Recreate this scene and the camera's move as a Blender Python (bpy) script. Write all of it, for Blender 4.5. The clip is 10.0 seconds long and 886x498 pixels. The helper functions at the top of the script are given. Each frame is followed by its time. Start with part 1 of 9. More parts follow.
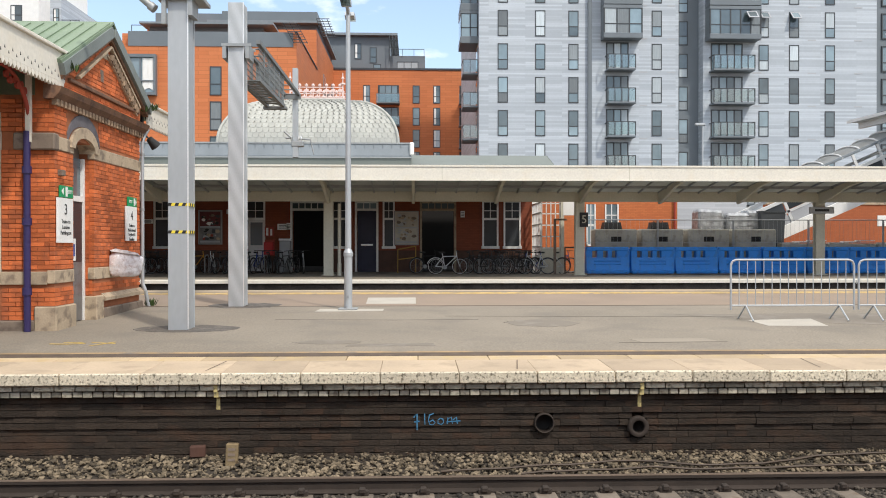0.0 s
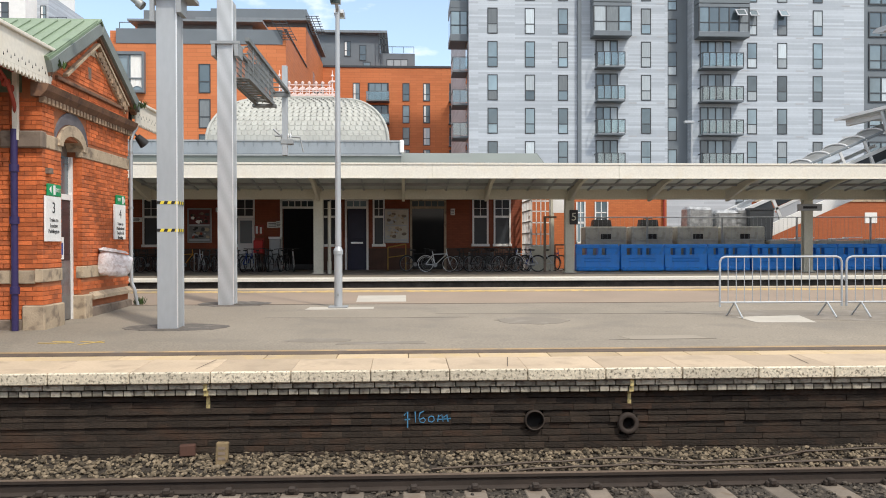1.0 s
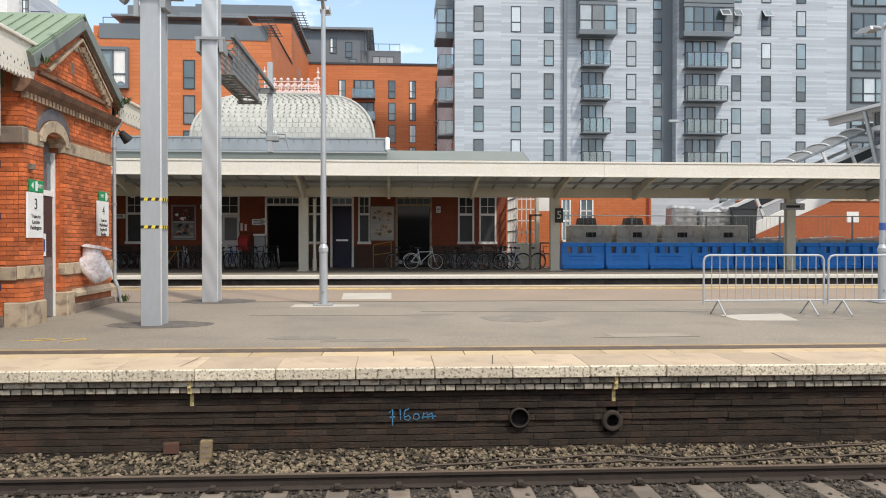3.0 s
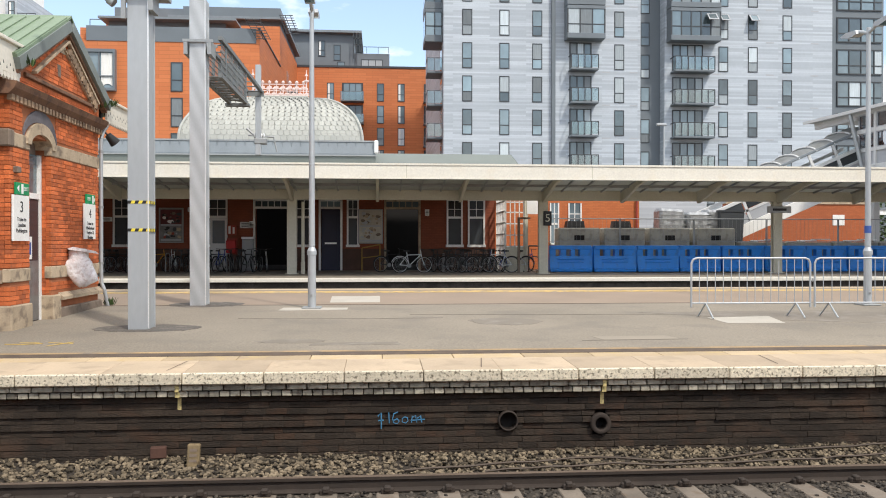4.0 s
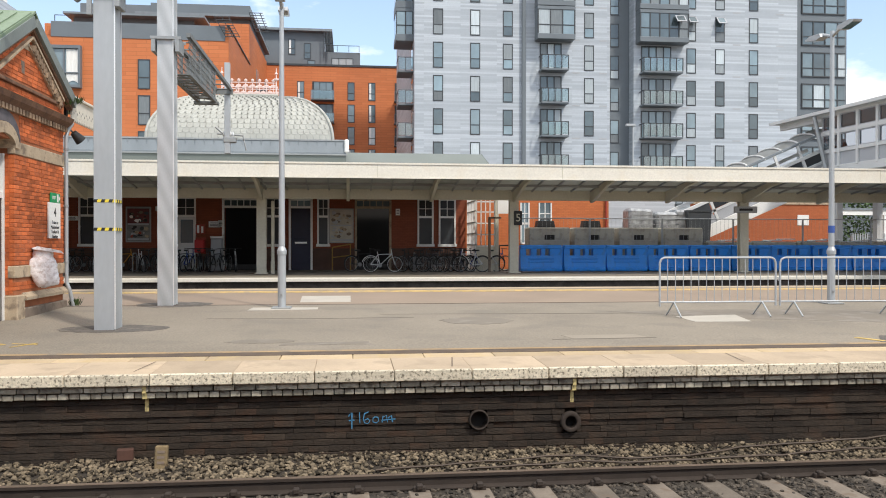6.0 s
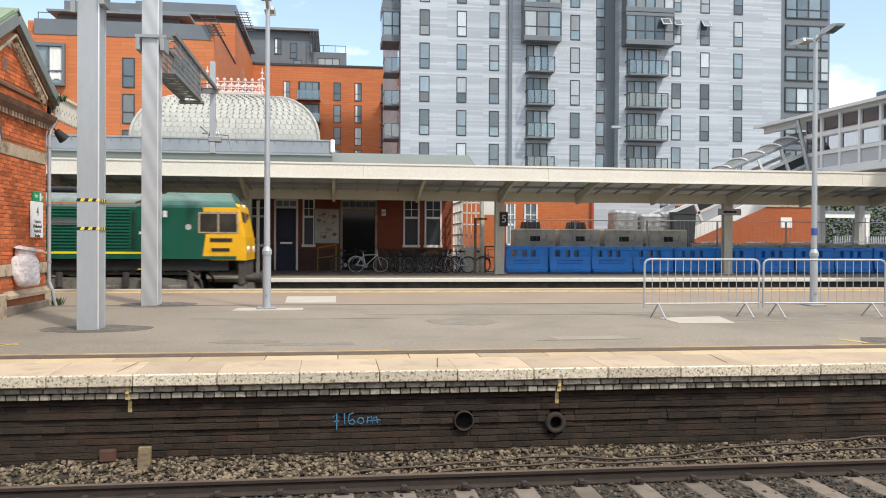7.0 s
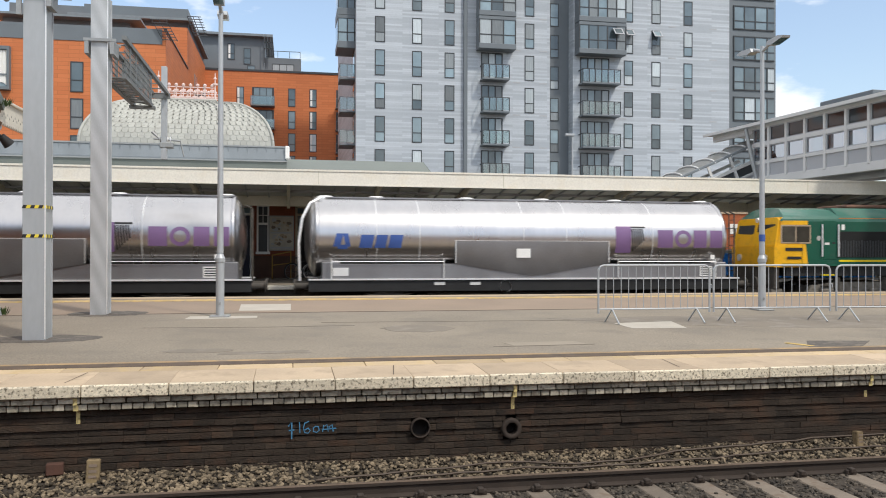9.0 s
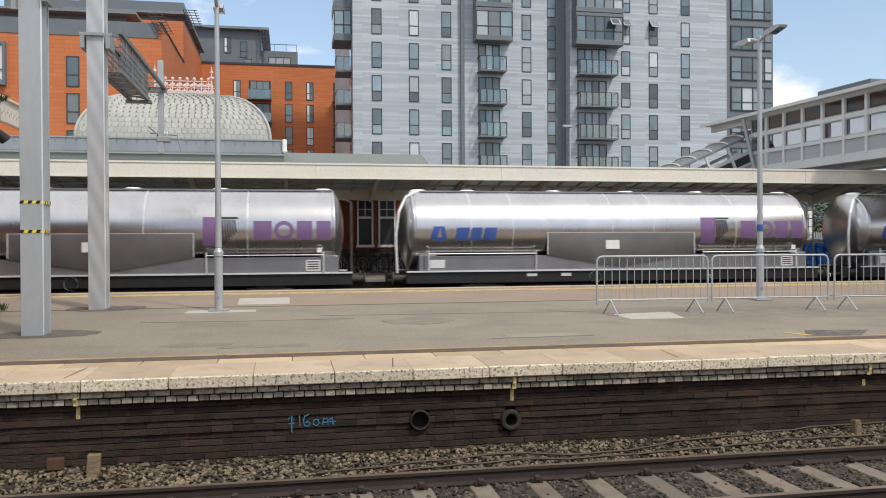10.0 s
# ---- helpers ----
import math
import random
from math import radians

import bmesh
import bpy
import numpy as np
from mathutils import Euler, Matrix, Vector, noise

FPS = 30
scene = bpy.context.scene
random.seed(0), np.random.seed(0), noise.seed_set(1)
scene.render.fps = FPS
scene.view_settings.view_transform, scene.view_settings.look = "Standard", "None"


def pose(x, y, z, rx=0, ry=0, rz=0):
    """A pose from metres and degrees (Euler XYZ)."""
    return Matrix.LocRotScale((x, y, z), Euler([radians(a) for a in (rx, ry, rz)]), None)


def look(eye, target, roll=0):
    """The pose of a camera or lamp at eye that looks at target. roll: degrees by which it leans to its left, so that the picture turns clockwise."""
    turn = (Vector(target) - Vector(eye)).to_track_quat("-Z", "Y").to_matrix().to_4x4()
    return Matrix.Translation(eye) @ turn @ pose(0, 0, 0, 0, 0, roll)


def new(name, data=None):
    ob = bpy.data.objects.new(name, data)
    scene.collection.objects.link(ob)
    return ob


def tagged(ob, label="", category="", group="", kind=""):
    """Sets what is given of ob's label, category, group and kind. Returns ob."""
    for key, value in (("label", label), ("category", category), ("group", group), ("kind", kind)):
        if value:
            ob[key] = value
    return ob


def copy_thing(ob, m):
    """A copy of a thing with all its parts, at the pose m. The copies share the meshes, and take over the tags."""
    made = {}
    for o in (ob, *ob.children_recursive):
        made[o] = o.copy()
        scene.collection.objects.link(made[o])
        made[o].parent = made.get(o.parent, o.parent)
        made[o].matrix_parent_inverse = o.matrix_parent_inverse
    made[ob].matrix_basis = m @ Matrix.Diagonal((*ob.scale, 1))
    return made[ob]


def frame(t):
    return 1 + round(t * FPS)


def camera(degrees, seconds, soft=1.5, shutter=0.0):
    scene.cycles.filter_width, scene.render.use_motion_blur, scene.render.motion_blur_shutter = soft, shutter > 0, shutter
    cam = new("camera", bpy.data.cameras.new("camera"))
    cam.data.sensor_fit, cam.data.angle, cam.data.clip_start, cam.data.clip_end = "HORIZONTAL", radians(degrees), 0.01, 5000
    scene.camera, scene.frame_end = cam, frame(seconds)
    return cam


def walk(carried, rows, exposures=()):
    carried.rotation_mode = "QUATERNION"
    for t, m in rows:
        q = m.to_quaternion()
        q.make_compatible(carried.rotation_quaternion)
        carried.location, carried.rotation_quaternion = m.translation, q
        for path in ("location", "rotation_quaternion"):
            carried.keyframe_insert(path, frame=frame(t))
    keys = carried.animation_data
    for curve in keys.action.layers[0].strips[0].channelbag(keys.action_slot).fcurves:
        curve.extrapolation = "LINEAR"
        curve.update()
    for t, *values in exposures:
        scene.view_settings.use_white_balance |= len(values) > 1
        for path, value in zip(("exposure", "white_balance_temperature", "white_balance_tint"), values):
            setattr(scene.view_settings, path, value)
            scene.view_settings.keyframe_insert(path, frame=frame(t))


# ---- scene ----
cam = camera(57.16, 10.0, soft=1.0, shutter=0.1)
EYE = (0.0, 0.0, 1.5)
PAN = [  # seconds, yaw, pitch, roll
    (0.0, -2.006, -0.269, 0.006),
    (0.5, -2.466, -0.187, 0.014),
    (1.0, -2.699, -0.428, 0.130),
    (1.5, -2.772, -0.380, 0.149),
    (2.0, -3.139, -0.253, -0.054),
    (2.5, -3.566, -0.431, -0.050),
    (2.7, -3.490, -0.590, -0.050),
    (3.8, -4.750, -0.520, -0.050),
    (4.0, -4.516, -0.377, -0.032),
    (4.5, -4.840, -0.222, 0.075),
    (5.0, -5.486, -0.505, 0.003),
    (5.5, -5.701, -0.502, 0.061),
    (6.8, -7.830, -0.250, -0.290),
    (7.0, -7.571, -0.350, -0.290),
    (7.5, -7.542, -0.373, -0.249),
    (8.0, -8.677, -0.362, -0.129),
    (8.5, -9.474, -0.133, -0.082),
    (9.0, -10.678, 0.143, -0.135),
    (9.5, -10.485, -0.285, -0.133),
    (10.0, -10.796, -0.395, 0.301),
]
walk(cam, [(t, pose(*EYE, 90 + p, r, y)) for t, y, p, r in PAN], [(0.0, 0.56), (2.0, 0.54), (2.5, 0.49), (4.0, 0.62), (5.0, 0.60), (5.5, 0.54), (7.0, 0.61), (7.5, 0.58), (8.5, 0.42), (9.0, 0.33), (9.5, 0.24), (10.0, 0.20)])

# ---- sky, sun, exposure ----
SUN_TO = Vector((0.36, -0.52, 0.78)).normalized()
world = bpy.data.worlds.new("sky")
scene.world = world
world.use_nodes = True
wn, wl = world.node_tree.nodes, world.node_tree.links
wn.clear()
sky = wn.new("ShaderNodeTexSky")
sky.sky_type = "NISHITA"
sky.sun_disc = False
sky.sun_elevation = math.asin(SUN_TO.z)
sky.sun_rotation = math.atan2(SUN_TO.x, SUN_TO.y)
sky.air_density, sky.dust_density, sky.ozone_density = 1.15, 1.2, 2.2
wcoord = wn.new("ShaderNodeTexCoord")
wmap = wn.new("ShaderNodeMapping")
wmap.inputs["Location"].default_value = (0.9, 0.1, 0.75)
wmap.inputs["Scale"].default_value = (1.6, 1.6, 4.2)
cloud = wn.new("ShaderNodeTexNoise")
cloud.inputs["Scale"].default_value = 2.1
cloud.inputs["Detail"].default_value = 8.0
cloud.inputs["Roughness"].default_value = 0.55
cramp = wn.new("ShaderNodeValToRGB")
cramp.color_ramp.elements[0].color = (0.11, 0.11, 0.11, 1)
cramp.color_ramp.elements[0].position, cramp.color_ramp.elements[1].position = 0.42, 0.51
wmix = wn.new("ShaderNodeMixRGB")
wmix.inputs[2].default_value = (6.4, 6.5, 6.7, 1)
wbg = wn.new("ShaderNodeBackground")
wbg.inputs["Strength"].default_value = 0.15
wout = wn.new("ShaderNodeOutputWorld")
wl.new(wcoord.outputs["Generated"], wmap.inputs["Vector"])
wl.new(wmap.outputs["Vector"], cloud.inputs["Vector"])
wsep = wn.new("ShaderNodeSeparateXYZ")
wl.new(wcoord.outputs["Generated"], wsep.inputs[0])
bank_ramp = wn.new("ShaderNodeValToRGB")   # a bank of cumulus low in the sky, clearer blue above it
for e_, (p_, v_) in zip([bank_ramp.color_ramp.elements[0], bank_ramp.color_ramp.elements[1], bank_ramp.color_ramp.elements.new(0.27), bank_ramp.color_ramp.elements.new(0.5)], ((0.0, 0.53), (0.20, 0.52), (0.30, 0.40), (0.5, 0.49))):
    e_.position, e_.color = p_, (v_, v_, v_, 1)
wadd = wn.new("ShaderNodeMath")
wadd.operation = "ADD"
wsub = wn.new("ShaderNodeMath")
wsub.operation = "SUBTRACT"
wsub.inputs[1].default_value = 0.5
wl.new(wsep.outputs["Z"], bank_ramp.inputs["Fac"])
wl.new(cloud.outputs["Fac"], wadd.inputs[0]), wl.new(bank_ramp.outputs["Color"], wadd.inputs[1])
wl.new(wadd.outputs[0], wsub.inputs[0]), wl.new(wsub.outputs[0], cramp.inputs["Fac"])
wl.new(cramp.outputs["Color"], wmix.inputs[0])
wl.new(sky.outputs["Color"], wmix.inputs[1])
wl.new(wmix.outputs["Color"], wbg.inputs["Color"])
wl.new(wbg.outputs["Background"], wout.inputs["Surface"])

sun_data = bpy.data.lights.new("sun", "SUN")
sun_data.energy, sun_data.angle, sun_data.color = 2.0, radians(4.0), (1.0, 0.94, 0.85)
sun = new("sun", sun_data)
sun.matrix_world = look((20, -40, 60), Vector((20, -40, 60)) - SUN_TO)


# ---- materials ----
def mat(name, col, rough=0.6, metal=0.0, var=0.15, scale=3.0, grain=0.08, gscale=40.0, bump=0.15, spec=0.4, stain=None, stain_amount=0.4, piece=0.0, stretch=(1, 1, 1), space="Object"):
    """A surface with broad variation, fine grain, relief, optional stains, and a change of tone from piece to piece."""
    m = bpy.data.materials.new(name)
    m.use_nodes = True
    n, l = m.node_tree.nodes, m.node_tree.links
    b = n["Principled BSDF"]
    b.inputs["Roughness"].default_value, b.inputs["Metallic"].default_value = rough, metal
    b.inputs["Specular IOR Level"].default_value = spec
    tc, mp = n.new("ShaderNodeTexCoord"), n.new("ShaderNodeMapping")
    mp.inputs["Scale"].default_value = stretch
    l.new(tc.outputs[space], mp.inputs["Vector"])
    info = n.new("ShaderNodeObjectInfo")
    off = n.new("ShaderNodeVectorMath")
    off.operation = "MULTIPLY_ADD"
    off.inputs[1].default_value = (37.0, 53.0, 71.0) if piece else (0, 0, 0)
    l.new(info.outputs["Random"], off.inputs[0])
    l.new(mp.outputs["Vector"], off.inputs[2])
    big, fine = n.new("ShaderNodeTexNoise"), n.new("ShaderNodeTexNoise")
    big.inputs["Scale"].default_value, big.inputs["Detail"].default_value = scale, 5
    fine.inputs["Scale"].default_value, fine.inputs["Detail"].default_value = gscale, 4
    l.new(off.outputs[0], big.inputs["Vector"]), l.new(off.outputs[0], fine.inputs["Vector"])
    def scaled(sock, amount):
        k = n.new("ShaderNodeMath")
        k.operation = "MULTIPLY_ADD"
        k.inputs[1].default_value, k.inputs[2].default_value = 4 * amount, 1 - 2 * amount
        l.new(sock, k.inputs[0])
        return k.outputs[0]
    def times(a, c):
        k = n.new("ShaderNodeMath")
        k.operation = "MULTIPLY"
        l.new(a, k.inputs[0]), l.new(c, k.inputs[1])
        return k.outputs[0]
    v = times(scaled(big.outputs["Fac"], var), scaled(fine.outputs["Fac"], grain))
    if piece:
        geo = n.new("ShaderNodeNewGeometry")
        both = n.new("ShaderNodeMath")
        both.operation = "ADD"
        l.new(info.outputs["Random"], both.inputs[0]), l.new(geo.outputs["Random Per Island"], both.inputs[1])
        wrap = n.new("ShaderNodeMath")
        wrap.operation = "FRACT"
        l.new(both.outputs[0], wrap.inputs[0])
        v = times(v, scaled(wrap.outputs[0], piece))
    clampv = n.new("ShaderNodeMath")
    clampv.operation = "MAXIMUM"
    clampv.inputs[1].default_value = 0.05
    l.new(v, clampv.inputs[0])
    tint = n.new("ShaderNodeVectorMath")
    tint.operation = "SCALE"
    tint.inputs[0].default_value = col
    l.new(clampv.outputs[0], tint.inputs["Scale"])
    out = tint.outputs[0]
    if stain:
        sn = n.new("ShaderNodeTexNoise")
        sn.inputs["Scale"].default_value, sn.inputs["Detail"].default_value = scale * 2.3, 7
        l.new(off.outputs[0], sn.inputs["Vector"])
        rp = n.new("ShaderNodeValToRGB")
        rp.color_ramp.elements[0].position, rp.color_ramp.elements[1].position = 0.52, 0.66
        rp.color_ramp.elements[1].color = (stain_amount, stain_amount, stain_amount, 1)
        l.new(sn.outputs["Fac"], rp.inputs["Fac"])
        mx = n.new("ShaderNodeMixRGB")
        mx.inputs[2].default_value = (*stain, 1)
        l.new(rp.outputs["Color"], mx.inputs[0]), l.new(out, mx.inputs[1])
        out = mx.outputs[0]
    l.new(out, b.inputs["Base Color"])
    if bump:
        bp = n.new("ShaderNodeBump")
        bp.inputs["Strength"].default_value, bp.inputs["Distance"].default_value = bump, 0.02
        l.new(fine.outputs["Fac"], bp.inputs["Height"]), l.new(bp.outputs["Normal"], b.inputs["Normal"])
    rr = n.new("ShaderNodeMath")
    rr.operation = "MULTIPLY_ADD"
    rr.inputs[1].default_value, rr.inputs[2].default_value = 0.3 * rough, rough * 0.85
    l.new(big.outputs["Fac"], rr.inputs[0]), l.new(rr.outputs[0], b.inputs["Roughness"])
    return m


def cladding(name, col, col2, length, height, mortar, joint=0.004, rough=0.6):
    """Thin rows of long facing panels, too fine at their distance to be built one by one."""
    m = mat(name, col, rough, var=0.06, scale=0.3, grain=0.03, gscale=6, bump=0)
    n, l = m.node_tree.nodes, m.node_tree.links
    b = n["Principled BSDF"]
    old = b.inputs["Base Color"].links[0].from_socket
    tc = n.new("ShaderNodeTexCoord")
    sep, com = n.new("ShaderNodeSeparateXYZ"), n.new("ShaderNodeCombineXYZ")
    addxy = n.new("ShaderNodeMath")
    l.new(tc.outputs["Object"], sep.inputs[0])
    l.new(sep.outputs["X"], addxy.inputs[0]), l.new(sep.outputs["Y"], addxy.inputs[1])
    l.new(addxy.outputs[0], com.inputs["X"]), l.new(sep.outputs["Z"], com.inputs["Y"])
    br = n.new("ShaderNodeTexBrick")
    br.inputs["Color1"].default_value, br.inputs["Color2"].default_value = (1, 1, 1, 1), tuple(a / c for a, c in zip(col2, col)) + (1,)
    br.inputs["Mortar"].default_value = (mortar, mortar, mortar, 1)
    br.inputs["Scale"].default_value, br.inputs["Mortar Size"].default_value = 1.0, joint
    br.inputs["Brick Width"].default_value, br.inputs["Row Height"].default_value = length, height
    br.inputs["Bias"].default_value = -0.2
    l.new(com.outputs[0], br.inputs["Vector"])
    mx = n.new("ShaderNodeMixRGB")
    mx.blend_type = "MULTIPLY"
    mx.inputs[0].default_value = 1
    l.new(old, mx.inputs[1]), l.new(br.outputs["Color"], mx.inputs[2]), l.new(mx.outputs[0], b.inputs["Base Color"])
    return m


def glass(name, tint=(0.75, 0.85, 0.88), rough=0.03, ior=1.6):
    m = bpy.data.materials.new(name)
    m.use_nodes = True
    n, l = m.node_tree.nodes, m.node_tree.links
    n.remove(n["Principled BSDF"])
    tr, gl, mix, lw = n.new("ShaderNodeBsdfTransparent"), n.new("ShaderNodeBsdfGlossy"), n.new("ShaderNodeMixShader"), n.new("ShaderNodeLayerWeight")
    tr.inputs["Color"].default_value = (*tint, 1)
    gl.inputs["Roughness"].default_value = rough
    lw.inputs["Blend"].default_value = 0.5
    power, gloss = n.new("ShaderNodeMath"), n.new("ShaderNodeMath")
    power.operation, gloss.operation = "POWER", "MULTIPLY_ADD"
    f0 = ((ior - 1) / (ior + 1)) ** 2
    power.inputs[1].default_value, gloss.inputs[1].default_value, gloss.inputs[2].default_value = 5.0, 1 - f0, f0
    l.new(lw.outputs["Facing"], power.inputs[0]), l.new(power.outputs[0], gloss.inputs[0])
    l.new(gloss.outputs[0], mix.inputs[0]), l.new(tr.outputs[0], mix.inputs[1]), l.new(gl.outputs[0], mix.inputs[2])
    l.new(mix.outputs[0], n["Material Output"].inputs["Surface"])
    return m


M_ASPHALT = mat("platform_asphalt", (0.232, 0.199, 0.156), 0.85, var=0.16, scale=0.4, grain=0.26, gscale=34, bump=0.3, stain=(0.165, 0.145, 0.12), stain_amount=0.45)
M_ASPHALT_NEW = mat("dark_asphalt_patch", (0.105, 0.092, 0.08), 0.85, var=0.3, scale=3, grain=0.3, gscale=30, bump=0.5, stain=(0.19, 0.165, 0.135), stain_amount=0.7)
M_SLAB = mat("paving_slab", (0.43, 0.335, 0.235), 0.8, var=0.12, scale=1.3, grain=0.07, gscale=30, piece=0.07, stain=(0.30, 0.235, 0.165), stain_amount=0.5)
M_COPING = mat("white_painted_coping", (0.62, 0.55, 0.42), 0.75, var=0.14, scale=14, grain=0.2, gscale=40, piece=0.06, stain=(0.09, 0.075, 0.05), stain_amount=0.85, bump=0.35)
M_YELLOW_LINE = mat("worn_yellow_paint", (0.46, 0.31, 0.11), 0.7, var=0.3, scale=3, grain=0.15, gscale=30, stain=(0.27, 0.22, 0.17), stain_amount=0.95)
M_DARK_JOINT = mat("dark_joint", (0.10, 0.073, 0.054), 0.9, var=0.3, scale=6)
M_PALE_CONC = mat("pale_concrete", (0.42, 0.385, 0.33), 0.8, var=0.1, scale=2)
M_WALL_BRICK = mat("sooty_brick", (0.033, 0.0235, 0.0165), 0.9, var=0.55, scale=0.8, grain=0.35, gscale=30, piece=0.16, bump=0.7, stain=(0.085, 0.043, 0.024), stain_amount=0.45, stretch=(1, 1, 2))
M_WALL_JOINT = mat("sooty_mortar", (0.026, 0.021, 0.016), 0.95, var=0.3, scale=2)
M_WHITE_BRICK = mat("limewashed_brick", (0.33, 0.30, 0.235), 0.85, var=0.25, scale=6, grain=0.2, gscale=30, piece=0.24, stain=(0.10, 0.08, 0.06), stain_amount=0.8, bump=0.4)
M_BALLAST_OILY = mat("oily_ballast_stone", (0.062, 0.050, 0.038), 0.75, var=0.3, scale=5, grain=0.2, gscale=40, piece=0.4, bump=0.3)
M_BALLAST = mat("ballast_stone", (0.138, 0.108, 0.072), 0.9, var=0.2, scale=5, grain=0.15, gscale=40, piece=0.42, bump=0.3)
M_GROUND = mat("dirty_ballast_bed", (0.045, 0.036, 0.028), 0.95, var=0.3, scale=2, grain=0.3, gscale=35, bump=0.8)
M_SLEEPER = mat("concrete_sleeper", (0.165, 0.136, 0.108), 0.85, var=0.25, scale=3, grain=0.12, gscale=40, piece=0.1, stain=(0.14, 0.1, 0.07), stain_amount=0.7)
M_RAIL = mat("rusty_rail_side", (0.038, 0.028, 0.022), 0.8, var=0.25, scale=4, bump=0.2)
M_RAIL_TOP = mat("worn_rail_head", (0.20, 0.15, 0.115), 0.45, metal=0.4, var=0.2, scale=3, stretch=(0.3, 3, 1))
M_BRICK = mat("orange_red_brick", (0.53, 0.135, 0.042), 0.85, var=0.2, scale=1.6, grain=0.14, gscale=60, piece=0.16, bump=0.3, stain=(0.20, 0.07, 0.04), stain_amount=0.45)
M_MORTAR = mat("brown_mortar", (0.35, 0.125, 0.055), 0.9, var=0.2, scale=4)
M_STONE = mat("buff_stone_dressing", (0.42, 0.33, 0.23), 0.85, var=0.2, scale=2.5, grain=0.1, stain=(0.16, 0.12, 0.09), stain_amount=0.7, bump=0.25, piece=0.06)
M_STONE_DARK = mat("weathered_stone", (0.20, 0.155, 0.12), 0.9, var=0.25, scale=3, stain=(0.08, 0.06, 0.05), stain_amount=0.6)
M_WEATHERED = mat("weathered_brown_moulding", (0.21, 0.115, 0.07), 0.85, var=0.3, scale=3, grain=0.15, gscale=30, bump=0.3, stain=(0.10, 0.06, 0.045), stain_amount=0.7, piece=0.1)
M_DENTIL = mat("brown_stone_block", (0.29, 0.20, 0.13), 0.85, var=0.25, scale=5, grain=0.1, piece=0.2)
M_BLUE_BRICK = mat("blue_grey_brick", (0.13, 0.12, 0.13), 0.8, var=0.2, scale=5)
M_GREEN_ROOF = mat("green_roof_sheet", (0.185, 0.245, 0.165), 0.6, var=0.12, scale=1.5, gscale=20)
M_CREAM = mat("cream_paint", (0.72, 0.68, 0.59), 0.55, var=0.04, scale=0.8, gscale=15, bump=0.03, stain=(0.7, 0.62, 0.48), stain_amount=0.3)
# dimmer, darker tone of the cream
M_CREAM_DIM = mat("dim_cream_paint", (0.55, 0.52, 0.42), 0.6, var=0.07, scale=1.0, gscale=15, bump=0.03)
M_WHITE = mat("white_paint", (0.8, 0.79, 0.76), 0.5, var=0.05, scale=2, bump=0.03)
M_PURPLE_PAINT = mat("dark_blue_paint", (0.032, 0.023, 0.09), 0.45, var=0.1, scale=3, bump=0.05)
M_RED_PAINT = mat("dull_red_paint", (0.32, 0.05, 0.03), 0.55, var=0.15, scale=3, bump=0.05)
M_GALV = mat("galvanised_steel", (0.413, 0.432, 0.446), 0.5, metal=0.35, var=0.09, scale=1.6, grain=0.05, gscale=12, bump=0.04, stretch=(1, 1, 0.35))
M_GALV_DARK = mat("dull_galvanised_steel", (0.33, 0.34, 0.34), 0.5, metal=0.5, var=0.12, scale=2, bump=0.05)
M_GREY_LEAD = mat("blue_grey_lead", (0.2, 0.225, 0.245), 0.55, var=0.12, scale=1.5, stretch=(1, 1, 0.4))
M_ROOF_GREY = mat("grey_green_roofing", (0.17, 0.19, 0.175), 0.65, var=0.08, scale=0.8)
M_SCALE = mat("pale_zinc_scale", (0.40, 0.40, 0.365), 0.55, var=0.08, scale=1.0, piece=0.035, bump=0.08, stain=(0.34, 0.33, 0.3), stain_amount=0.4)
# near-black colour that stands for shade in rooms, soffits, holes and gaps
M_HOLLOW_SHADE = mat("hollow_shade", (0.018, 0.016, 0.015), 0.9, var=0.2, scale=2)
M_BLACK = mat("black_paint", (0.02, 0.02, 0.02), 0.5, var=0.2, scale=4)
M_TOWER = cladding("pale_grey_cladding", (0.38, 0.415, 0.455), (0.53, 0.575, 0.62), 6.2, 0.155, 0.86)
M_TOWER_SIDE = cladding("mid_grey_cladding", (0.36, 0.37, 0.39), (0.46, 0.47, 0.49), 6.2, 0.155, 0.86)
M_SLATE = mat("slate_grey_panel", (0.15, 0.172, 0.19), 0.5, var=0.08, scale=0.6, bump=0.03)
M_FRAME = mat("anthracite_frame", (0.05, 0.055, 0.06), 0.45, var=0.08, scale=2, bump=0.02)
M_TERRA = cladding("orange_terracotta_cladding", (0.58, 0.185, 0.065), (0.51, 0.15, 0.05), 1.6, 0.32, 0.7, 0.015)
M_CURTAIN = mat("pale_blind", (0.36, 0.40, 0.42), 0.25, var=0.12, scale=2.5, grain=0.1, gscale=9, piece=0.3, stretch=(6, 1, 0.3))
# pane colour lifted for the sky mirrored in the glass
M_WINDOW = mat("sky_lifted_glazing", (0.145, 0.195, 0.22), 0.08, var=0.3, scale=0.5, grain=0.0, bump=0, spec=0.8, piece=0.3)
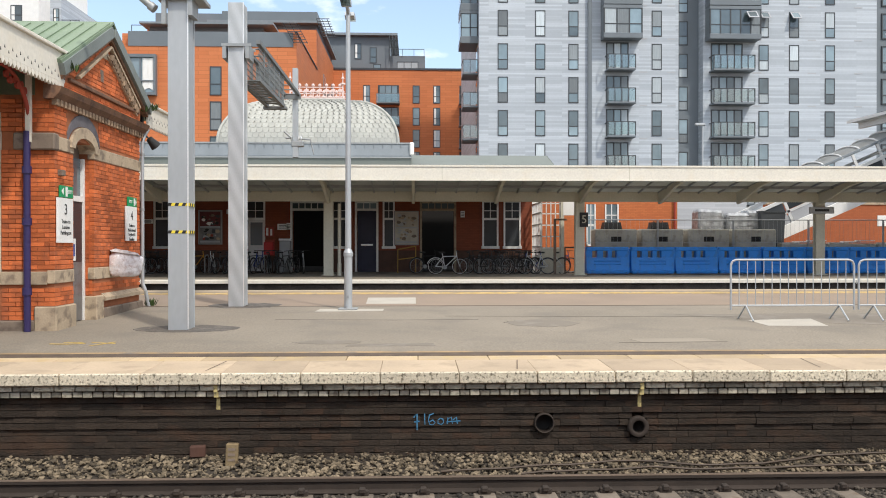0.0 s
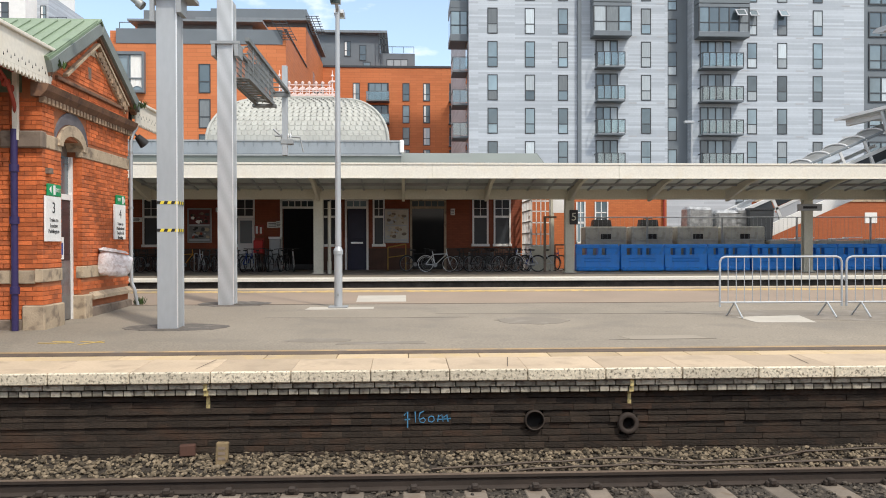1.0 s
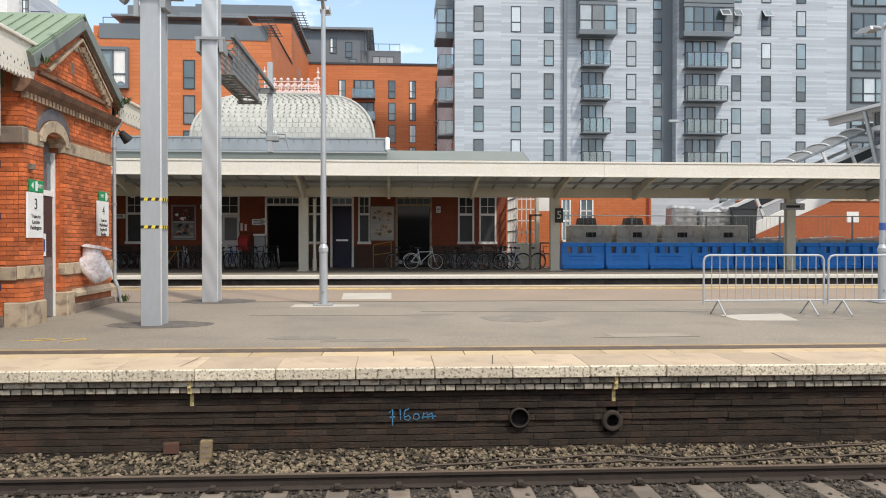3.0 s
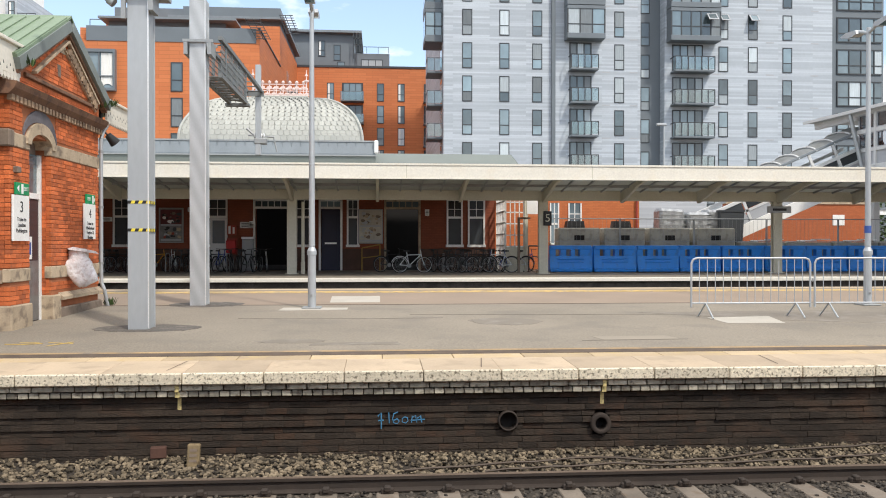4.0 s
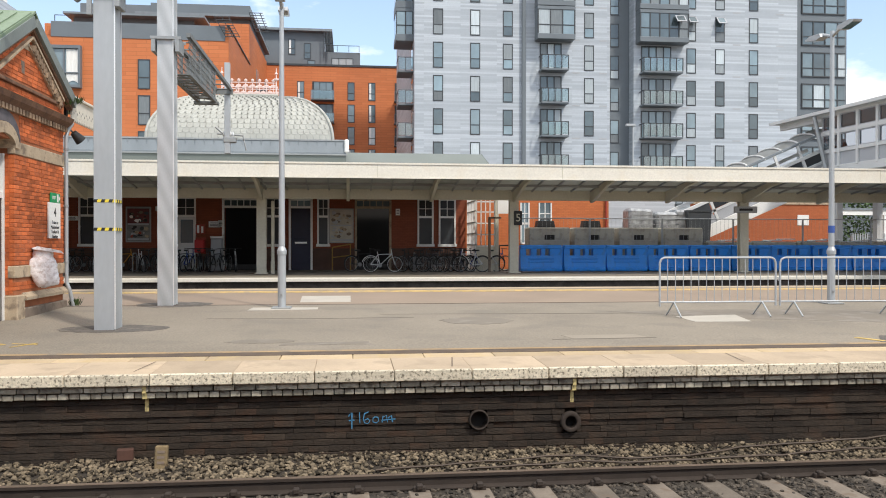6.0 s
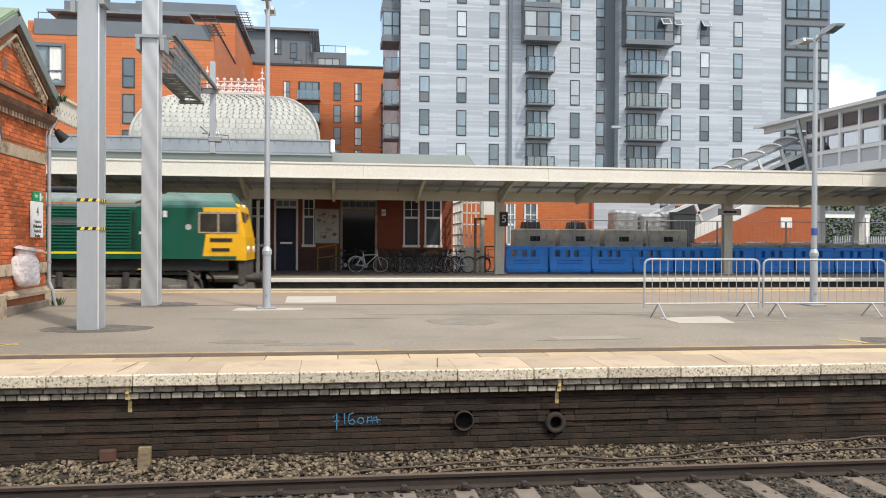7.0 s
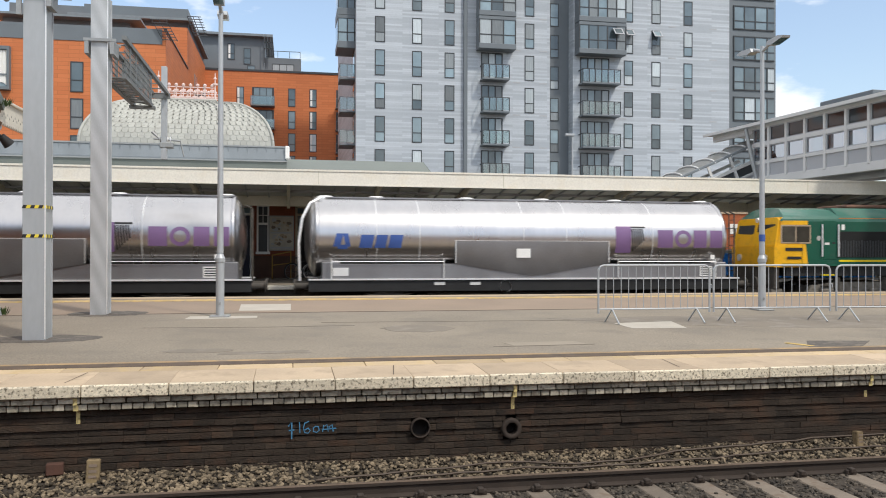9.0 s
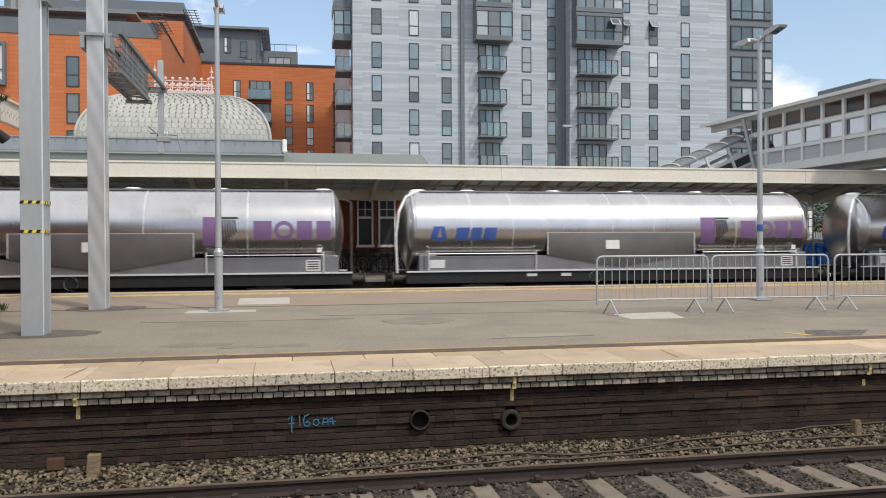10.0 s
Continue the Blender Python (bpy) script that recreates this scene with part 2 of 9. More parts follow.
def streaked(name, base):
    """Galvanised steel with slanting reflections painted on as faint streaks."""
    m = mat(name, base, 0.5, metal=0.35, var=0.07, scale=1.6, bump=0.03)
    n, l = m.node_tree.nodes, m.node_tree.links
    b = n["Principled BSDF"]
    old = b.inputs["Base Color"].links[0].from_socket
    tc, mp, wv, mx = n.new("ShaderNodeTexCoord"), n.new("ShaderNodeMapping"), n.new("ShaderNodeTexWave"), n.new("ShaderNodeMixRGB")
    mp.inputs["Rotation"].default_value = (0, radians(22), 0)
    wv.inputs["Scale"].default_value, wv.inputs["Distortion"].default_value = 1.1, 1.2
    rp = n.new("ShaderNodeValToRGB")
    rp.color_ramp.elements[0].color, rp.color_ramp.elements[1].color = (0.91, 0.91, 0.91, 1), (1.12, 1.12, 1.12, 1)
    mx.blend_type = "MULTIPLY"
    mx.inputs[0].default_value = 1
    l.new(tc.outputs["Object"], mp.inputs["Vector"]), l.new(mp.outputs["Vector"], wv.inputs["Vector"]), l.new(wv.outputs["Color"], rp.inputs["Fac"])
    l.new(old, mx.inputs[1]), l.new(rp.outputs["Color"], mx.inputs[2]), l.new(mx.outputs[0], b.inputs["Base Color"])
    return m


def translucent(name, col, through_share):
    """A sheet that lets part of the daylight through, scattered."""
    m = mat(name, col, 0.6, var=0.12, scale=0.8, gscale=12, stain=(col[0] * 0.6, col[1] * 0.6, col[2] * 0.55), stain_amount=0.5)
    n, l = m.node_tree.nodes, m.node_tree.links
    b, out = n["Principled BSDF"], n["Material Output"]
    tl, mx = n.new("ShaderNodeBsdfTranslucent"), n.new("ShaderNodeMixShader")
    tl.inputs["Color"].default_value = (*col, 1)
    mx.inputs[0].default_value = through_share
    l.new(b.outputs[0], mx.inputs[1]), l.new(tl.outputs[0], mx.inputs[2]), l.new(mx.outputs[0], out.inputs["Surface"])
    return m


M_GALV_REFLECTION = streaked("reflection_streaked_steel", (0.455, 0.47, 0.48))
M_PANE_DARK = mat("dark_glazing", (0.04, 0.045, 0.05), 0.3, var=0.3, scale=1, grain=0, bump=0, spec=0.3, piece=0.3)
M_GLASS = glass("clear_glass")
M_GLASS_RAIL = glass("balcony_glass", (0.66, 0.74, 0.73), ior=2.3)
M_BLUE_PLASTIC = mat("blue_plastic", (0.015, 0.225, 0.70), 0.4, var=0.1, scale=2, bump=0.03, stain=(0.05, 0.13, 0.3), stain_amount=0.35)
M_CONCRETE = mat("grey_concrete_block", (0.40, 0.375, 0.31), 0.85, var=0.15, scale=2, stain=(0.2, 0.18, 0.15), stain_amount=0.5)
M_GREEN_LOCO = mat("dark_green_loco_paint", (0.010, 0.088, 0.055), 0.25, var=0.12, scale=1.2, gscale=20, bump=0.03, stain=(0.03, 0.08, 0.06), stain_amount=0.4)
# faded green, its colour also paled for the sky's sheen on the roof
M_GREEN_ROOF_LOCO = mat("faded_sheen_loco_roof", (0.055, 0.155, 0.12), 0.26, var=0.25, scale=0.8, bump=0.03, stain=(0.17, 0.21, 0.18), stain_amount=0.4, stretch=(0.4, 1, 1))
M_YELLOW = mat("yellow_loco_paint", (0.80, 0.42, 0.012), 0.4, var=0.08, scale=2, bump=0.03, stain=(0.5, 0.27, 0.03), stain_amount=0.4)
M_LOGO_YELLOW = mat("yellow_lettering_paint", (0.82, 0.62, 0.01), 0.4, var=0.05, scale=2, bump=0.02)
M_UNDER = mat("grimy_running_gear", (0.06, 0.053, 0.045), 0.8, var=0.3, scale=3, bump=0.3, stain=(0.12, 0.1, 0.08), stain_amount=0.5)
M_BOGIE = mat("grey_bogie_frame", (0.17, 0.155, 0.13), 0.8, var=0.25, scale=3, bump=0.2, stain=(0.07, 0.06, 0.05), stain_amount=0.6)
M_STEEL = mat("brushed_stainless_tank", (0.54, 0.53, 0.535), 0.28, metal=1.0, var=0.10, scale=0.9, grain=0.03, gscale=9, bump=0.015, stretch=(1.5, 1, 0.35), stain=(0.5, 0.5, 0.52), stain_amount=0.35)
M_STEEL_DULL = mat("dull_stainless_panel", (0.30, 0.30, 0.31), 0.42, metal=0.85, var=0.1, scale=1.5, bump=0.02)
M_STEEL_BRIGHT = mat("bright_steel_trim", (0.85, 0.85, 0.84), 0.4, metal=0.5, var=0.05, scale=2, bump=0.02)
M_PURPLE = mat("purple_lettering_film", (0.21, 0.125, 0.26), 0.45, metal=0.2, var=0.08, scale=2, bump=0.02)
M_BLUE_LOGO = mat("blue_lettering_film", (0.055, 0.11, 0.34), 0.45, metal=0.2, var=0.08, scale=2, bump=0.02)
M_BRIDGE = mat("pale_grey_bridge_paint", (0.62, 0.62, 0.61), 0.5, var=0.05, scale=1, bump=0.02)
M_BRIDGE_PANEL = mat("grey_bridge_panel", (0.40, 0.41, 0.43), 0.5, var=0.06, scale=1, bump=0.02)
M_SIGN_GREEN = mat("green_sign", (0.01, 0.27, 0.10), 0.4, var=0.05, scale=3, bump=0)
M_SIGN_RED = mat("red_sign", (0.5, 0.03, 0.03), 0.45, var=0.08, scale=3, bump=0)
M_TAPE_YELLOW = mat("yellow_tape", (0.75, 0.6, 0.06), 0.45, var=0.08, scale=5, bump=0)
M_PLASTIC_BAG = mat("translucent_white_plastic", (0.78, 0.74, 0.74), 0.18, var=0.2, scale=6, grain=0.12, gscale=16, bump=0.8, spec=0.7, stain=(0.52, 0.40, 0.37), stain_amount=0.7)
M_RUBBER = mat("black_rubber", (0.02, 0.02, 0.02), 0.7, var=0.2, scale=6)
M_LEAF = mat("weed_leaf", (0.05, 0.085, 0.024), 0.7, var=0.3, scale=8, piece=0.3)
M_PAINT_BLUE = mat("pale_blue_spray_paint", (0.065, 0.22, 0.38), 0.7, var=0.15, scale=12)
M_TEXT = mat("black_lettering", (0.02, 0.02, 0.022), 0.5, var=0.05, scale=4, bump=0)


# ---- mesh helpers ----
class Shape:
    """Collects vertices and faces; smooth faces are flagged."""

    def __init__(self):
        self.v, self.f, self.s = [], [], []

    def add(self, verts, faces, smooth=False):
        k = len(self.v)
        self.v += [tuple(p) for p in verts]
        self.f += [tuple(k + i for i in f) for f in faces]
        self.s += [smooth] * len(faces)
        return self

    def box(self, x0, x1, y0, y1, z0, z1, bev=0.0, m=None):
        c = ((x0 + x1) / 2, (y0 + y1) / 2, (z0 + z1) / 2)
        h = ((x1 - x0) / 2, (y1 - y0) / 2, (z1 - z0) / 2)
        if not bev:
            vs = [(c[0] + a * h[0], c[1] + b * h[1], c[2] + d * h[2]) for a in (-1, 1) for b in (-1, 1) for d in (-1, 1)]
            fs = [(0, 1, 3, 2), (4, 6, 7, 5), (0, 4, 5, 1), (2, 3, 7, 6), (0, 2, 6, 4), (1, 5, 7, 3)]
        else:
            vs, idx = [], {}
            for a in (-1, 1):
                for b in (-1, 1):
                    for d in (-1, 1):
                        for ax in range(3):
                            p = [a * h[0], b * h[1], d * h[2]]
                            for o in range(3):
                                if o != ax:
                                    p[o] -= (a, b, d)[o] * bev
                            idx[a, b, d, ax] = len(vs)
                            vs.append((c[0] + p[0], c[1] + p[1], c[2] + p[2]))
            fs = []
            for ax in range(3):
                o1, o2 = [o for o in range(3) if o != ax]
                for sgn in (-1, 1):
                    ring = []
                    for u, w in ((-1, -1), (1, -1), (1, 1), (-1, 1)):
                        key = [0, 0, 0]
                        key[ax], key[o1], key[o2] = sgn, u, w
                        ring.append(idx[(*key, ax)])
                    fs.append(tuple(ring))
                for u in (-1, 1):
                    for w in (-1, 1):
                        k0, k1 = [0, 0, 0], [0, 0, 0]
                        k0[ax], k1[ax] = -1, 1
                        k0[o1] = k1[o1] = u
                        k0[o2] = k1[o2] = w
                        fs.append((idx[(*k0, o1)], idx[(*k1, o1)], idx[(*k1, o2)], idx[(*k0, o2)]))
            for a in (-1, 1):
                for b in (-1, 1):
                    for d in (-1, 1):
                        fs.append((idx[a, b, d, 0], idx[a, b, d, 1], idx[a, b, d, 2]))
        if m is not None:
            vs = [m @ Vector(p) for p in vs]
        return self.add(vs, fs)

    def tube(self, p0, p1, r, r2=None, n=12, caps=True):
        p0, p1 = Vector(p0), Vector(p1)
        r2 = r if r2 is None else r2
        q = (p1 - p0).to_track_quat("Z", "Y")
        ring = [q @ Vector((math.cos(2 * math.pi * i / n), math.sin(2 * math.pi * i / n), 0)) for i in range(n)]
        a, b = [p0 + d * r for d in ring], [p1 + d * r2 for d in ring]
        self.add(a + b, [(i, (i + 1) % n, n + (i + 1) % n, n + i) for i in range(n)], n > 6)
        if caps:
            self.add(a, [tuple(reversed(range(n)))]), self.add(b, [tuple(range(n))])
        return self

    def pipe(self, pts, r, n=8):
        for a, b in zip(pts, pts[1:]):
            self.tube(a, b, r, n=n)
        return self

    def prism(self, ring, a, b, axis="x"):
        """A 2D outline pushed from a to b along an axis: ring is (y, z), (x, z) or (x, y)."""
        put = {"x": lambda u, w, k: (k, u, w), "y": lambda u, w, k: (u, k, w), "z": lambda u, w, k: (u, w, k)}[axis]
        n = len(ring)
        vs = [put(u, w, a) for u, w in ring] + [put(u, w, b) for u, w in ring]
        return self.add(vs, [tuple(range(n)), tuple(range(2 * n - 1, n - 1, -1))] + [(i, n + i, n + (i + 1) % n, (i + 1) % n) for i in range(n)])

    def lathe(self, prof, axis="x", n=40, cz=0.0, cy=0.0, smooth=True):
        """Profile (along, radius) turned about a line along x through (cy, cz), or about z."""
        vs = []
        for a, r in prof:
            for i in range(n):
                c, s = math.cos(2 * math.pi * i / n), math.sin(2 * math.pi * i / n)
                vs.append((a, cy + r * c, cz + r * s) if axis == "x" else (cy + r * c, cz + r * s, a))
        fs = [(k * n + i, k * n + (i + 1) % n, (k + 1) * n + (i + 1) % n, (k + 1) * n + i) for k in range(len(prof) - 1) for i in range(n)]
        return self.add(vs, fs, smooth)

    def mesh(self, name, material):
        me = bpy.data.meshes.new(name)
        me.from_pydata(self.v, [], self.f)
        me.polygons.foreach_set("use_smooth", self.s)
        me.materials.append(material)
        bm = bmesh.new()
        bm.from_mesh(me)
        bmesh.ops.recalc_face_normals(bm, faces=bm.faces)
        bm.to_mesh(me)
        bm.free()
        return me


def part(name, shape, material, parent, label="", at=None):
    """Links a shape as one mesh object under a thing or under a part."""
    ob = new(name, shape.mesh(name, material) if isinstance(shape, Shape) else shape)
    ob.parent = parent
    if at is not None:
        ob.matrix_basis = at
    return tagged(ob, label)


def thing(name, at, label, category, group="", kind=""):
    """An empty at a thing's base that carries its parts."""
    ob = new(name)
    ob.empty_display_size = 0.2
    ob.matrix_basis = at if isinstance(at, Matrix) else pose(*at)
    return tagged(ob, label, category, group, kind)


def solid(name, shape, material, label, category, kind="", group="", at=None):
    """A thing, or a piece of the setting, of a single mesh."""
    ob = new(name, shape.mesh(name, material))
    if at is not None:
        ob.matrix_basis = at
    return tagged(ob, label, category, group, kind)


def writing(text, size, material, parent, at, name="lettering", align="CENTER"):
    cu = bpy.data.curves.new(name, "FONT")
    cu.body, cu.size, cu.extrude, cu.align_x, cu.align_y = text, size, 0.002, align, "CENTER"
    ob = bpy.data.objects.new(name, cu)
    me = bpy.data.meshes.new_from_object(ob)
    bpy.data.objects.remove(ob)
    me.materials.clear()
    me.materials.append(material)
    o = new(name, me)
    o.parent = parent
    o.matrix_basis = at
    return o


FACING = pose(0, 0, 0, 90, 0, 0)      # lettering that reads from the south
FACING_E = pose(0, 0, 0, 90, 0, 90)   # lettering that reads from the east
SLOPE = 0.0185
Y_NEAR, Y_FAR, Y_P5 = 9.56, 22.65, 28.95
Z_P5, Z_RAIL, Z_RAIL2 = 0.255, -1.015, -0.665


def deck(y):
    """Height of the island platform, which rises gently away from the near edge."""
    return SLOPE * (y - Y_NEAR)

# ---- ground, tracks, platforms ----
X0, X1 = -60.0, 75.0
solid("ground", Shape().box(-1500, 1500, -1500, 3000, -1.75, -1.55), M_GROUND, "dark gravelly ground round the railway", "ground", "structure")
solid("track_bed", Shape().box(X0, X1, 3.3, 9.9, -1.55, -1.19), M_GROUND, "dirty ballast bed under the main line", "track bed", "structure")
solid("track_bed_2", Shape().box(X0, X1, 22.5, 29.1, -1.55, -0.84), M_GROUND, "dirty ballast bed under the relief lines", "track bed", "structure")
solid("platform_south", Shape().box(X0, X1, -8, 3.0, -1.55, -0.02), M_ASPHALT, "grey asphalt platform on which the viewer stands", "platform", "structure")
solid("station_wall_south", Shape().box(X0, X1, -8.4, -8.02, -1.55, 4.5), M_BRICK, "brick station wall behind the viewer", "wall", "structure")


def sloped(x0, x1, y0, y1, lift, thick=0.004, pts=None):
    """A slab that follows the island's slope."""
    ring = pts or [(x0, y0), (x1, y0), (x1, y1), (x0, y1)]
    n = len(ring)
    vs = [(x, y, deck(y) + lift - thick) for x, y in ring] + [(x, y, deck(y) + lift) for x, y in ring]
    return Shape().add(vs, [tuple(reversed(range(n))), tuple(range(n, 2 * n))] + [(i, (i + 1) % n, n + (i + 1) % n, n + i) for i in range(n)])


solid("platform_island_base", Shape().box(X0, X1, 9.92, Y_NEAR + 1.30, -1.5, -0.09), M_WALL_JOINT, "dark fill under the edge slabs", "platform", "structure")
island = solid("platform_island", sloped(X0, X1, Y_NEAR + 1.30, Y_FAR - 0.02, 0.0, 1.6), M_ASPHALT, "worn grey-tan asphalt island platform", "platform", "structure")
solid("platform_island_wall", Shape().box(X0, X1, 9.86, 9.90, -1.2, -0.14), M_WALL_JOINT, "sooty brick face of the island platform", "wall", "structure")
pf = bpy.data.objects["platform_island_wall"]
north = solid("platform_north", Shape().box(X0, X1, Y_P5 + 0.35, 62, -1.5, Z_P5 - 0.003), M_ASPHALT, "asphalt platform under the station canopy", "platform", "structure")
solid("platform_north_face", Shape().box(X0, X1, Y_P5 + 0.15, Y_P5 + 0.35, -1.5, Z_P5 - 0.12), mat("grimy_platform_face", (0.075, 0.064, 0.054), 0.9, var=0.4, scale=1.5, grain=0.3, gscale=25, stain=(0.03, 0.026, 0.022), stain_amount=0.6), "dark sooty face of the far platform", "wall", "structure")
solid("platform_north_edge", Shape().box(X0, X1, Y_P5, Y_P5 + 0.75, Z_P5 - 0.12, Z_P5 + 0.004, 0.01), M_CREAM, "white-painted edge of the far platform", "platform edge", "structure")
solid("platform_far_edge", sloped(X0, X1, Y_FAR - 0.42, Y_FAR + 0.12, 0.006, 0.12), M_SLAB, "pale paved far edge of the island platform", "platform edge", "structure")
solid("yellow_line_far", sloped(X0, X1, Y_FAR - 1.35, Y_FAR - 0.75, 0.005), M_YELLOW_LINE, "worn yellow safety line along the platform", "line", "structure")
solid("tactile_strip_far", sloped(X0, X1, Y_FAR - 4.6, Y_FAR - 1.4, 0.003), mat("reddish_paving", (0.262, 0.200, 0.150), 0.85, var=0.1, scale=0.7, gscale=30), "reddish worn paving along the platform", "paving", "structure")
solid("joint_line_far", sloped(X0, X1, 17.95, 18.03, 0.005), M_DARK_JOINT, "dark joint in the paving", "line", "structure")
solid("yellow_line", sloped(X0, X1, Y_NEAR + 1.56, Y_NEAR + 1.68, 0.005), mat("faded_ochre_paint", (0.33, 0.225, 0.115), 0.75, var=0.3, scale=1.2, grain=0.2, gscale=25, stain=(0.19, 0.155, 0.12), stain_amount=0.95), "worn thin yellow line on the platform", "line", "structure")
solid("joint_line", sloped(X0, X1, Y_NEAR + 1.28, Y_NEAR + 1.56, 0.004), M_DARK_JOINT, "dark dirty joint behind the paving slabs", "line", "structure")


def rails(name, yc, zr, label):
    for k, s in enumerate((-1, 1)):
        t = thing(name, (0, yc + s * 0.7525, zr), label, "rail", "running rails")
        prof = [(-0.07, -0.159), (0.07, -0.159), (0.07, -0.148), (0.012, -0.125), (0.01, -0.045), (0.036, -0.035), (0.036, -0.004), (-0.036, -0.004), (-0.036, -0.035), (-0.01, -0.045), (-0.012, -0.125), (-0.07, -0.148)]
        part("web", Shape().prism(prof, X0, X1), M_RAIL, t)
        part("head", Shape().box(X0, X1, -0.034, 0.034, -0.004, 0.0), M_RAIL_TOP, t, "worn steel running surface")


YC1 = Y_NEAR - 0.73 - 0.7525
rails("rail", YC1, Z_RAIL, "rusty steel running rail on concrete sleepers")
rails("rail", YC1 - 3.4, Z_RAIL, "rusty steel running rail on concrete sleepers")
YC2 = 27.4
rails("rail", YC2, Z_RAIL2, "rusty steel running rail on concrete sleepers")
rails("rail", YC2 - 3.4, Z_RAIL2, "rusty steel running rail on concrete sleepers")

sl_mesh = Shape().box(-0.13, 0.13, -1.3, 1.3, -0.20, 0.0, 0.02).mesh("sleeper", M_SLEEPER)
clip_mesh = Shape().box(-0.07, 0.07, -0.03, 0.03, 0, 0.06, 0.01).box(-0.035, 0.035, -0.055, 0.03, 0.03, 0.085, 0.01).mesh("rail_clip", M_RAIL)
for i in range(-22, 36):
    s = tagged(new("sleeper", sl_mesh), "weathered concrete railway sleeper in ballast", "sleeper", "sleepers of the main line")
    s.matrix_basis = pose(i * 0.655 + 0.1, YC1, Z_RAIL - 0.165, 0, 0, random.uniform(-0.8, 0.8))
    for yy in (0.7525 + 0.1, 0.7525 - 0.1, -0.7525 + 0.1, -0.7525 - 0.1):
        part("rail_clip", clip_mesh, M_RAIL, s, at=pose(0, yy, -0.002, 0, 0, 0 if yy < 0.7525 else 180))


def stones(name, n, area, height, lo, hi, label, seed, clear=None, material=None):
    """Loose broken stones, each a small uneven lump."""
    rng = np.random.default_rng(seed)
    phi = (1 + 5 ** 0.5) / 2
    ico = np.array([(-1, phi, 0), (1, phi, 0), (-1, -phi, 0), (1, -phi, 0), (0, -1, phi), (0, 1, phi), (0, -1, -phi), (0, 1, -phi), (phi, 0, -1), (phi, 0, 1), (-phi, 0, -1), (-phi, 0, 1)]) / 1.9
    fac = np.array([(0, 11, 5), (0, 5, 1), (0, 1, 7), (0, 7, 10), (0, 10, 11), (1, 5, 9), (5, 11, 4), (11, 10, 2), (10, 7, 6), (7, 1, 8), (3, 9, 4), (3, 4, 2), (3, 2, 6), (3, 6, 8), (3, 8, 9), (4, 9, 5), (2, 4, 11), (6, 2, 10), (8, 6, 7), (9, 8, 1)])
    vs, fs = [], []
    x0, x1, y0, y1 = area
    for k in range(n):
        p = np.array([rng.uniform(x0, x1), rng.uniform(y0, y1), 0])
        while clear and clear(p[0]) and rng.random() < 0.985:
            p[0] = rng.uniform(x0, x1)
        size = rng.uniform(lo, hi)
        e = ico * rng.uniform(0.7, 1.25, (12, 1)) * (size * rng.uniform((0.8, 0.55, 0.45), (1.3, 0.95, 0.85)))
        a, b = rng.uniform(0, 6.28), rng.uniform(-0.6, 0.6)
        e = e @ np.array([(math.cos(a), math.sin(a), 0), (-math.sin(a), math.cos(a), 0), (0, 0, 1)]) @ np.array([(1, 0, 0), (0, math.cos(b), math.sin(b)), (0, -math.sin(b), math.cos(b))])
        p[2] = height(p[0], p[1]) + rng.uniform(-0.2, 0.6) * size
        vs.append(e + p)
        fs.append(fac + 12 * k)
    me = bpy.data.meshes.new(name)
    me.from_pydata(np.concatenate(vs).tolist(), [], np.concatenate(fs).tolist())
    me.materials.append(material or M_BALLAST)
    return tagged(new(name, me), label, "ballast", "", "stuff")


def bank(x, y):
    """The ballast shoulder: level beside the rail, heaped a little against the wall."""
    f = min(1.0, max(0.0, (y - 8.9) / 0.9))
    return Z_RAIL - 0.13 + 0.14 * f + 0.035 * noise.noise((x * 0.9, y, 0)) + 0.02 * noise.noise((x * 3, y * 3, 5))


nx, ny = 160, 6
bs = Shape()
bs.add([(-16 + 34 * i / nx, 8.9 + 0.99 * j / ny, bank(-16 + 34 * i / nx, 8.9 + 0.99 * j / ny) - 0.02) for j in range(ny + 1) for i in range(nx + 1)],
       [(j * (nx + 1) + i, j * (nx + 1) + i + 1, (j + 1) * (nx + 1) + i + 1, (j + 1) * (nx + 1) + i) for j in range(ny) for i in range(nx)], True)
solid("ballast_shoulder", bs, M_GROUND, "dirty ballast shoulder against the platform wall", "ballast", "structure")
stones("ballast", 15000, (-11, 15, 8.9, 9.86), bank, 0.016, 0.037, "grey-brown broken stone ballast beside the rail", 3)
stones("ballast", 13000, (-9, 15, 6.7, 8.9), lambda x, y: Z_RAIL - 0.178, 0.016, 0.036, "dark oily stone ballast between the sleepers", 4, lambda x: abs((x - 0.1 + 0.3275) % 0.655 - 0.3275) < 0.135, M_BALLAST_OILY)

# thin lineside cables lying on the ballast
M_CABLE = mat("dusty_cable", (0.07, 0.048, 0.033), 0.6, var=0.2, scale=4, bump=0.1)
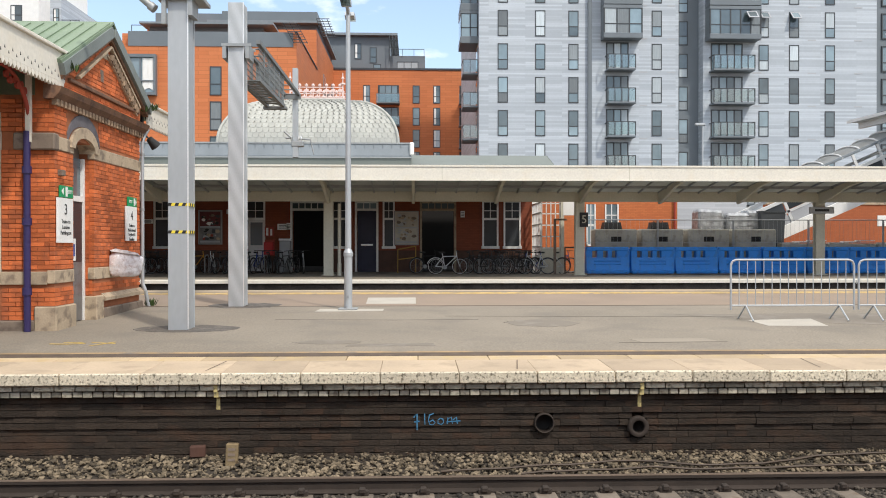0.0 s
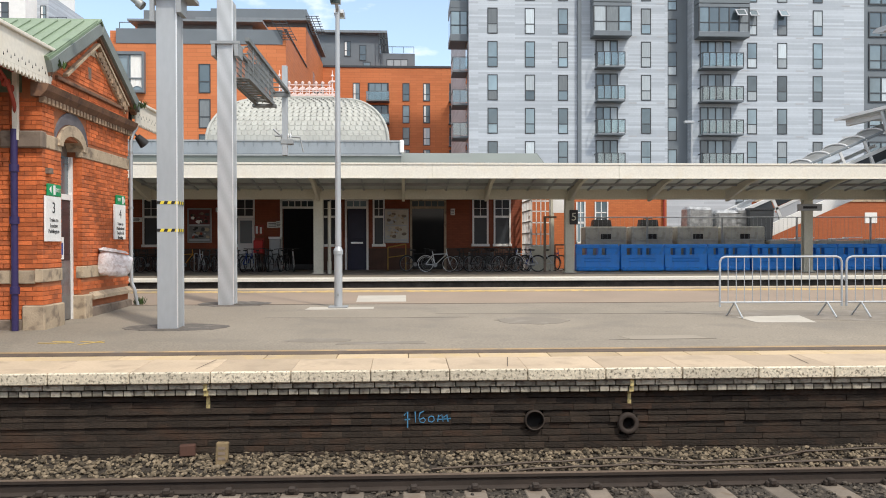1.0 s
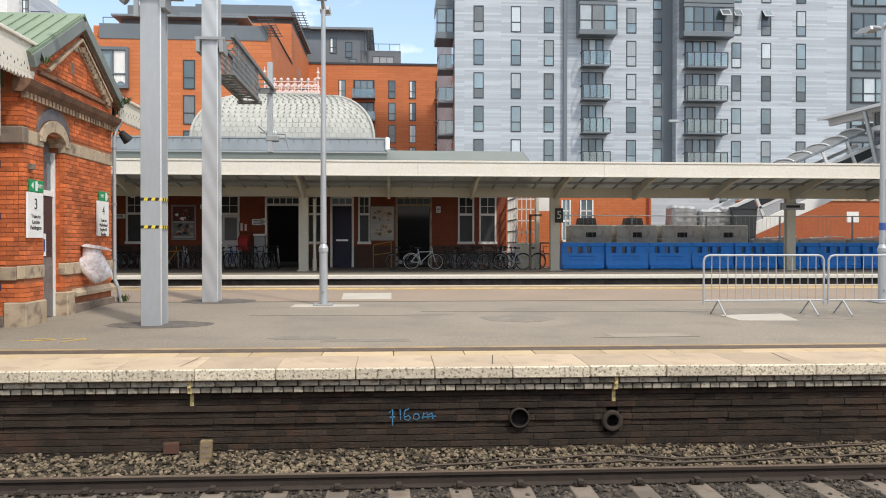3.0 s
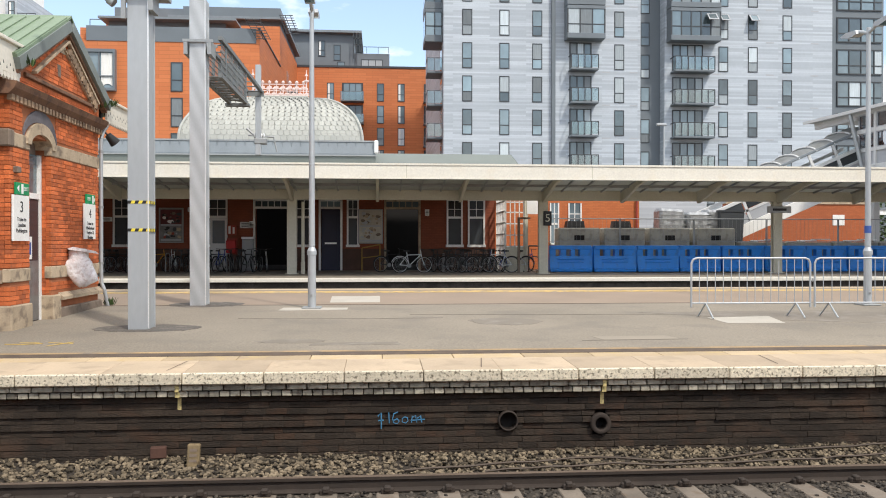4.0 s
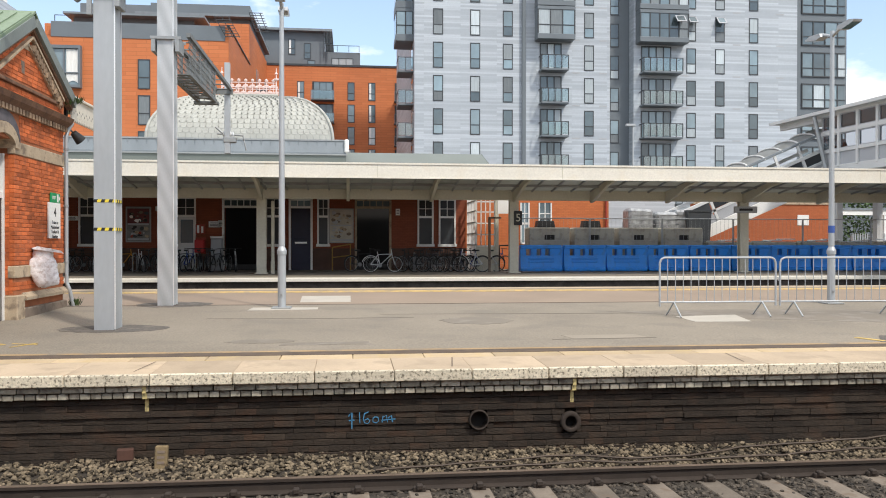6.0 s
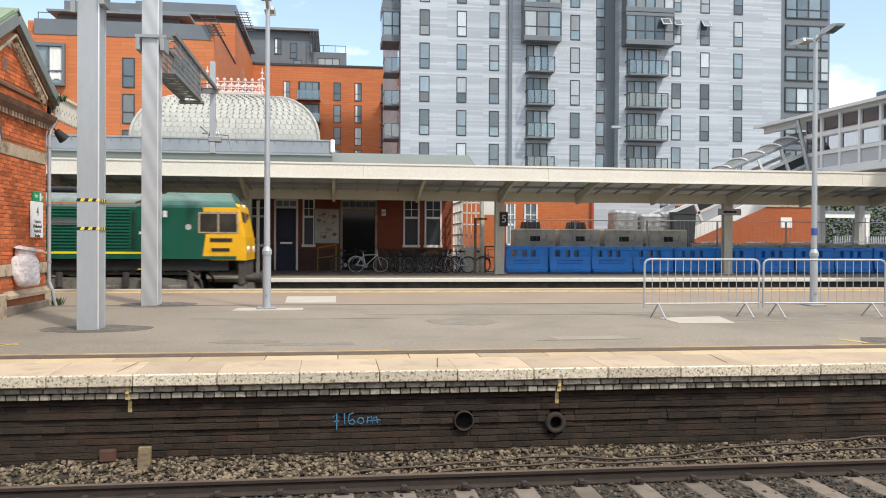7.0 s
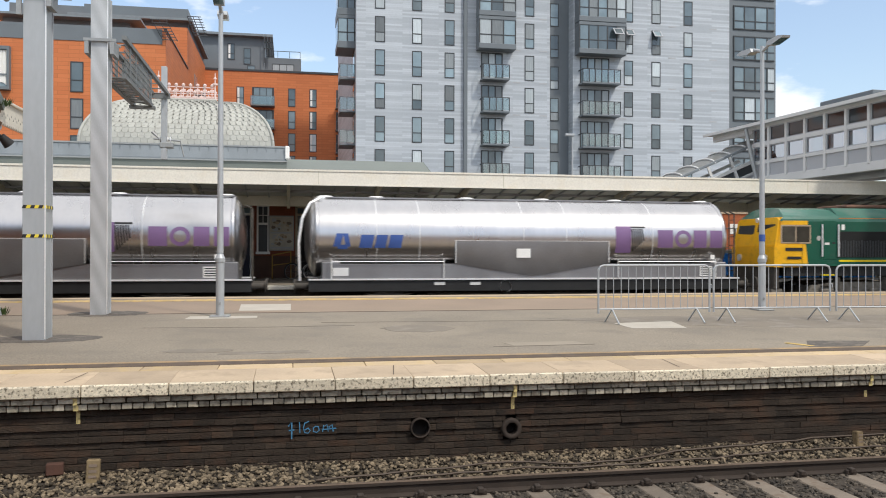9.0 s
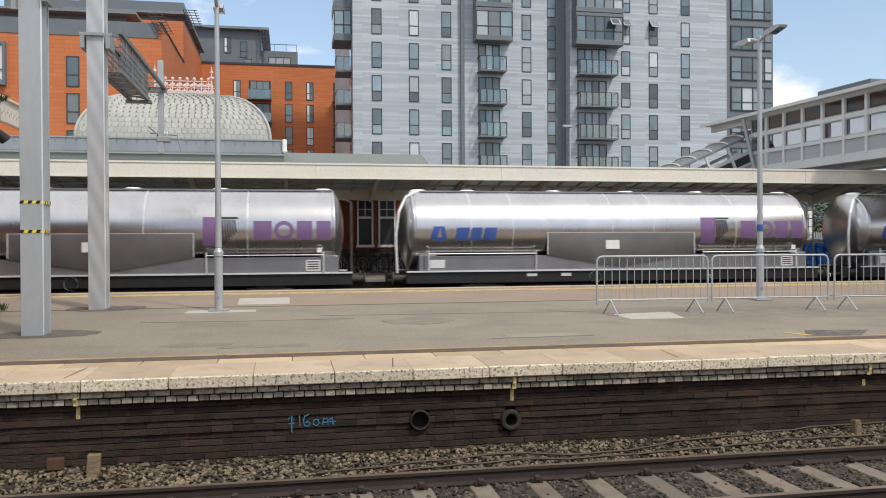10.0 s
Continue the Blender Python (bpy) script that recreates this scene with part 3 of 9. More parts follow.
for way in (((0.3, 9.18), (1.3, 9.3), (2.4, 9.42), (3.3, 9.31), (4.0, 9.35), (4.8, 9.54), (5.6, 9.58), (6.6, 9.65), (7.6, 9.76), (14, 9.78)),
            ((1.2, 9.12), (2.0, 9.18), (3.05, 9.21), (4.0, 9.24), (5.0, 9.29), (6.1, 9.31), (7.5, 9.38), (14, 9.45))):
    pts = []
    for k in range(int((14 - way[0][0]) / 0.25)):
        x = way[0][0] + 0.25 * k
        y = float(np.interp(x, [p[0] for p in way], [p[1] for p in way])) + 0.012 * math.sin(3.1 * x)
        pts.append((x, y, bank(x, y) + 0.042))
    solid("lineside_cable", Shape().pipe(pts, 0.013, 6), M_CABLE, "thin brown dusty cable lying on the ballast", "cable", group="lineside cables")


# ---- far buildings ----
TY = 68.0
tower = thing("apartment_tower", (0, TY, -1.55), "tall apartment tower clad in pale grey panels with slate bays", "building")
part("wall", Shape().box(5.41, 14.7, 0, 26, 0, 36), M_TOWER, tower)
part("wall", Shape().box(14.7, 22.2, -0.25, 26, 0, 36), M_TOWER, tower)
part("recess", Shape().box(22.2, 24.3, 0.9, 26, 0, 36), M_SLATE, tower, "slate-grey recessed strip")
part("wall", Shape().box(24.3, 39.2, -0.25, 26, 0, 36), M_TOWER, tower)
part("wall", Shape().box(39.2, 44.2, 0.3, 20, 0, 36), M_SLATE, tower, "slate-grey corner bay")
part("corner_post", Shape().box(14.55, 14.85, -0.32, 0.1, 0, 36), M_SLATE, tower)
ROW0, STOREY = 15.62 + 1.55, 2.79   # a row of window heads, above the tower's foot


def tower_window(x, top, w=0.85, h=2.17, y=0.0, split=0.62, parent=tower, face=None, blind=False, name="window"):
    win = part(name, Shape().box(x - w / 2, x + w / 2, y - 0.03, y + 0.05, top - h, top).v and
               Shape().box(x - w / 2, x - w / 2 + 0.07, y - 0.04, y + 0.06, top - h, top).box(x + w / 2 - 0.07, x + w / 2, y - 0.04, y + 0.06, top - h, top)
               .box(x - w / 2 + 0.07, x + w / 2 - 0.07, y - 0.04, y + 0.06, top - 0.08, top).box(x - w / 2 + 0.07, x + w / 2 - 0.07, y - 0.04, y + 0.06, top - h, top - h + 0.08)
               .box(x - w / 2 + 0.07, x + w / 2 - 0.07, y - 0.035, y + 0.06, top - h * split - 0.04, top - h * split + 0.04), M_FRAME, parent)
    part("pane", Shape().box(x - w / 2 + 0.07, x + w / 2 - 0.07, y - 0.02, y - 0.005, top - h * split + 0.04, top - 0.08), M_CURTAIN if blind else M_WINDOW, win)
    part("pane", Shape().box(x - w / 2 + 0.07, x + w / 2 - 0.07, y - 0.02, y - 0.005, top - h + 0.08, top - h * split - 0.04), M_CURTAIN if random.random() < 0.3 else M_WINDOW, win)
    return win


for r in range(-3, 6):
    top = ROW0 + STOREY * r
    if r == 5 and top > 35:
        continue
    for x, y in ((7.4, 0), (10.55, 0), (13.35, 0), (20.35, -0.25), (29.46, -0.25), (32.07, -0.25), (35.15, -0.25)):
        tower_window(x, top, y=y, blind=random.random() < 0.45)
    tower_window(22.97, top - 0.55, 0.8, 2.05, 0.9)


def balcony(parent, x0, x1, z, depth, wide_door, posts, y=-0.25):
    """A slab balcony with a glass and steel rail before a glazed door."""
    b = part("balcony", Shape().box(x0, x1, y - depth, y, z - 0.16, z, 0.02), M_SLATE, parent, "steel balcony with glass panels")
    for k in range(posts + 1):
        x = x0 + 0.03 + (x1 - x0 - 0.06) * k / posts
        part("rail_post", Shape().box(x - 0.035, x + 0.035, y - depth + 0.0, y - depth + 0.07, z, z + 1.1), M_FRAME, b)
    rail = Shape()
    rail.box(x0, x1, y - depth + 0.01, y - depth + 0.08, z + 1.1, z + 1.16).box(x0, x0 + 0.06, y - depth, y, z + 1.1, z + 1.16).box(x1 - 0.06, x1, y - depth, y, z + 1.1, z + 1.16)
    part("rail", rail, M_FRAME, b)
    g = part("glass_panel", Shape().box(x0 + 0.05, x1 - 0.05, y - depth + 0.03, y - depth + 0.045, z + 0.08, z + 1.08), M_GLASS_RAIL, b)
    g.visible_shadow = False
    return b


def glazed_door(parent, x0, x1, z0, z1, leaves, y):
    f = part("balcony_door", Shape().box(x0 - 0.05, x1 + 0.05, y - 0.05, y + 0.05, z1, z1 + 0.09), M_FRAME, parent)
    for k in range(leaves + 1):
        x = x0 + (x1 - x0) * k / leaves
        part("door_stile", Shape().box(x - 0.05, x + 0.05, y - 0.05, y + 0.05, z0, z1), M_FRAME, f)
    for k in range(leaves):
        a, b = x0 + (x1 - x0) * k / leaves, x0 + (x1 - x0) * (k + 1) / leaves
        part("pane", Shape().box(a + 0.05, b - 0.05, y - 0.02, y - 0.008, z0, z1), M_CURTAIN if random.random() < 0.3 else M_WINDOW, f)


def glazed_bay(parent, x0, x1, z0, z1, cols, depth, y=-0.25):
    part("bay_head", Shape().box(x0, x1, y - depth, y, z1 - 0.3, z1, 0.03), M_SLATE, parent)
    b = part("bay", Shape().box(x0, x1, y - depth, y, z0, z0 + 0.45, 0.03), M_SLATE, parent, "projecting slate-grey glazed bay")
    fr = Shape()
    for k in range(cols + 1):
        x = x0 + 0.06 + (x1 - x0 - 0.12) * k / cols
        fr.box(x - 0.05, x + 0.05, y - depth + 0.02, y - depth + 0.12, z0 + 0.45, z1 - 0.3)
    fr.box(x0 + 0.1, x1 - 0.1, y - depth + 0.03, y - depth + 0.11, z0 + 1.15, z0 + 1.23)
    part("frame", fr, M_FRAME, b)
    for k in range(cols):
        a, c = x0 + 0.06 + (x1 - x0 - 0.12) * k / cols, x0 + 0.06 + (x1 - x0 - 0.12) * (k + 1) / cols
        part("pane", Shape().box(a + 0.05, c - 0.05, y - depth + 0.06, y - depth + 0.075, z0 + 0.45, z1 - 0.3), M_CURTAIN if random.random() < 0.4 else M_WINDOW, b)
    for a in (x0 + 0.02, x1 - 0.1):
        part("side_panel", Shape().box(a, a + 0.08, y - depth + 0.14, y, z0 + 0.45, z1 - 0.3), M_SLATE, b)


for r in range(-3, 6):
    top = ROW0 + STOREY * r
    zf = top - 2.25
    for x0, x1, d0, d1, posts, cols, b0, b1 in ((15.95, 18.3, 16.1, 17.9, 4, 3, 15.6, 18.85), (24.8, 28.3, 25.0, 27.6, 6, 5, 24.45, 28.8)):
        if r >= 1 + 1:
            glazed_bay(tower, b0, b1, zf - 0.35, zf + 2.4, cols, 1.15)
        else:
            balcony(tower, x0, x1, zf, 1.1, 0, posts)
            glazed_door(tower, d0, d1, zf, top, 3 if posts == 4 else 4, -0.25)
    # corner bay and side balconies
    f = Shape()
    for x in (39.95, 41.0, 42.1, 43.3):
        f.box(x - 0.05, x + 0.05, 0.2, 0.3, top - 2.0, top)
    f.box(39.9, 44.0, 0.2, 0.3, top, top + 0.1).box(39.9, 44.0, 0.21, 0.3, top - 1.35, top - 1.27).box(39.9, 44.0, 0.2, 0.3, top - 2.1, top - 2.0)
    cw = part("corner_window", f, M_FRAME, tower)
    for a, b in ((40.0, 40.95), (41.05, 42.05), (42.15, 43.25), (43.35, 44.0)):
        part("pane", Shape().box(a, b, 0.255, 0.27, top - 2.0, top), M_CURTAIN if random.random() < 0.3 else M_WINDOW, cw)
    part("side_pane", Shape().box(44.2, 44.23, 0.6, 4.0, top - 2.0, top), M_WINDOW, tower)
    for k in range(1):
        if r >= 2:
            part("bay_head", Shape().box(3.9, 5.4, 1.0, 4.2, zf + 2.2, zf + 2.5, 0.03), M_SLATE, tower)
            sb = part("side_bay", Shape().box(3.9, 5.4, 1.0, 4.2, zf - 0.3, zf + 0.3, 0.03), M_SLATE, tower, "projecting slate-grey glazed bay")
            part("frame", Shape().box(3.92, 4.0, 1.02, 1.1, zf + 0.3, zf + 2.2).box(4.7, 4.78, 1.02, 1.1, zf + 0.3, zf + 2.2).box(5.3, 5.4, 1.02, 1.1, zf + 0.3, zf + 2.2).box(3.92, 5.4, 1.02, 1.1, zf + 1.0, zf + 1.08), M_FRAME, sb)
            part("pane", Shape().box(4.0, 5.3, 1.06, 1.08, zf + 0.3, zf + 2.2), M_WINDOW, sb)
            part("pane", Shape().box(3.93, 3.95, 1.1, 4.1, zf + 0.3, zf + 2.2), M_WINDOW, sb)
        else:
            sb = part("side_balcony", Shape().box(4.1, 5.4, 1.0, 3.6, zf - 0.16, zf, 0.02).box(4.1, 4.16, 1.0, 3.6, zf + 1.1, zf + 1.16).box(4.1, 5.4, 1.0, 1.06, zf + 1.1, zf + 1.16).box(4.1, 4.16, 1.0, 1.06, zf, zf + 1.1).box(4.7, 4.76, 1.0, 1.06, zf, zf + 1.1), M_SLATE, tower, "steel balcony with glass panels")
            part("glass_panel", Shape().box(4.16, 5.4, 1.03, 1.045, zf + 0.08, zf + 1.08), M_GLASS_RAIL, sb).visible_shadow = False
            part("balcony_door", Shape().box(5.36, 5.4, 1.3, 3.2, zf, zf + 2.2), M_WINDOW, sb)
# open tilted casements and small wall vents
for x, y, drop, w in ((29.46, -0.34, 0.06, 0.38), (32.07, -0.34, 0.06, 0.38), (27.9, -1.5, 0.35, 0.42)):
    oc = part("open_casement", Shape().box(-w, -w + 0.09, -0.03, 0.03, -0.85, 0.0).box(w - 0.09, w, -0.03, 0.03, -0.85, 0.0).box(-w + 0.09, w - 0.09, -0.03, 0.03, -0.85, -0.74).box(-w + 0.09, w - 0.09, -0.03, 0.03, -0.07, 0.0), M_BRIDGE_PANEL, tower, "pale window tilted open", at=pose(x, y, ROW0 + STOREY * 2 - drop, -42, 0, 0))
    part("pane", Shape().box(-w + 0.09, w - 0.09, -0.008, 0.008, -0.74, -0.07), M_WINDOW, oc)
for r in range(-3, 5):
    for x in (19.0 + 0.2, 21.6, 28.9, 33.6, 37.6):
        part("vent", Shape().box(x - 0.35, x + 0.35, -0.262, -0.24, ROW0 + STOREY * r + 0.36, ROW0 + STOREY * r + 0.47), M_BRIDGE_PANEL, tower)


def orange_window(parent, x, top, w, h, y, cols=1, bars=True):
    f = Shape().box(x - w / 2, x - w / 2 + 0.08, y - 0.05, y + 0.04, top - h, top).box(x + w / 2 - 0.08, x + w / 2, y - 0.05, y + 0.04, top - h, top)
    f.box(x - w / 2, x + w / 2, y - 0.05, y + 0.04, top, top + 0.08).box(x - w / 2, x + w / 2, y - 0.06, y + 0.04, top - h - 0.08, top - h)
    for k in range(1, cols):
        f.box(x - w / 2 + w * k / cols - 0.04, x - w / 2 + w * k / cols + 0.04, y - 0.05, y + 0.04, top - h, top)
    if bars:
        f.box(x - w / 2 + 0.08, x + w / 2 - 0.08, y - 0.05, y + 0.04, top - h * 0.62 - 0.04, top - h * 0.62 + 0.04)
    win = part("window", f, M_FRAME, parent)
    part("pane", Shape().box(x - w / 2 + 0.08, x + w / 2 - 0.08, y - 0.02, y - 0.005, top - h, top), M_WINDOW if random.random() < 0.7 else M_CURTAIN, win)
    if cols == 1 and bars and (int(x * 7) + int(top)) % 3:
        part("curtain", Shape().box(x - w / 2 + 0.1, x - w / 2 + 0.1 + w * 0.28, y - 0.03, y - 0.021, top - h + 0.1, top - 0.04), M_WHITE, win, "white curtain")


# nearer orange block, which turns a corner and runs back
OY = 67.0
ob1 = thing("apartment_block", (0, OY, -1.55), "orange terracotta-clad apartment block with grey setback top floor", "building", "orange apartment blocks")
part("wall", Shape().box(-24.0, -9.64, 0, 14, 0, 19.25), M_TERRA, ob1)
part("wing_wall", Shape().box(-28.2, -10.4, 20, 38, 0, 25.95), M_TERRA, ob1)
part("parapet_band", Shape().box(-23.25, -9.9, -0.05, 0.5, 19.25, 20.45), M_SLATE, ob1)
part("parapet_wall", Shape().box(-23.9, -9.64, 0.5, 14, 19.25, 20.40).box(-9.9, -9.64, 0.0, 0.5, 19.25, 20.40), M_TERRA, ob1)
part("coping", Shape().box(-9.75, -9.56, -0.05, 14, 20.40, 20.52), M_FRAME, ob1)
part("penthouse", Shape().box(-22.0, -12.6, 1.5, 14, 20.45, 21.2), M_SLATE, ob1)
part("roof", Shape().box(-22.5, -11.6, 0.4, 12.5, 21.2, 21.36), M_GREY_LEAD, ob1, "thin overhanging grey roof slab")
part("penthouse", Shape().box(-27.8, -20.7, 21.5, 37, 25.95, 28.0), M_SLATE, ob1)
part("penthouse", Shape().box(-20.7, -10.5, 21.4, 37, 25.95, 28.25), M_SLATE, ob1)
part("terrace_rail", Shape().box(-23.1, -22.0, 0.3, 0.35, 21.0, 21.05).box(-23.1, -23.05, 0.3, 0.35, 20.45, 21.0), M_FRAME, ob1)
part("roof", Shape().box(-22.0, -10.0, 20.2, 37.5, 26.75, 26.98), M_GREY_LEAD, ob1)
for k in range(8):
    part("louvre", Shape().prism([(-10.75 + 0.13 * k, 21.1 - 0.22 * k), (-9.6 + 0.13 * k, 21.1 - 0.22 * k), (-9.6 + 0.13 * k, 21.15 - 0.22 * k), (-10.75 + 0.13 * k, 21.15 - 0.22 * k)], -0.3, -0.24, "y"), M_FRAME, ob1)
    part("louvre", Shape().box(-10.4 + 0.1 * k, -9.0 + 0.1 * k, 19.6, 19.66, 25.1 + 0.27 * (7 - k), 25.17 + 0.27 * (7 - k)), M_FRAME, ob1)
for x in (-10.75, -10.2, -9.65):
    part("louvre_post", Shape().prism([(x, 21.2), (x + 0.06, 21.2), (x + 0.97, 19.5), (x + 0.91, 19.5)], -0.24, -0.2, "y"), M_FRAME, ob1)
    part("louvre_post", Shape().prism([(x + 0.35, 27.0), (x + 0.43, 27.0), (x + 1.15, 25.1), (x + 1.07, 25.1)], 19.66, 19.72, "y"), M_FRAME, ob1)
for top in (17.55, 14.7, 11.85):
    orange_window(ob1, -16.2, top, 0.95, 2.2, 0.0)
    orange_window(ob1, -30.0, top, 0.95, 2.2, 0.0)
    orange_window(ob1, -11.9, top, 2.0, 1.7, 0.0, 2)
ow = part("oriel_window", Shape().box(-23.2, -20.9, -0.5, 0, 18.25, 18.5), M_SLATE, ob1, "boxed grey oriel window")
for box_ in ((-23.2, -20.9, -0.5, 0, 15.2, 15.42), (-23.2, -23.04, -0.5, 0, 15.42, 18.25), (-21.06, -20.9, -0.5, 0, 15.42, 18.25), (-22.2, -22.1, -0.45, 0, 15.42, 18.25), (-23.04, -22.2, -0.45, -0.31, 16.3, 16.4), (-22.1, -21.06, -0.45, -0.31, 16.3, 16.4)):
    part("frame_bar", Shape().box(*box_), M_SLATE, ow)
part("pane", Shape().box(-23.04, -21.06, -0.3, -0.28, 15.42, 18.25), M_WINDOW, ow)
drape = Shape()
for k in range(9):
    drape.tube((-21.95 + 0.1 * k, -0.325, 15.5 + 0.25 * math.sin(0.35 * k)), (-21.95 + 0.1 * k, -0.325, 18.2), 0.055, 0.05, 6)
part("curtain", drape, M_WHITE, ow, "white gathered curtain")
for yy, z in ((24.0, 20.3), (24.0, 17.4)):
    part("side_balcony", Shape().box(-10.4, -9.4, yy + 2, yy + 5, z - 0.15, z).box(-9.46, -9.4, yy + 2, yy + 5, z, z + 1.1), M_SLATE, ob1)
    part("side_door", Shape().box(-10.4, -10.35, yy + 2.4, yy + 4.4, z, z + 2.3), M_WINDOW, ob1)

RY = 105.0
ob2 = thing("apartment_block", (0, RY, -1.55), "orange terracotta-clad apartment block with slate penthouse, far behind the station", "building", "orange apartment blocks")
part("wall", Shape().box(-12, 9.5, 0, 15, 0, 25.6), M_TERRA, ob2)
part("coping", Shape().box(-12, 9.5, -0.1, 0.5, 25.6, 25.85), M_FRAME, ob2)
part("penthouse", Shape().box(-12.5, -3.2, 2.0, 15, 25.85, 30.4), M_SLATE, ob2)
part("penthouse", Shape().box(-3.2, 1.4, 2.2, 15, 25.85, 27.95), M_SLATE, ob2)
part("roof", Shape().box(-12.5, -2.2, 1.2, 15, 30.4, 30.7), M_GREY_LEAD, ob2)
part("terrace_rail", Shape().box(-3.0, 1.3, 2.0, 2.05, 28.75, 28.82).box(-3.0, -2.94, 2.0, 2.05, 27.95, 28.75).box(-1.6, -1.54, 2.0, 2.05, 27.95, 28.75).box(-0.1, -0.04, 2.0, 2.05, 27.95, 28.75).box(1.24, 1.3, 2.0, 2.05, 27.95, 28.75), M_FRAME, ob2)
part("louvre_screen", Shape().box(-3.3, -3.2, 1.2, 1.3, 27, 30.4).box(-2.9, -2.8, 1.2, 1.3, 27.9, 30.4).box(-2.5, -2.4, 1.2, 1.3, 27.9, 30.4).box(-2.3, -2.2, 1.2, 1.3, 27.9, 30.4).box(-3.3, -2.2, 1.2, 1.3, 28.8, 28.9).box(-3.3, -2.2, 1.2, 1.3, 29.6, 29.7), M_FRAME, ob2)
for x in (-7.4, -5.4):
    orange_window(ob2, x, 29.4 if x < -6 else 28.9, 0.9, 1.9, 2.0)
orange_window(ob2, -4.9, 26.7, 1.0, 0.8, 2.0, bars=False)
orange_window(ob2, -0.9, 27.1, 2.8, 1.0, 2.2, 3, False)
for r in range(5):
    top = 23.55 - 2.85 * r
    for x in (-6.15, 0.22, 2.88):
        orange_window(ob2, x, top, 0.9, 2.15, 0.0)
    # flat dark sheet paints the shade of a balcony recess
    part("recess", Shape().box(-4.7, -2.0, -0.02, 0.02, top - 2.3, top + 0.1), M_FRAME, ob2)
    orange_window(ob2, -3.35, top, 2.4, 2.2, -0.03, 3, False)
    bb = part("balcony", Shape().box(-4.85, -1.9, -1.3, 0, top - 2.45, top - 2.3, 0.02).box(-4.85, -1.9, -1.3, -1.24, top - 1.25, top - 1.19).box(-4.85, -4.79, -1.3, -1.24, top - 2.3, top - 1.25).box(-1.96, -1.9, -1.3, -1.24, top - 2.3, top - 1.25), M_SLATE, ob2, "grey balcony with glass panels")
    part("glass_panel", Shape().box(-4.8, -1.95, -1.28, -1.26, top - 2.25, top - 1.25), M_GLASS_RAIL, bb).visible_shadow = False
    # same dark sheet in place of a shaded recess
    part("recess", Shape().box(5.8, 7.6, -0.02, 0.02, top - 2.3, top + 0.1), M_FRAME, ob2)
    part("balcony", Shape().box(5.7, 8.2, -1.3, 0, top - 2.45, top - 2.3, 0.02).box(5.7, 8.2, -1.3, -1.24, top - 1.25, top - 1.19).box(5.7, 5.76, -1.3, -1.24, top - 2.3, top - 1.25), M_SLATE, ob2, "grey balcony with glass panels")

pale = thing("apartment_block", (-52, 95, -1.55), "pale grey apartment block far off behind the station", "building")
part("wall", Shape().box(-14, 8.9, 0, 14, 0, 38), M_WHITE, pale)
part("side_wall", Shape().box(8.9, 10.2, 3, 14, 0, 32.5), M_TOWER, pale)
part("side_wall", Shape().box(10.2, 12.2, 3.2, 14, 0, 28.9), M_TOWER, pale)
part("terrace_rail", Shape().box(10.2, 12.3, 3.0, 3.06, 29.7, 29.78).box(12.24, 12.3, 3.0, 3.06, 28.9, 29.7).box(11.2, 11.26, 3.0, 3.06, 28.9, 29.7), M_FRAME, pale)
for r in range(5):
    for x in (-3.5, 2.0, 6.4):
        orange_window(pale, x, 33.5 - 3 * r, 1.3, 1.7, 0.0)
    orange_window(pale, 9.6, 31.0 - 3 * r, 0.7, 1.6, 3.0)

# ---- north station building, dome, canopy ----
WY = 38.0   # face of the station building on the far platform
sb = thing("station_building", (0, WY, Z_P5), "red-brick station building on the far platform with tall sash windows", "building")


def wall_with_holes(x0, x1, z0, z1, holes, thick=0.4):
    """A wall along x with rectangular openings through it."""
    s = Shape()
    xs = sorted({x0, x1, *[h[0] for h in holes], *[h[1] for h in holes]})
    for a, b in zip(xs, xs[1:]):
        cuts = sorted([(h[2], h[3]) for h in holes if h[0] <= a and h[1] >= b])
        z = z0
        for c0, c1 in cuts:
            if c0 > z + 1e-6:
                s.box(a, b, 0, thick, z, c0)
            z = c1
        if z < z1 - 1e-6:
            s.box(a, b, 0, thick, z, z1)
    return s


DOORS = [(-5.66, -4.22), (-2.67, -1.78), (0.35, 1.85)]
WINDOWS = [(-11.95, -11.35), (-7.75, -7.0), (-3.75, -3.1), (-1.4, -1.0), (3.25, 3.85), (4.25, 4.9)]
holes = [(a, b, 0.0, 3.2) for a, b in DOORS] + [(a, b, 1.2, 3.25) for a, b in WINDOWS]
# one brick in two tones: east range sunlit, canopy wall darkened for shade
M_SUN_BRICK = cladding("sunlit_station_brick", (0.50, 0.15, 0.05), (0.42, 0.115, 0.04), 0.235, 0.078, 0.75, 0.008, 0.85)
M_SHADE_BRICK = cladding("shaded_station_brick", (0.25, 0.07, 0.035), (0.2, 0.055, 0.028), 0.235, 0.078, 0.75, 0.008, 0.85)
part("wall", wall_with_holes(-30, 5.45, 0, 5.0, holes), M_SHADE_BRICK, sb)
part("wall_base", Shape().box(-30, -5.7, -0.05, 0, 0, 1.0).box(-4.2, -2.7, -0.05, 0, 0, 1.0).box(-1.75, 0.33, -0.05, 0, 0, 1.0).box(1.87, 5.45, -0.05, 0, 0, 1.0), mat("dark_brick_base", (0.10, 0.055, 0.04), 0.85, var=0.2, scale=3), sb, "dark brick plinth")
# back wall and floor painted near-black for the unlit room
part("back_wall", Shape().box(-30, 12.6, 10, 10.3, 0, 5.0), M_HOLLOW_SHADE, sb)
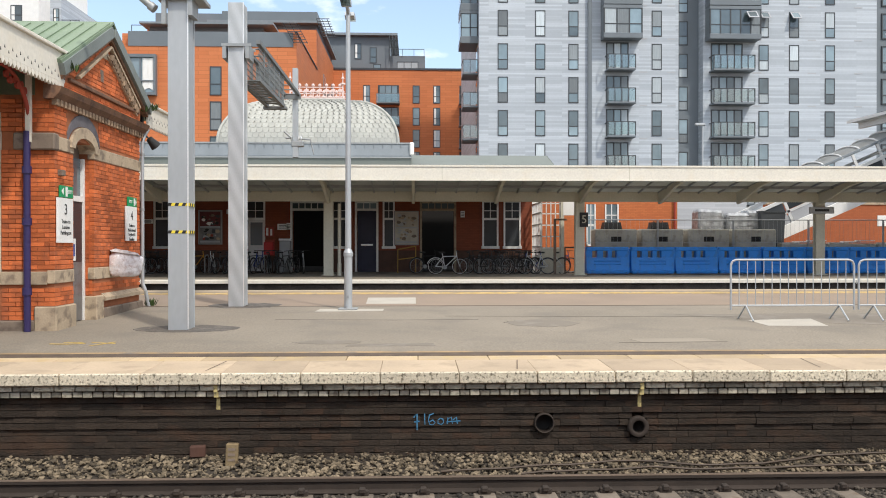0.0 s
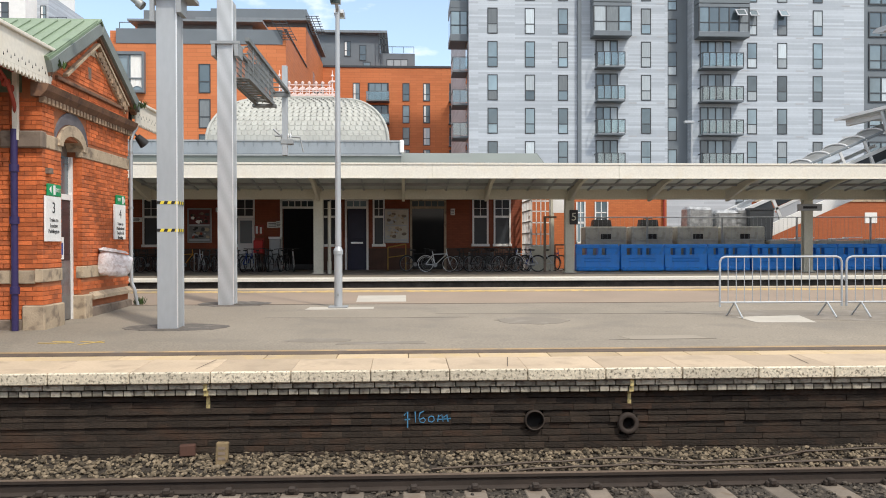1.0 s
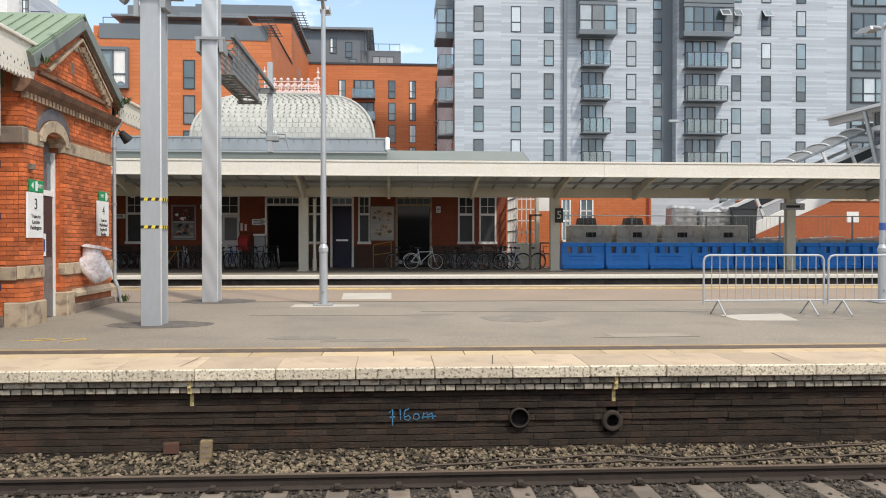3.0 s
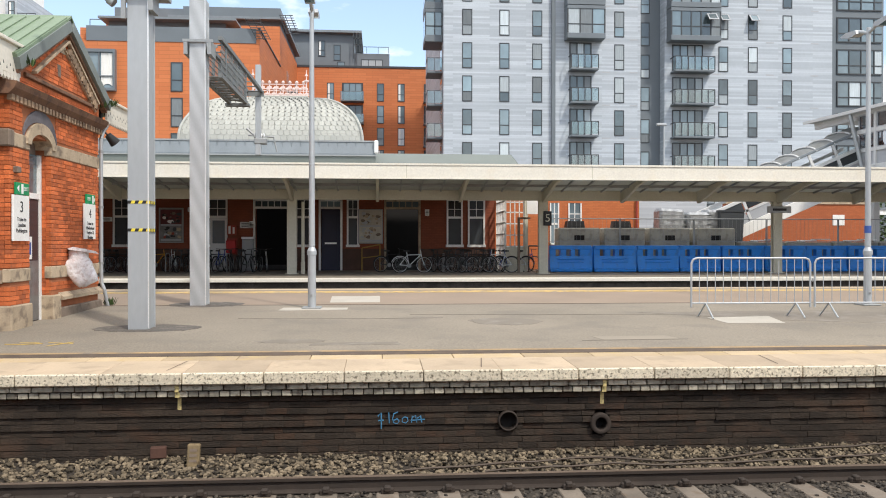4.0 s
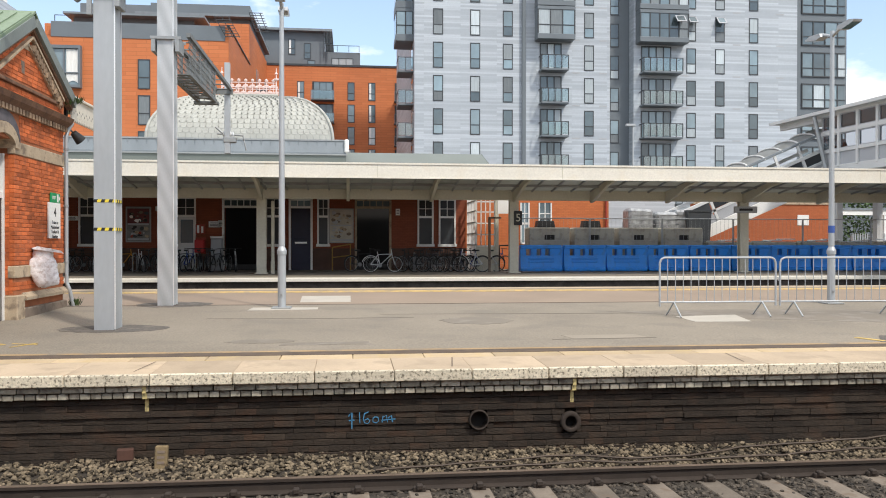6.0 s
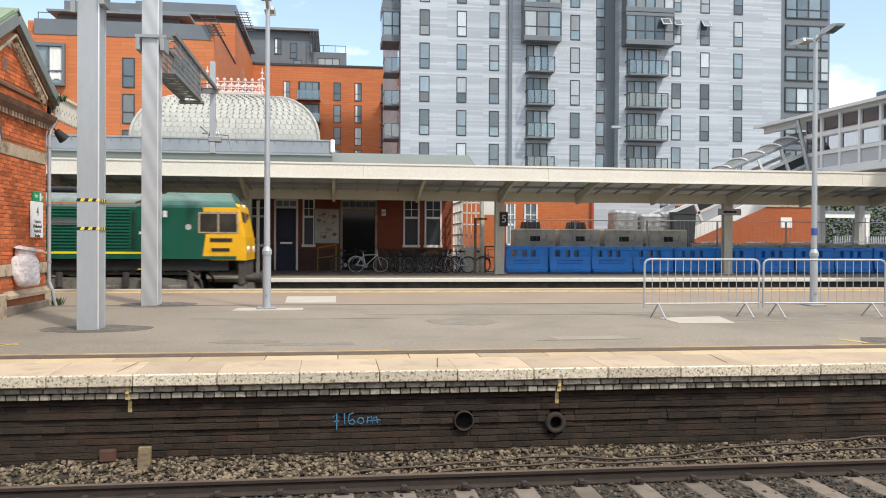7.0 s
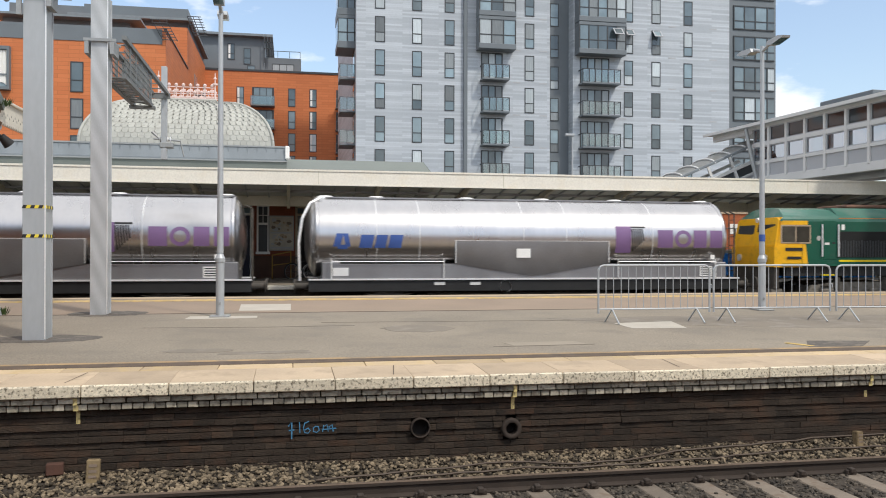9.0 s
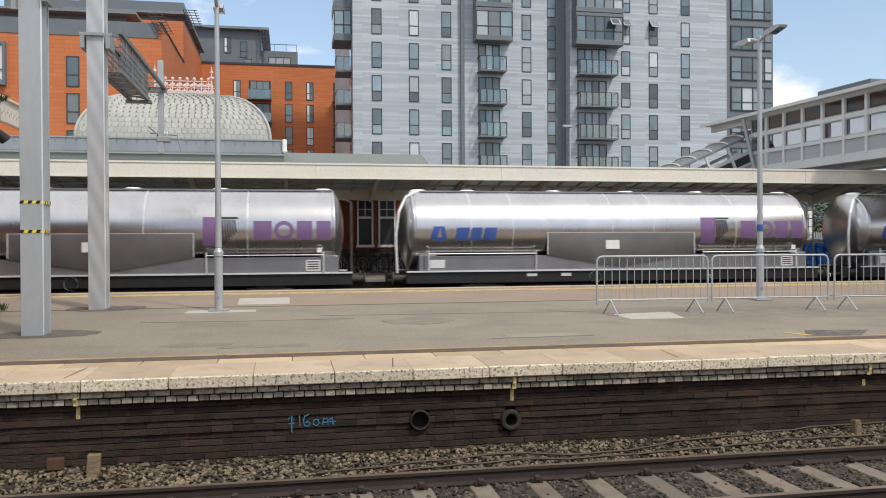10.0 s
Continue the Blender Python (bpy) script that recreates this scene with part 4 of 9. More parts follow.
part("inner_floor", Shape().box(-30, 12.6, 0.4, 10, -0.05, 0.012), M_HOLLOW_SHADE, sb)
for a, b in DOORS:
    d = Shape().box(a - 0.1, a, -0.06, 0.1, 0, 3.3).box(b, b + 0.1, -0.06, 0.1, 0, 3.3).box(a, b, -0.06, 0.1, 2.85, 2.95).box(a - 0.1, b + 0.1, -0.06, 0.1, 3.2, 3.3)
    n = max(2, int((b - a) / 0.26))
    for k in range(1, n):
        d.box(a + (b - a) * k / n - 0.02, a + (b - a) * k / n + 0.02, -0.02, 0.06, 2.95, 3.2)
    fr = part("door_frame", d, M_WHITE if a < 0 else M_STONE, sb)
    part("transom_pane", Shape().box(a, b, 0.02, 0.03, 2.95, 3.2), M_WINDOW, fr)
dl = part("door", Shape().box(-2.66, -1.79, 0.12, 0.17, 0, 2.85, 0.01).box(-2.5, -1.95, 0.10, 0.12, 0.3, 1.1, 0.01).box(-2.5, -1.95, 0.10, 0.12, 1.45, 2.6, 0.01), mat("navy_door_paint", (0.016, 0.017, 0.042), 0.45, var=0.12, scale=3, bump=0.05), sb, "dark blue panelled door")
part("letter_plate", Shape().box(-2.5, -1.95, 0.085, 0.1, 1.22, 1.3), M_STEEL_BRIGHT, dl)
for a, b in WINDOWS:
    w = Shape().box(a - 0.08, a, -0.05, 0.08, 1.15, 3.3).box(b, b + 0.08, -0.05, 0.08, 1.15, 3.3).box(a, b, -0.05, 0.08, 3.25, 3.33).box(a - 0.12, b + 0.12, -0.09, 0.08, 1.08, 1.2)
    w.box(a, b, 0.0, 0.06, 2.42, 2.52).box(a, b, 0.0, 0.05, 2.84, 2.87).box((a + b) / 2 - 0.015, (a + b) / 2 + 0.015, 0.0, 0.05, 2.5, 3.25)
    f = part("window", w, M_WHITE, sb, "white sash window")
    part("pane", Shape().box(a, b, 0.02, 0.03, 1.2, 3.25), M_PANE_DARK, f)
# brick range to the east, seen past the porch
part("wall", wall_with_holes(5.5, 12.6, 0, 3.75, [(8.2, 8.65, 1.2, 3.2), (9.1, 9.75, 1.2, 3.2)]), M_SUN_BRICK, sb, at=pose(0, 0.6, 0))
for a, b in ((8.2, 8.65), (9.1, 9.75)):
    w = Shape().box(a, a + 0.06, -0.05, 0.08, 1.2, 3.2).box(b - 0.06, b, -0.05, 0.08, 1.2, 3.2).box(a, b, -0.05, 0.08, 1.2, 1.28).box(a, b, 0, 0.06, 2.15, 2.25).box((a + b) / 2 - 0.02, (a + b) / 2 + 0.02, 0, 0.06, 1.2, 3.2).box(a, b, 0, 0.05, 2.66, 2.7)
    f = part("window", w, M_WHITE, sb, "white sash window", at=pose(0, 0.6, 0))
    part("pane", Shape().box(a, b, 0.02, 0.03, 1.2, 3.2), M_WINDOW, f)
part("roof_slope", Shape().prism([(0.4, 4.7), (0.4, 4.9), (3.4, 5.9), (6.4, 4.9), (6.4, 4.7)], 5.5, 12.6), M_ROOF_GREY, sb, at=pose(0, 0.3, -1.1))
part("downpipe", Shape().tube((12.45, 0.5, 0), (12.45, 0.5, 3.7), 0.05), M_RED_PAINT, sb)
# glazed porch screen beside the brick range
po = part("porch_screen", Shape().box(6.4, 6.55, -2.6, -2.45, 0, 3.3), M_CREAM_DIM, sb, "white glazed timber porch screen")
ps = Shape()
for k in range(6):
    ps.box(5.5, 5.56, -2.5 + 0.48 * k, -2.44 + 0.48 * k, 0.0, 3.3)
for z in (1.15, 1.65, 2.15, 2.65, 3.1):
    ps.box(5.5, 5.56, -2.5, 0, z, z + 0.05)
part("glazing_grid", ps, M_WHITE, po)
fs = Shape()
for k in range(5):
    fs.box(5.56 + 0.2 * k, 5.6 + 0.2 * k, -2.52, -2.46, 1.1, 3.3)
for z in (1.1, 1.6, 2.1, 2.6, 3.05):
    fs.box(5.56, 6.4, -2.52, -2.46, z, z + 0.05)
part("glazing_grid", fs, M_WHITE, po)
part("screen_base", Shape().box(5.56, 6.4, -2.54, -2.44, 0, 1.1), M_CREAM_DIM, po)
part("lintel_sign", Shape().box(6.5, 7.0, -2.62, -2.6, 2.55, 3.2), M_WHITE, po)

# roof between canopy and dome: shallow slope, lead box gutter, dome
part("roof_slope", Shape().prism([(-0.6, 4.55), (-0.6, 4.75), (2.5, 5.72), (8, 5.72), (8, 4.55)], -30, 6.6), M_ROOF_GREY, sb, "low grey-green roof")
part("roof_end", Shape().prism([(6.6, 4.55), (6.6, 5.72), (7.3, 4.85), (7.35, 4.55)], 2.4, 8.0, "y"), M_ROOF_GREY, sb)
gut = part("box_gutter", Shape().prism([(-0.75, 5.25), (-0.75, 5.34), (-0.62, 5.88), (-0.5, 5.93), (2.0, 5.93), (2.0, 5.25)], -30, -0.15), M_GREY_LEAD, sb, "blue-grey lead-clad box gutter")
part("gutter_apron", Shape().prism([(-0.74, 5.25), (-0.66, 4.62), (-0.5, 4.62), (-0.5, 5.25)], -30, -0.15), M_ROOF_GREY, gut, "grey-green apron under the gutter")
part("gutter_lip", Shape().box(-30, -0.1, -0.8, -0.72, 5.22, 5.28).box(-30, -0.13, -0.66, -0.58, 5.88, 5.95), M_GALV_DARK, gut)
for k in range(34):
    x = -13.9 + 0.415 * k
    part("seam", Shape().box(x - 0.012, x + 0.012, -0.775, -0.6, 5.34, 5.36).box(x - 0.012, x + 0.012, -0.68, -0.6, 5.36, 5.9), M_GREY_LEAD, gut)
part("end_cap", Shape().box(-0.22, -0.02, -0.85, -0.6, 5.35, 5.95, 0.05), M_WHITE, gut)

DX, DYC, DZ = -5.04, WY + 5.0, 6.35
dome = thing("dome_roof", (DX, DYC, DZ), "pale fish-scale pavilion dome with white iron cresting", "dome")
A0, B0, HT, AT, BT = 4.25, 4.2, 2.48, 1.45, 0.9   # half width and depth at foot, height, half width and depth of the flat top


def dome_at(u):
    """Half width, half depth and height of the dome at the share u of its climb."""
    c = math.cos(u * math.pi / 2)
    return AT + (A0 - AT) * c, BT + (B0 - BT) * c, HT * math.sin(u * math.pi / 2)


core = Shape()
NU, NV = 14, 12
rings = []
for j in range(NU + 1):
    a, b, z = dome_at(j / NU)
    ring = []
    for side in range(4):
        for i in range(NV):
            s = -1 + 2 * i / NV
            ring.append({0: (s * a, -b, z), 1: (a, s * b, z), 2: (-s * a, b, z), 3: (-a, -s * b, z)}[side])
    rings.append(ring)
n = len(rings[0])
core.add([p for r in rings for p in r], [(j * n + i, j * n + (i + 1) % n, (j + 1) * n + (i + 1) % n, (j + 1) * n + i) for j in range(NU) for i in range(n)], False)
core.add(rings[-1], [tuple(range(n))])
part("core", core, M_SCALE, dome)
sc = Shape()
for j in range(15):
    a, b, z = dome_at(j / 15.5)
    a2, b2, z2 = dome_at((j + 1.5) / 15.5)
    cnt = int(2 * a / 0.285)
    for i in range(cnt):
        w = 2 * a / cnt
        xm = -a + w * (i + 0.5 + 0.5 * (j % 2))
        if xm + w / 2 > a:
            continue
        k = a2 / a
        pts = []
        for q in range(5):
            th = math.pi * q / 4
            pts.append((xm - w * 0.49 * math.cos(th), -b - 0.015, z + 0.10 - 0.12 * math.sin(th)))
        pts += [((xm + w * 0.49) * k, -b2 - 0.012, z2), ((xm - w * 0.49) * k, -b2 - 0.012, z2)]
        back = [(p[0], p[1] + 0.018, p[2]) for p in pts]
        sc.add(pts + back, [tuple(range(7)), tuple(range(13, 6, -1))] + [(q, 7 + q, 7 + (q + 1) % 7, (q + 1) % 7) for q in range(7)])
tagged(part("scales", sc, M_SCALE, dome), kind="stuff")
for s in (-1, 1):
    hip = [(s * (dome_at(j / 14)[0] + 0.02), -dome_at(j / 14)[1] - 0.03, dome_at(j / 14)[2]) for j in range(15)]
    part("hip_roll", Shape().pipe(hip, 0.07, 8), M_SCALE, dome)
part("top_moulding", Shape().box(-1.6, 1.6, -1.1, 1.1, HT - 0.02, HT + 0.12, 0.03).box(-1.45, 1.45, -0.98, 0.98, HT + 0.12, HT + 0.22, 0.03), M_SCALE, dome)
part("foot_moulding", Shape().box(-4.35, 4.35, -4.3, 4.3, -0.9, 0.0, 0.04), M_SCALE, dome)
M_CREST = mat("pinkish_white_iron", (0.72, 0.56, 0.52), 0.6, var=0.15, scale=5)
cr = Shape()
for y in (-0.9, 0.9):
    cr.box(-1.35, 1.35, y - 0.02, y + 0.02, HT + 0.28, HT + 0.32).box(-1.35, 1.35, y - 0.02, y + 0.02, HT + 0.55, HT + 0.59).box(-1.35, 1.35, y - 0.02, y + 0.02, HT + 0.78, HT + 0.82)
crest = part("cresting", cr, M_CREST, dome, "pinkish-white iron cresting")
bar = Shape().box(-0.02, 0.02, -0.02, 0.02, 0.2, 0.85).box(-0.11, 0.11, -0.012, 0.012, 0.6, 0.7, 0.01).tube((0, 0, 0.85), (0, 0, 0.93), 0.07, 0.09, 8).tube((0, 0, 0.93), (0, 0, 1.0), 0.09, 0.0, 8).mesh("bar", M_CREST)
for y in (-0.9, 0.9):
    for k in range(8):
        part("bar", bar, M_CREST, crest, at=pose(-1.2 + 0.343 * k, y, HT))
fin = Shape().tube((0, 0, 0.2), (0, 0, 1.55), 0.045, 0.02, 8).tube((0, 0, 0.95), (0, 0, 1.02), 0.13, 0.13, 8).tube((0, 0, 1.25), (0, 0, 1.35), 0.09, 0.03, 8).mesh("finial", M_CREST)
for x in (-1.35, 1.35):
    part("finial", fin, M_CREST, crest, at=pose(x, -0.9, HT))

# canopy
cn = thing("platform_canopy", (0, 30.0, Z_P5), "cream steel platform canopy with sloping glazed underside", "canopy")
ZF0, ZF1 = 3.85 - Z_P5, 4.39 - Z_P5
FY = -0.55
part("fascia", Shape().box(-40, 45, FY, FY + 0.08, ZF0, ZF1, 0.01), M_CREAM, cn, "deep cream fascia board")
part("fascia_trim", Shape().box(-40, 45, FY - 0.03, FY, ZF1 - 0.05, ZF1 + 0.015).box(-40, 45, FY - 0.015, FY, ZF0 - 0.01, ZF0 + 0.03), M_CREAM, cn)
for x in (-20, -8, 1.0, 7.85, 20.5, 30):
    part("fascia_joint", Shape().box(x - 0.012, x + 0.012, FY - 0.006, FY, ZF0 + 0.03, ZF1 - 0.05), M_CREAM_DIM, cn)
# west sheet made denser and east clearer to set the daylight below
M_SHEET = translucent("shading_canopy_sheet", (0.42, 0.43, 0.40), 0.15)
M_SHEET_E = translucent("lightening_canopy_sheet", (0.50, 0.50, 0.46), 0.35)
part("roof_sheet", Shape().prism([(FY + 0.08, ZF1 - 0.12), (FY + 0.08, ZF1 - 0.06), (3.5, 3.52), (8.0, ZF1 + 0.1), (8.0, ZF1 + 0.04), (3.5, 3.44)], -40, 5.6), M_SHEET, cn)
part("roof_sheet", Shape().prism([(FY + 0.08, ZF1 - 0.12), (FY + 0.08, ZF1 - 0.06), (3.5, 3.52), (4.3, 3.72), (4.3, 3.64), (3.5, 3.44)], 5.6, 45), M_SHEET_E, cn)
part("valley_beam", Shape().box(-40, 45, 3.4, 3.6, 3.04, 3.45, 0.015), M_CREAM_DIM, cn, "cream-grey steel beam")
for yy in (0.9, 2.2):
    part("purlin", Shape().box(-40, 45, yy, yy + 0.07, ZF1 - 0.26 - (yy + 0.5) * 0.135, ZF1 - 0.16 - (yy + 0.5) * 0.135), M_GALV_DARK, cn)
part("eaves_channel", Shape().box(-40, 45, FY + 0.1, FY + 0.2, ZF0 + 0.08, ZF0 + 0.2), M_GALV_DARK, cn)
for x in range(-24, 44):
    part("purlin_rib", Shape().prism([(FY + 0.2, ZF1 - 0.2), (FY + 0.2, ZF1 - 0.12), (3.5, 3.44), (3.5, 3.37)], x * 0.84, x * 0.84 + 0.06), M_GALV_DARK, cn)
for x in (-17.1, -13.7, -10.3, -6.9, -3.5, -0.05, 3.35, 6.83, 10.15, 13.45, 16.93, 20.3, 23.7, 27.1, 30.5):
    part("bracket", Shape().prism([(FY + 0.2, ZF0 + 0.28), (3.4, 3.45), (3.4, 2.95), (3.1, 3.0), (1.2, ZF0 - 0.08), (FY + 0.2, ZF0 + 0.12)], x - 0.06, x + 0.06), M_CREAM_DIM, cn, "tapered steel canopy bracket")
for x in (-17.1, -3.52, 6.83, 16.93, 27.1):
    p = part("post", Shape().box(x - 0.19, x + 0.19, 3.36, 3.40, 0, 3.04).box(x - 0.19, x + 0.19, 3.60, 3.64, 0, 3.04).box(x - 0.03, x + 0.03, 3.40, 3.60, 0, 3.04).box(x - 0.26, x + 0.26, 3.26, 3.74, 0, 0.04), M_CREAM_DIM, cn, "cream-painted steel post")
part("downpipe", Shape().tube((-3.08, 3.5, 0.5), (-3.08, 3.5, 2.95), 0.07).tube((-3.08, 3.5, 0.0), (-3.08, 3.5, 0.5), 0.085), M_CREAM_DIM, cn)
# signs on the posts
ps5 = thing("platform_number_sign", (6.98, 33.30, 2.55), "black platform sign with a white number 5 dimmed for shade", "sign")
part("board", Shape().box(-0.17, 0.17, -0.03, 0.03, -0.3, 0.3, 0.01), M_BLACK, ps5)
# white number given dim cream: canopy shade put into its colour
writing("5", 0.46, M_CREAM_DIM, ps5, pose(0, -0.035, 0) @ FACING)
nm = thing("station_sign", (16.93, 33.28, 2.95), "dark hanging sign with white unreadable writing", "sign")
part("board", Shape().box(-0.52, 0.52, -0.05, 0.05, -0.14, 0.14, 0.02), M_BRIDGE_PANEL, nm)
part("writing_bar", Shape().box(-0.3, 0.3, -0.056, -0.05, -0.05, 0.05), M_TEXT, nm)

# ---- island building ----
EX, YS, YN = -6.0, 13.75, 17.95           # east face and its two corners
ib = thing("waiting_building", (0, 0, 0), "orange-red brick Victorian platform building with gable and stone bands", "building")
part("core", Shape().box(-30, EX - 0.36, YS + 0.012, YN - 0.03, 0.0, 4.0).box(EX - 0.36, EX + 0.005, YS + 0.012, 14.5, 0, 4.0).box(EX - 0.36, EX + 0.005, 15.43, YN - 0.03, 0, 4.0).box(EX - 0.36, EX + 0.005, 14.5, 15.43, 3.35, 4.0), M_MORTAR, ib, "mortar-coloured wall body")
part("gable_core", Shape().prism([(YS, 3.9), (YN, 3.9), (YN + 0.1, 4.5), (16.1, 5.58), (YS, 4.45)], EX - 0.3, EX + 0.005), M_MORTAR, ib)
# stone dressings
part("plinth", Shape().box(EX - 0.3, EX + 0.07, YS - 0.07, 14.5, 0, 0.48, 0.02), M_STONE, ib, "worn stone plinth")
part("plinth", Shape().box(EX - 0.3, EX + 0.07, 15.77, YN + 0.05, 0, 0.30, 0.02), M_STONE_DARK, ib)
part("plinth", Shape().box(EX - 0.2, EX + 0.075, 15.4, 15.75, 0, 0.55, 0.02), M_STONE, ib, "worn stone plinth")
part("plinth_course", Shape().prism([(EX - 0.1, 0.44), (EX + 0.10, 0.44), (EX + 0.10, 0.5), (EX + 0.02, 0.58), (EX - 0.1, 0.58)], 15.76, YN + 0.05, "y"), M_STONE, ib)
part("sill_band", Shape().box(EX - 0.1, EX + 0.03, YS - 0.03, 14.5, 0.86, 1.08, 0.01), M_STONE, ib)
part("sill_band", Shape().box(EX - 0.1, EX + 0.03, 15.4, YN + 0.02, 0.86, 1.08, 0.01), M_STONE, ib)
part("stone_band", Shape().box(EX - 0.1, EX + 0.03, YS - 0.03, 14.5, 3.1, 3.33, 0.01), M_STONE, ib)
part("stone_band", Shape().box(EX - 0.1, EX + 0.03, 15.4, YN + 0.02, 3.1, 3.33, 0.01), M_STONE, ib)
arch_o, arch_i = [], []
AC = 14.95
for k in range(13):
    th = math.pi * k / 12
    arch_o.append((AC - 0.62 * math.cos(th), 3.2 + 0.42 * math.sin(th)))
    arch_i.append((AC - 0.45 * math.cos(th), 3.2 + 0.22 * math.sin(th)))
part("arch_stone", Shape().prism(arch_o + arch_i[::-1], EX - 0.25, EX + 0.06), M_STONE, ib, "buff stone arch over the door")
hood = [(AC - 0.72 * math.cos(math.pi * k / 12), 3.28 + 0.56 * math.sin(math.pi * k / 12)) for k in range(1, 12)]
part("arch_hood", Shape().prism(hood + [(y, 3.21 + (z - 3.28) * 0.75) for y, z in hood[::-1]], EX - 0.05, EX + 0.035), M_BLUE_BRICK, ib, "blue-grey brick arch ring")
part("arch_tympanum", Shape().box(EX - 0.36, EX - 0.25, 14.5, 15.4, 3.1, 3.45), M_STONE_DARK, ib)
part("jamb", Shape().box(EX - 0.3, EX - 0.02, 15.425, 15.62, 0.58, 3.1, 0.01), M_BRICK, ib)
# door in its recess
dr = part("door", Shape().box(EX - 0.24, EX - 0.18, 14.52, 15.36, 0.1, 2.3, 0.01).box(EX - 0.18, EX - 0.17, 14.62, 15.26, 1.3, 2.1, 0.004), mat("dull_maroon_door", (0.055, 0.03, 0.03), 0.5, var=0.1, scale=3), ib, "dark maroon-grey door under a white frame")
part("door_frame", Shape().box(EX - 0.24, EX - 0.15, 15.35, 15.42, 0.05, 3.1).box(EX - 0.24, EX - 0.16, 14.56, 15.35, 2.3, 2.4).box(EX - 0.24, EX - 0.15, 14.5, 14.56, 0.1, 3.1), M_WHITE, dr, "white door frame")
part("fanlight", Shape().box(EX - 0.23, EX - 0.21, 14.56, 15.35, 2.4, 3.1), M_WINDOW, dr)
part("kick_plate", Shape().box(EX - 0.18, EX - 0.168, 14.57, 15.33, 0.12, 1.19, 0.003), mat("scuffed_kick_plate", (0.24, 0.235, 0.235), 0.4, metal=0.5, var=0.2, scale=3, stain=(0.15, 0.13, 0.12), stain_amount=0.5), dr, "scuffed grey metal lower panel")
nt = thing("notice", (EX - 0.165, 14.88, 1.42), "small blue and white notice on the door", "sign")
part("sheet", Shape().box(0, 0.006, -0.14, 0.14, -0.2, 0.2), M_WHITE, nt)
part("panel", Shape().box(0.006, 0.009, -0.1, 0.1, -0.12, 0.1), M_BLUE_LOGO, nt)
# cornice with dentils, barge boards, roof
part("cornice", Shape().prism([(EX - 0.1, 3.92), (EX + 0.06, 3.92), (EX + 0.16, 4.02), (EX + 0.20, 4.12), (EX - 0.1, 4.16)], YS - 0.15, YN + 0.12, "y"), M_WEATHERED, ib, "dark weathered cornice")
dn = Shape().box(-0.02, 0.07, -0.045, 0.045, -0.1, 0.0).mesh("dentil", M_DENTIL)
for k in range(29):
    part("dentil", dn, M_DENTIL, ib, at=pose(EX + 0.02, YS - 0.02 + 0.15 * k, 3.93))
YR, ZR = 16.1, 5.56
M_FLASHING = mat("grey_green_verge_flashing", (0.19, 0.215, 0.205), 0.55, var=0.12, scale=1.5, stretch=(1, 1, 0.4))
for ya, za in ((YS + 0.12, 4.36), (YN + 0.34, 4.40)):
    d = Vector((0, YR - ya, ZR - za)).normalized()
    up = Vector((0, -d.z, d.y)) if ya < YR else Vector((0, d.z, -d.y))
    a, b = Vector((0, ya, za)), Vector((0, YR, ZR))
    for off, w, x0, x1, m_, nm_ in ((-0.07, 0.07, EX - 0.02, EX + 0.10, M_WEATHERED, "barge_board"), (0.0, 0.20, EX - 0.4, EX + 0.16, M_FLASHING, "verge_flashing")):
        lo, hi = up * off, up * (off + w)
        part(nm_, Shape().prism([tuple((a + lo).yz), tuple((b + lo).yz), tuple((b + hi).yz), tuple((a + hi).yz)], x0, x1), m_, ib)
    # raking stone moulding with a chequer of little blocks, which frames the inner triangle
    ra_, rb_ = Vector((0, 14.62 if ya < YR else 17.78, 4.44)), Vector((0, 16.12, 5.34))
    part("raking_moulding", Shape().prism([tuple(ra_.yz), tuple(rb_.yz), tuple((rb_ + up * 0.05).yz), tuple((ra_ + up * 0.05).yz)], EX - 0.02, EX + 0.10), M_STONE, ib, "pale stone raking moulding")
    if ya > YR:
        part("raking_moulding", Shape().prism([tuple((ra_ - up * 0.20).yz), tuple((rb_ - up * 0.20).yz), tuple((rb_ - up * 0.17).yz), tuple((ra_ - up * 0.17).yz)], EX - 0.02, EX + 0.06), M_STONE, ib, "pale stone raking moulding")
    for k in range(14 if ya > YR else 0):
        for q, lift in ((0, 0.05), (1, 0.115)):
            p = ra_.lerp(rb_, (k + 0.6 + 0.5 * q) / 15) - up * lift
            part("dentil", dn, M_DENTIL, ib, at=pose(EX + 0.015, p.y, p.z + 0.03))
    roof = part("roof_slope", Shape().prism([tuple((a + up * 0.20).yz), tuple((b + up * 0.20).yz), tuple((b + up * 0.25).yz), tuple((a + up * 0.25).yz)], -30, EX + 0.13), M_GREEN_ROOF, ib, "green ribbed roof sheet")
    for k in range(20):
        x = EX + 0.05 - 0.25 * k
        part("roof_rib", Shape().prism([tuple((a + up * 0.25).yz), tuple((b + up * 0.25).yz), tuple((b + up * 0.275).yz), tuple((a + up * 0.275).yz)], x - 0.06, x + 0.06), M_GREEN_ROOF, roof)
part("ridge_cap", Shape().prism([(YR - 0.20, ZR + 0.12), (YR, ZR + 0.25), (YR + 0.20, ZR + 0.12), (YR + 0.20, ZR + 0.16), (YR, ZR + 0.30), (YR - 0.20, ZR + 0.16)], -30, EX + 0.14), M_GREEN_ROOF, ib)
# near-black blocks draw the dark scallops under the ridge cap
for k in range(24):
    part("ridge_filler", Shape().box(EX - 0.11 - 0.25 * k, EX + 0.01 - 0.25 * k, YR - 0.215, YR - 0.19, ZR + 0.10, ZR + 0.135), M_HOLLOW_SHADE, ib)
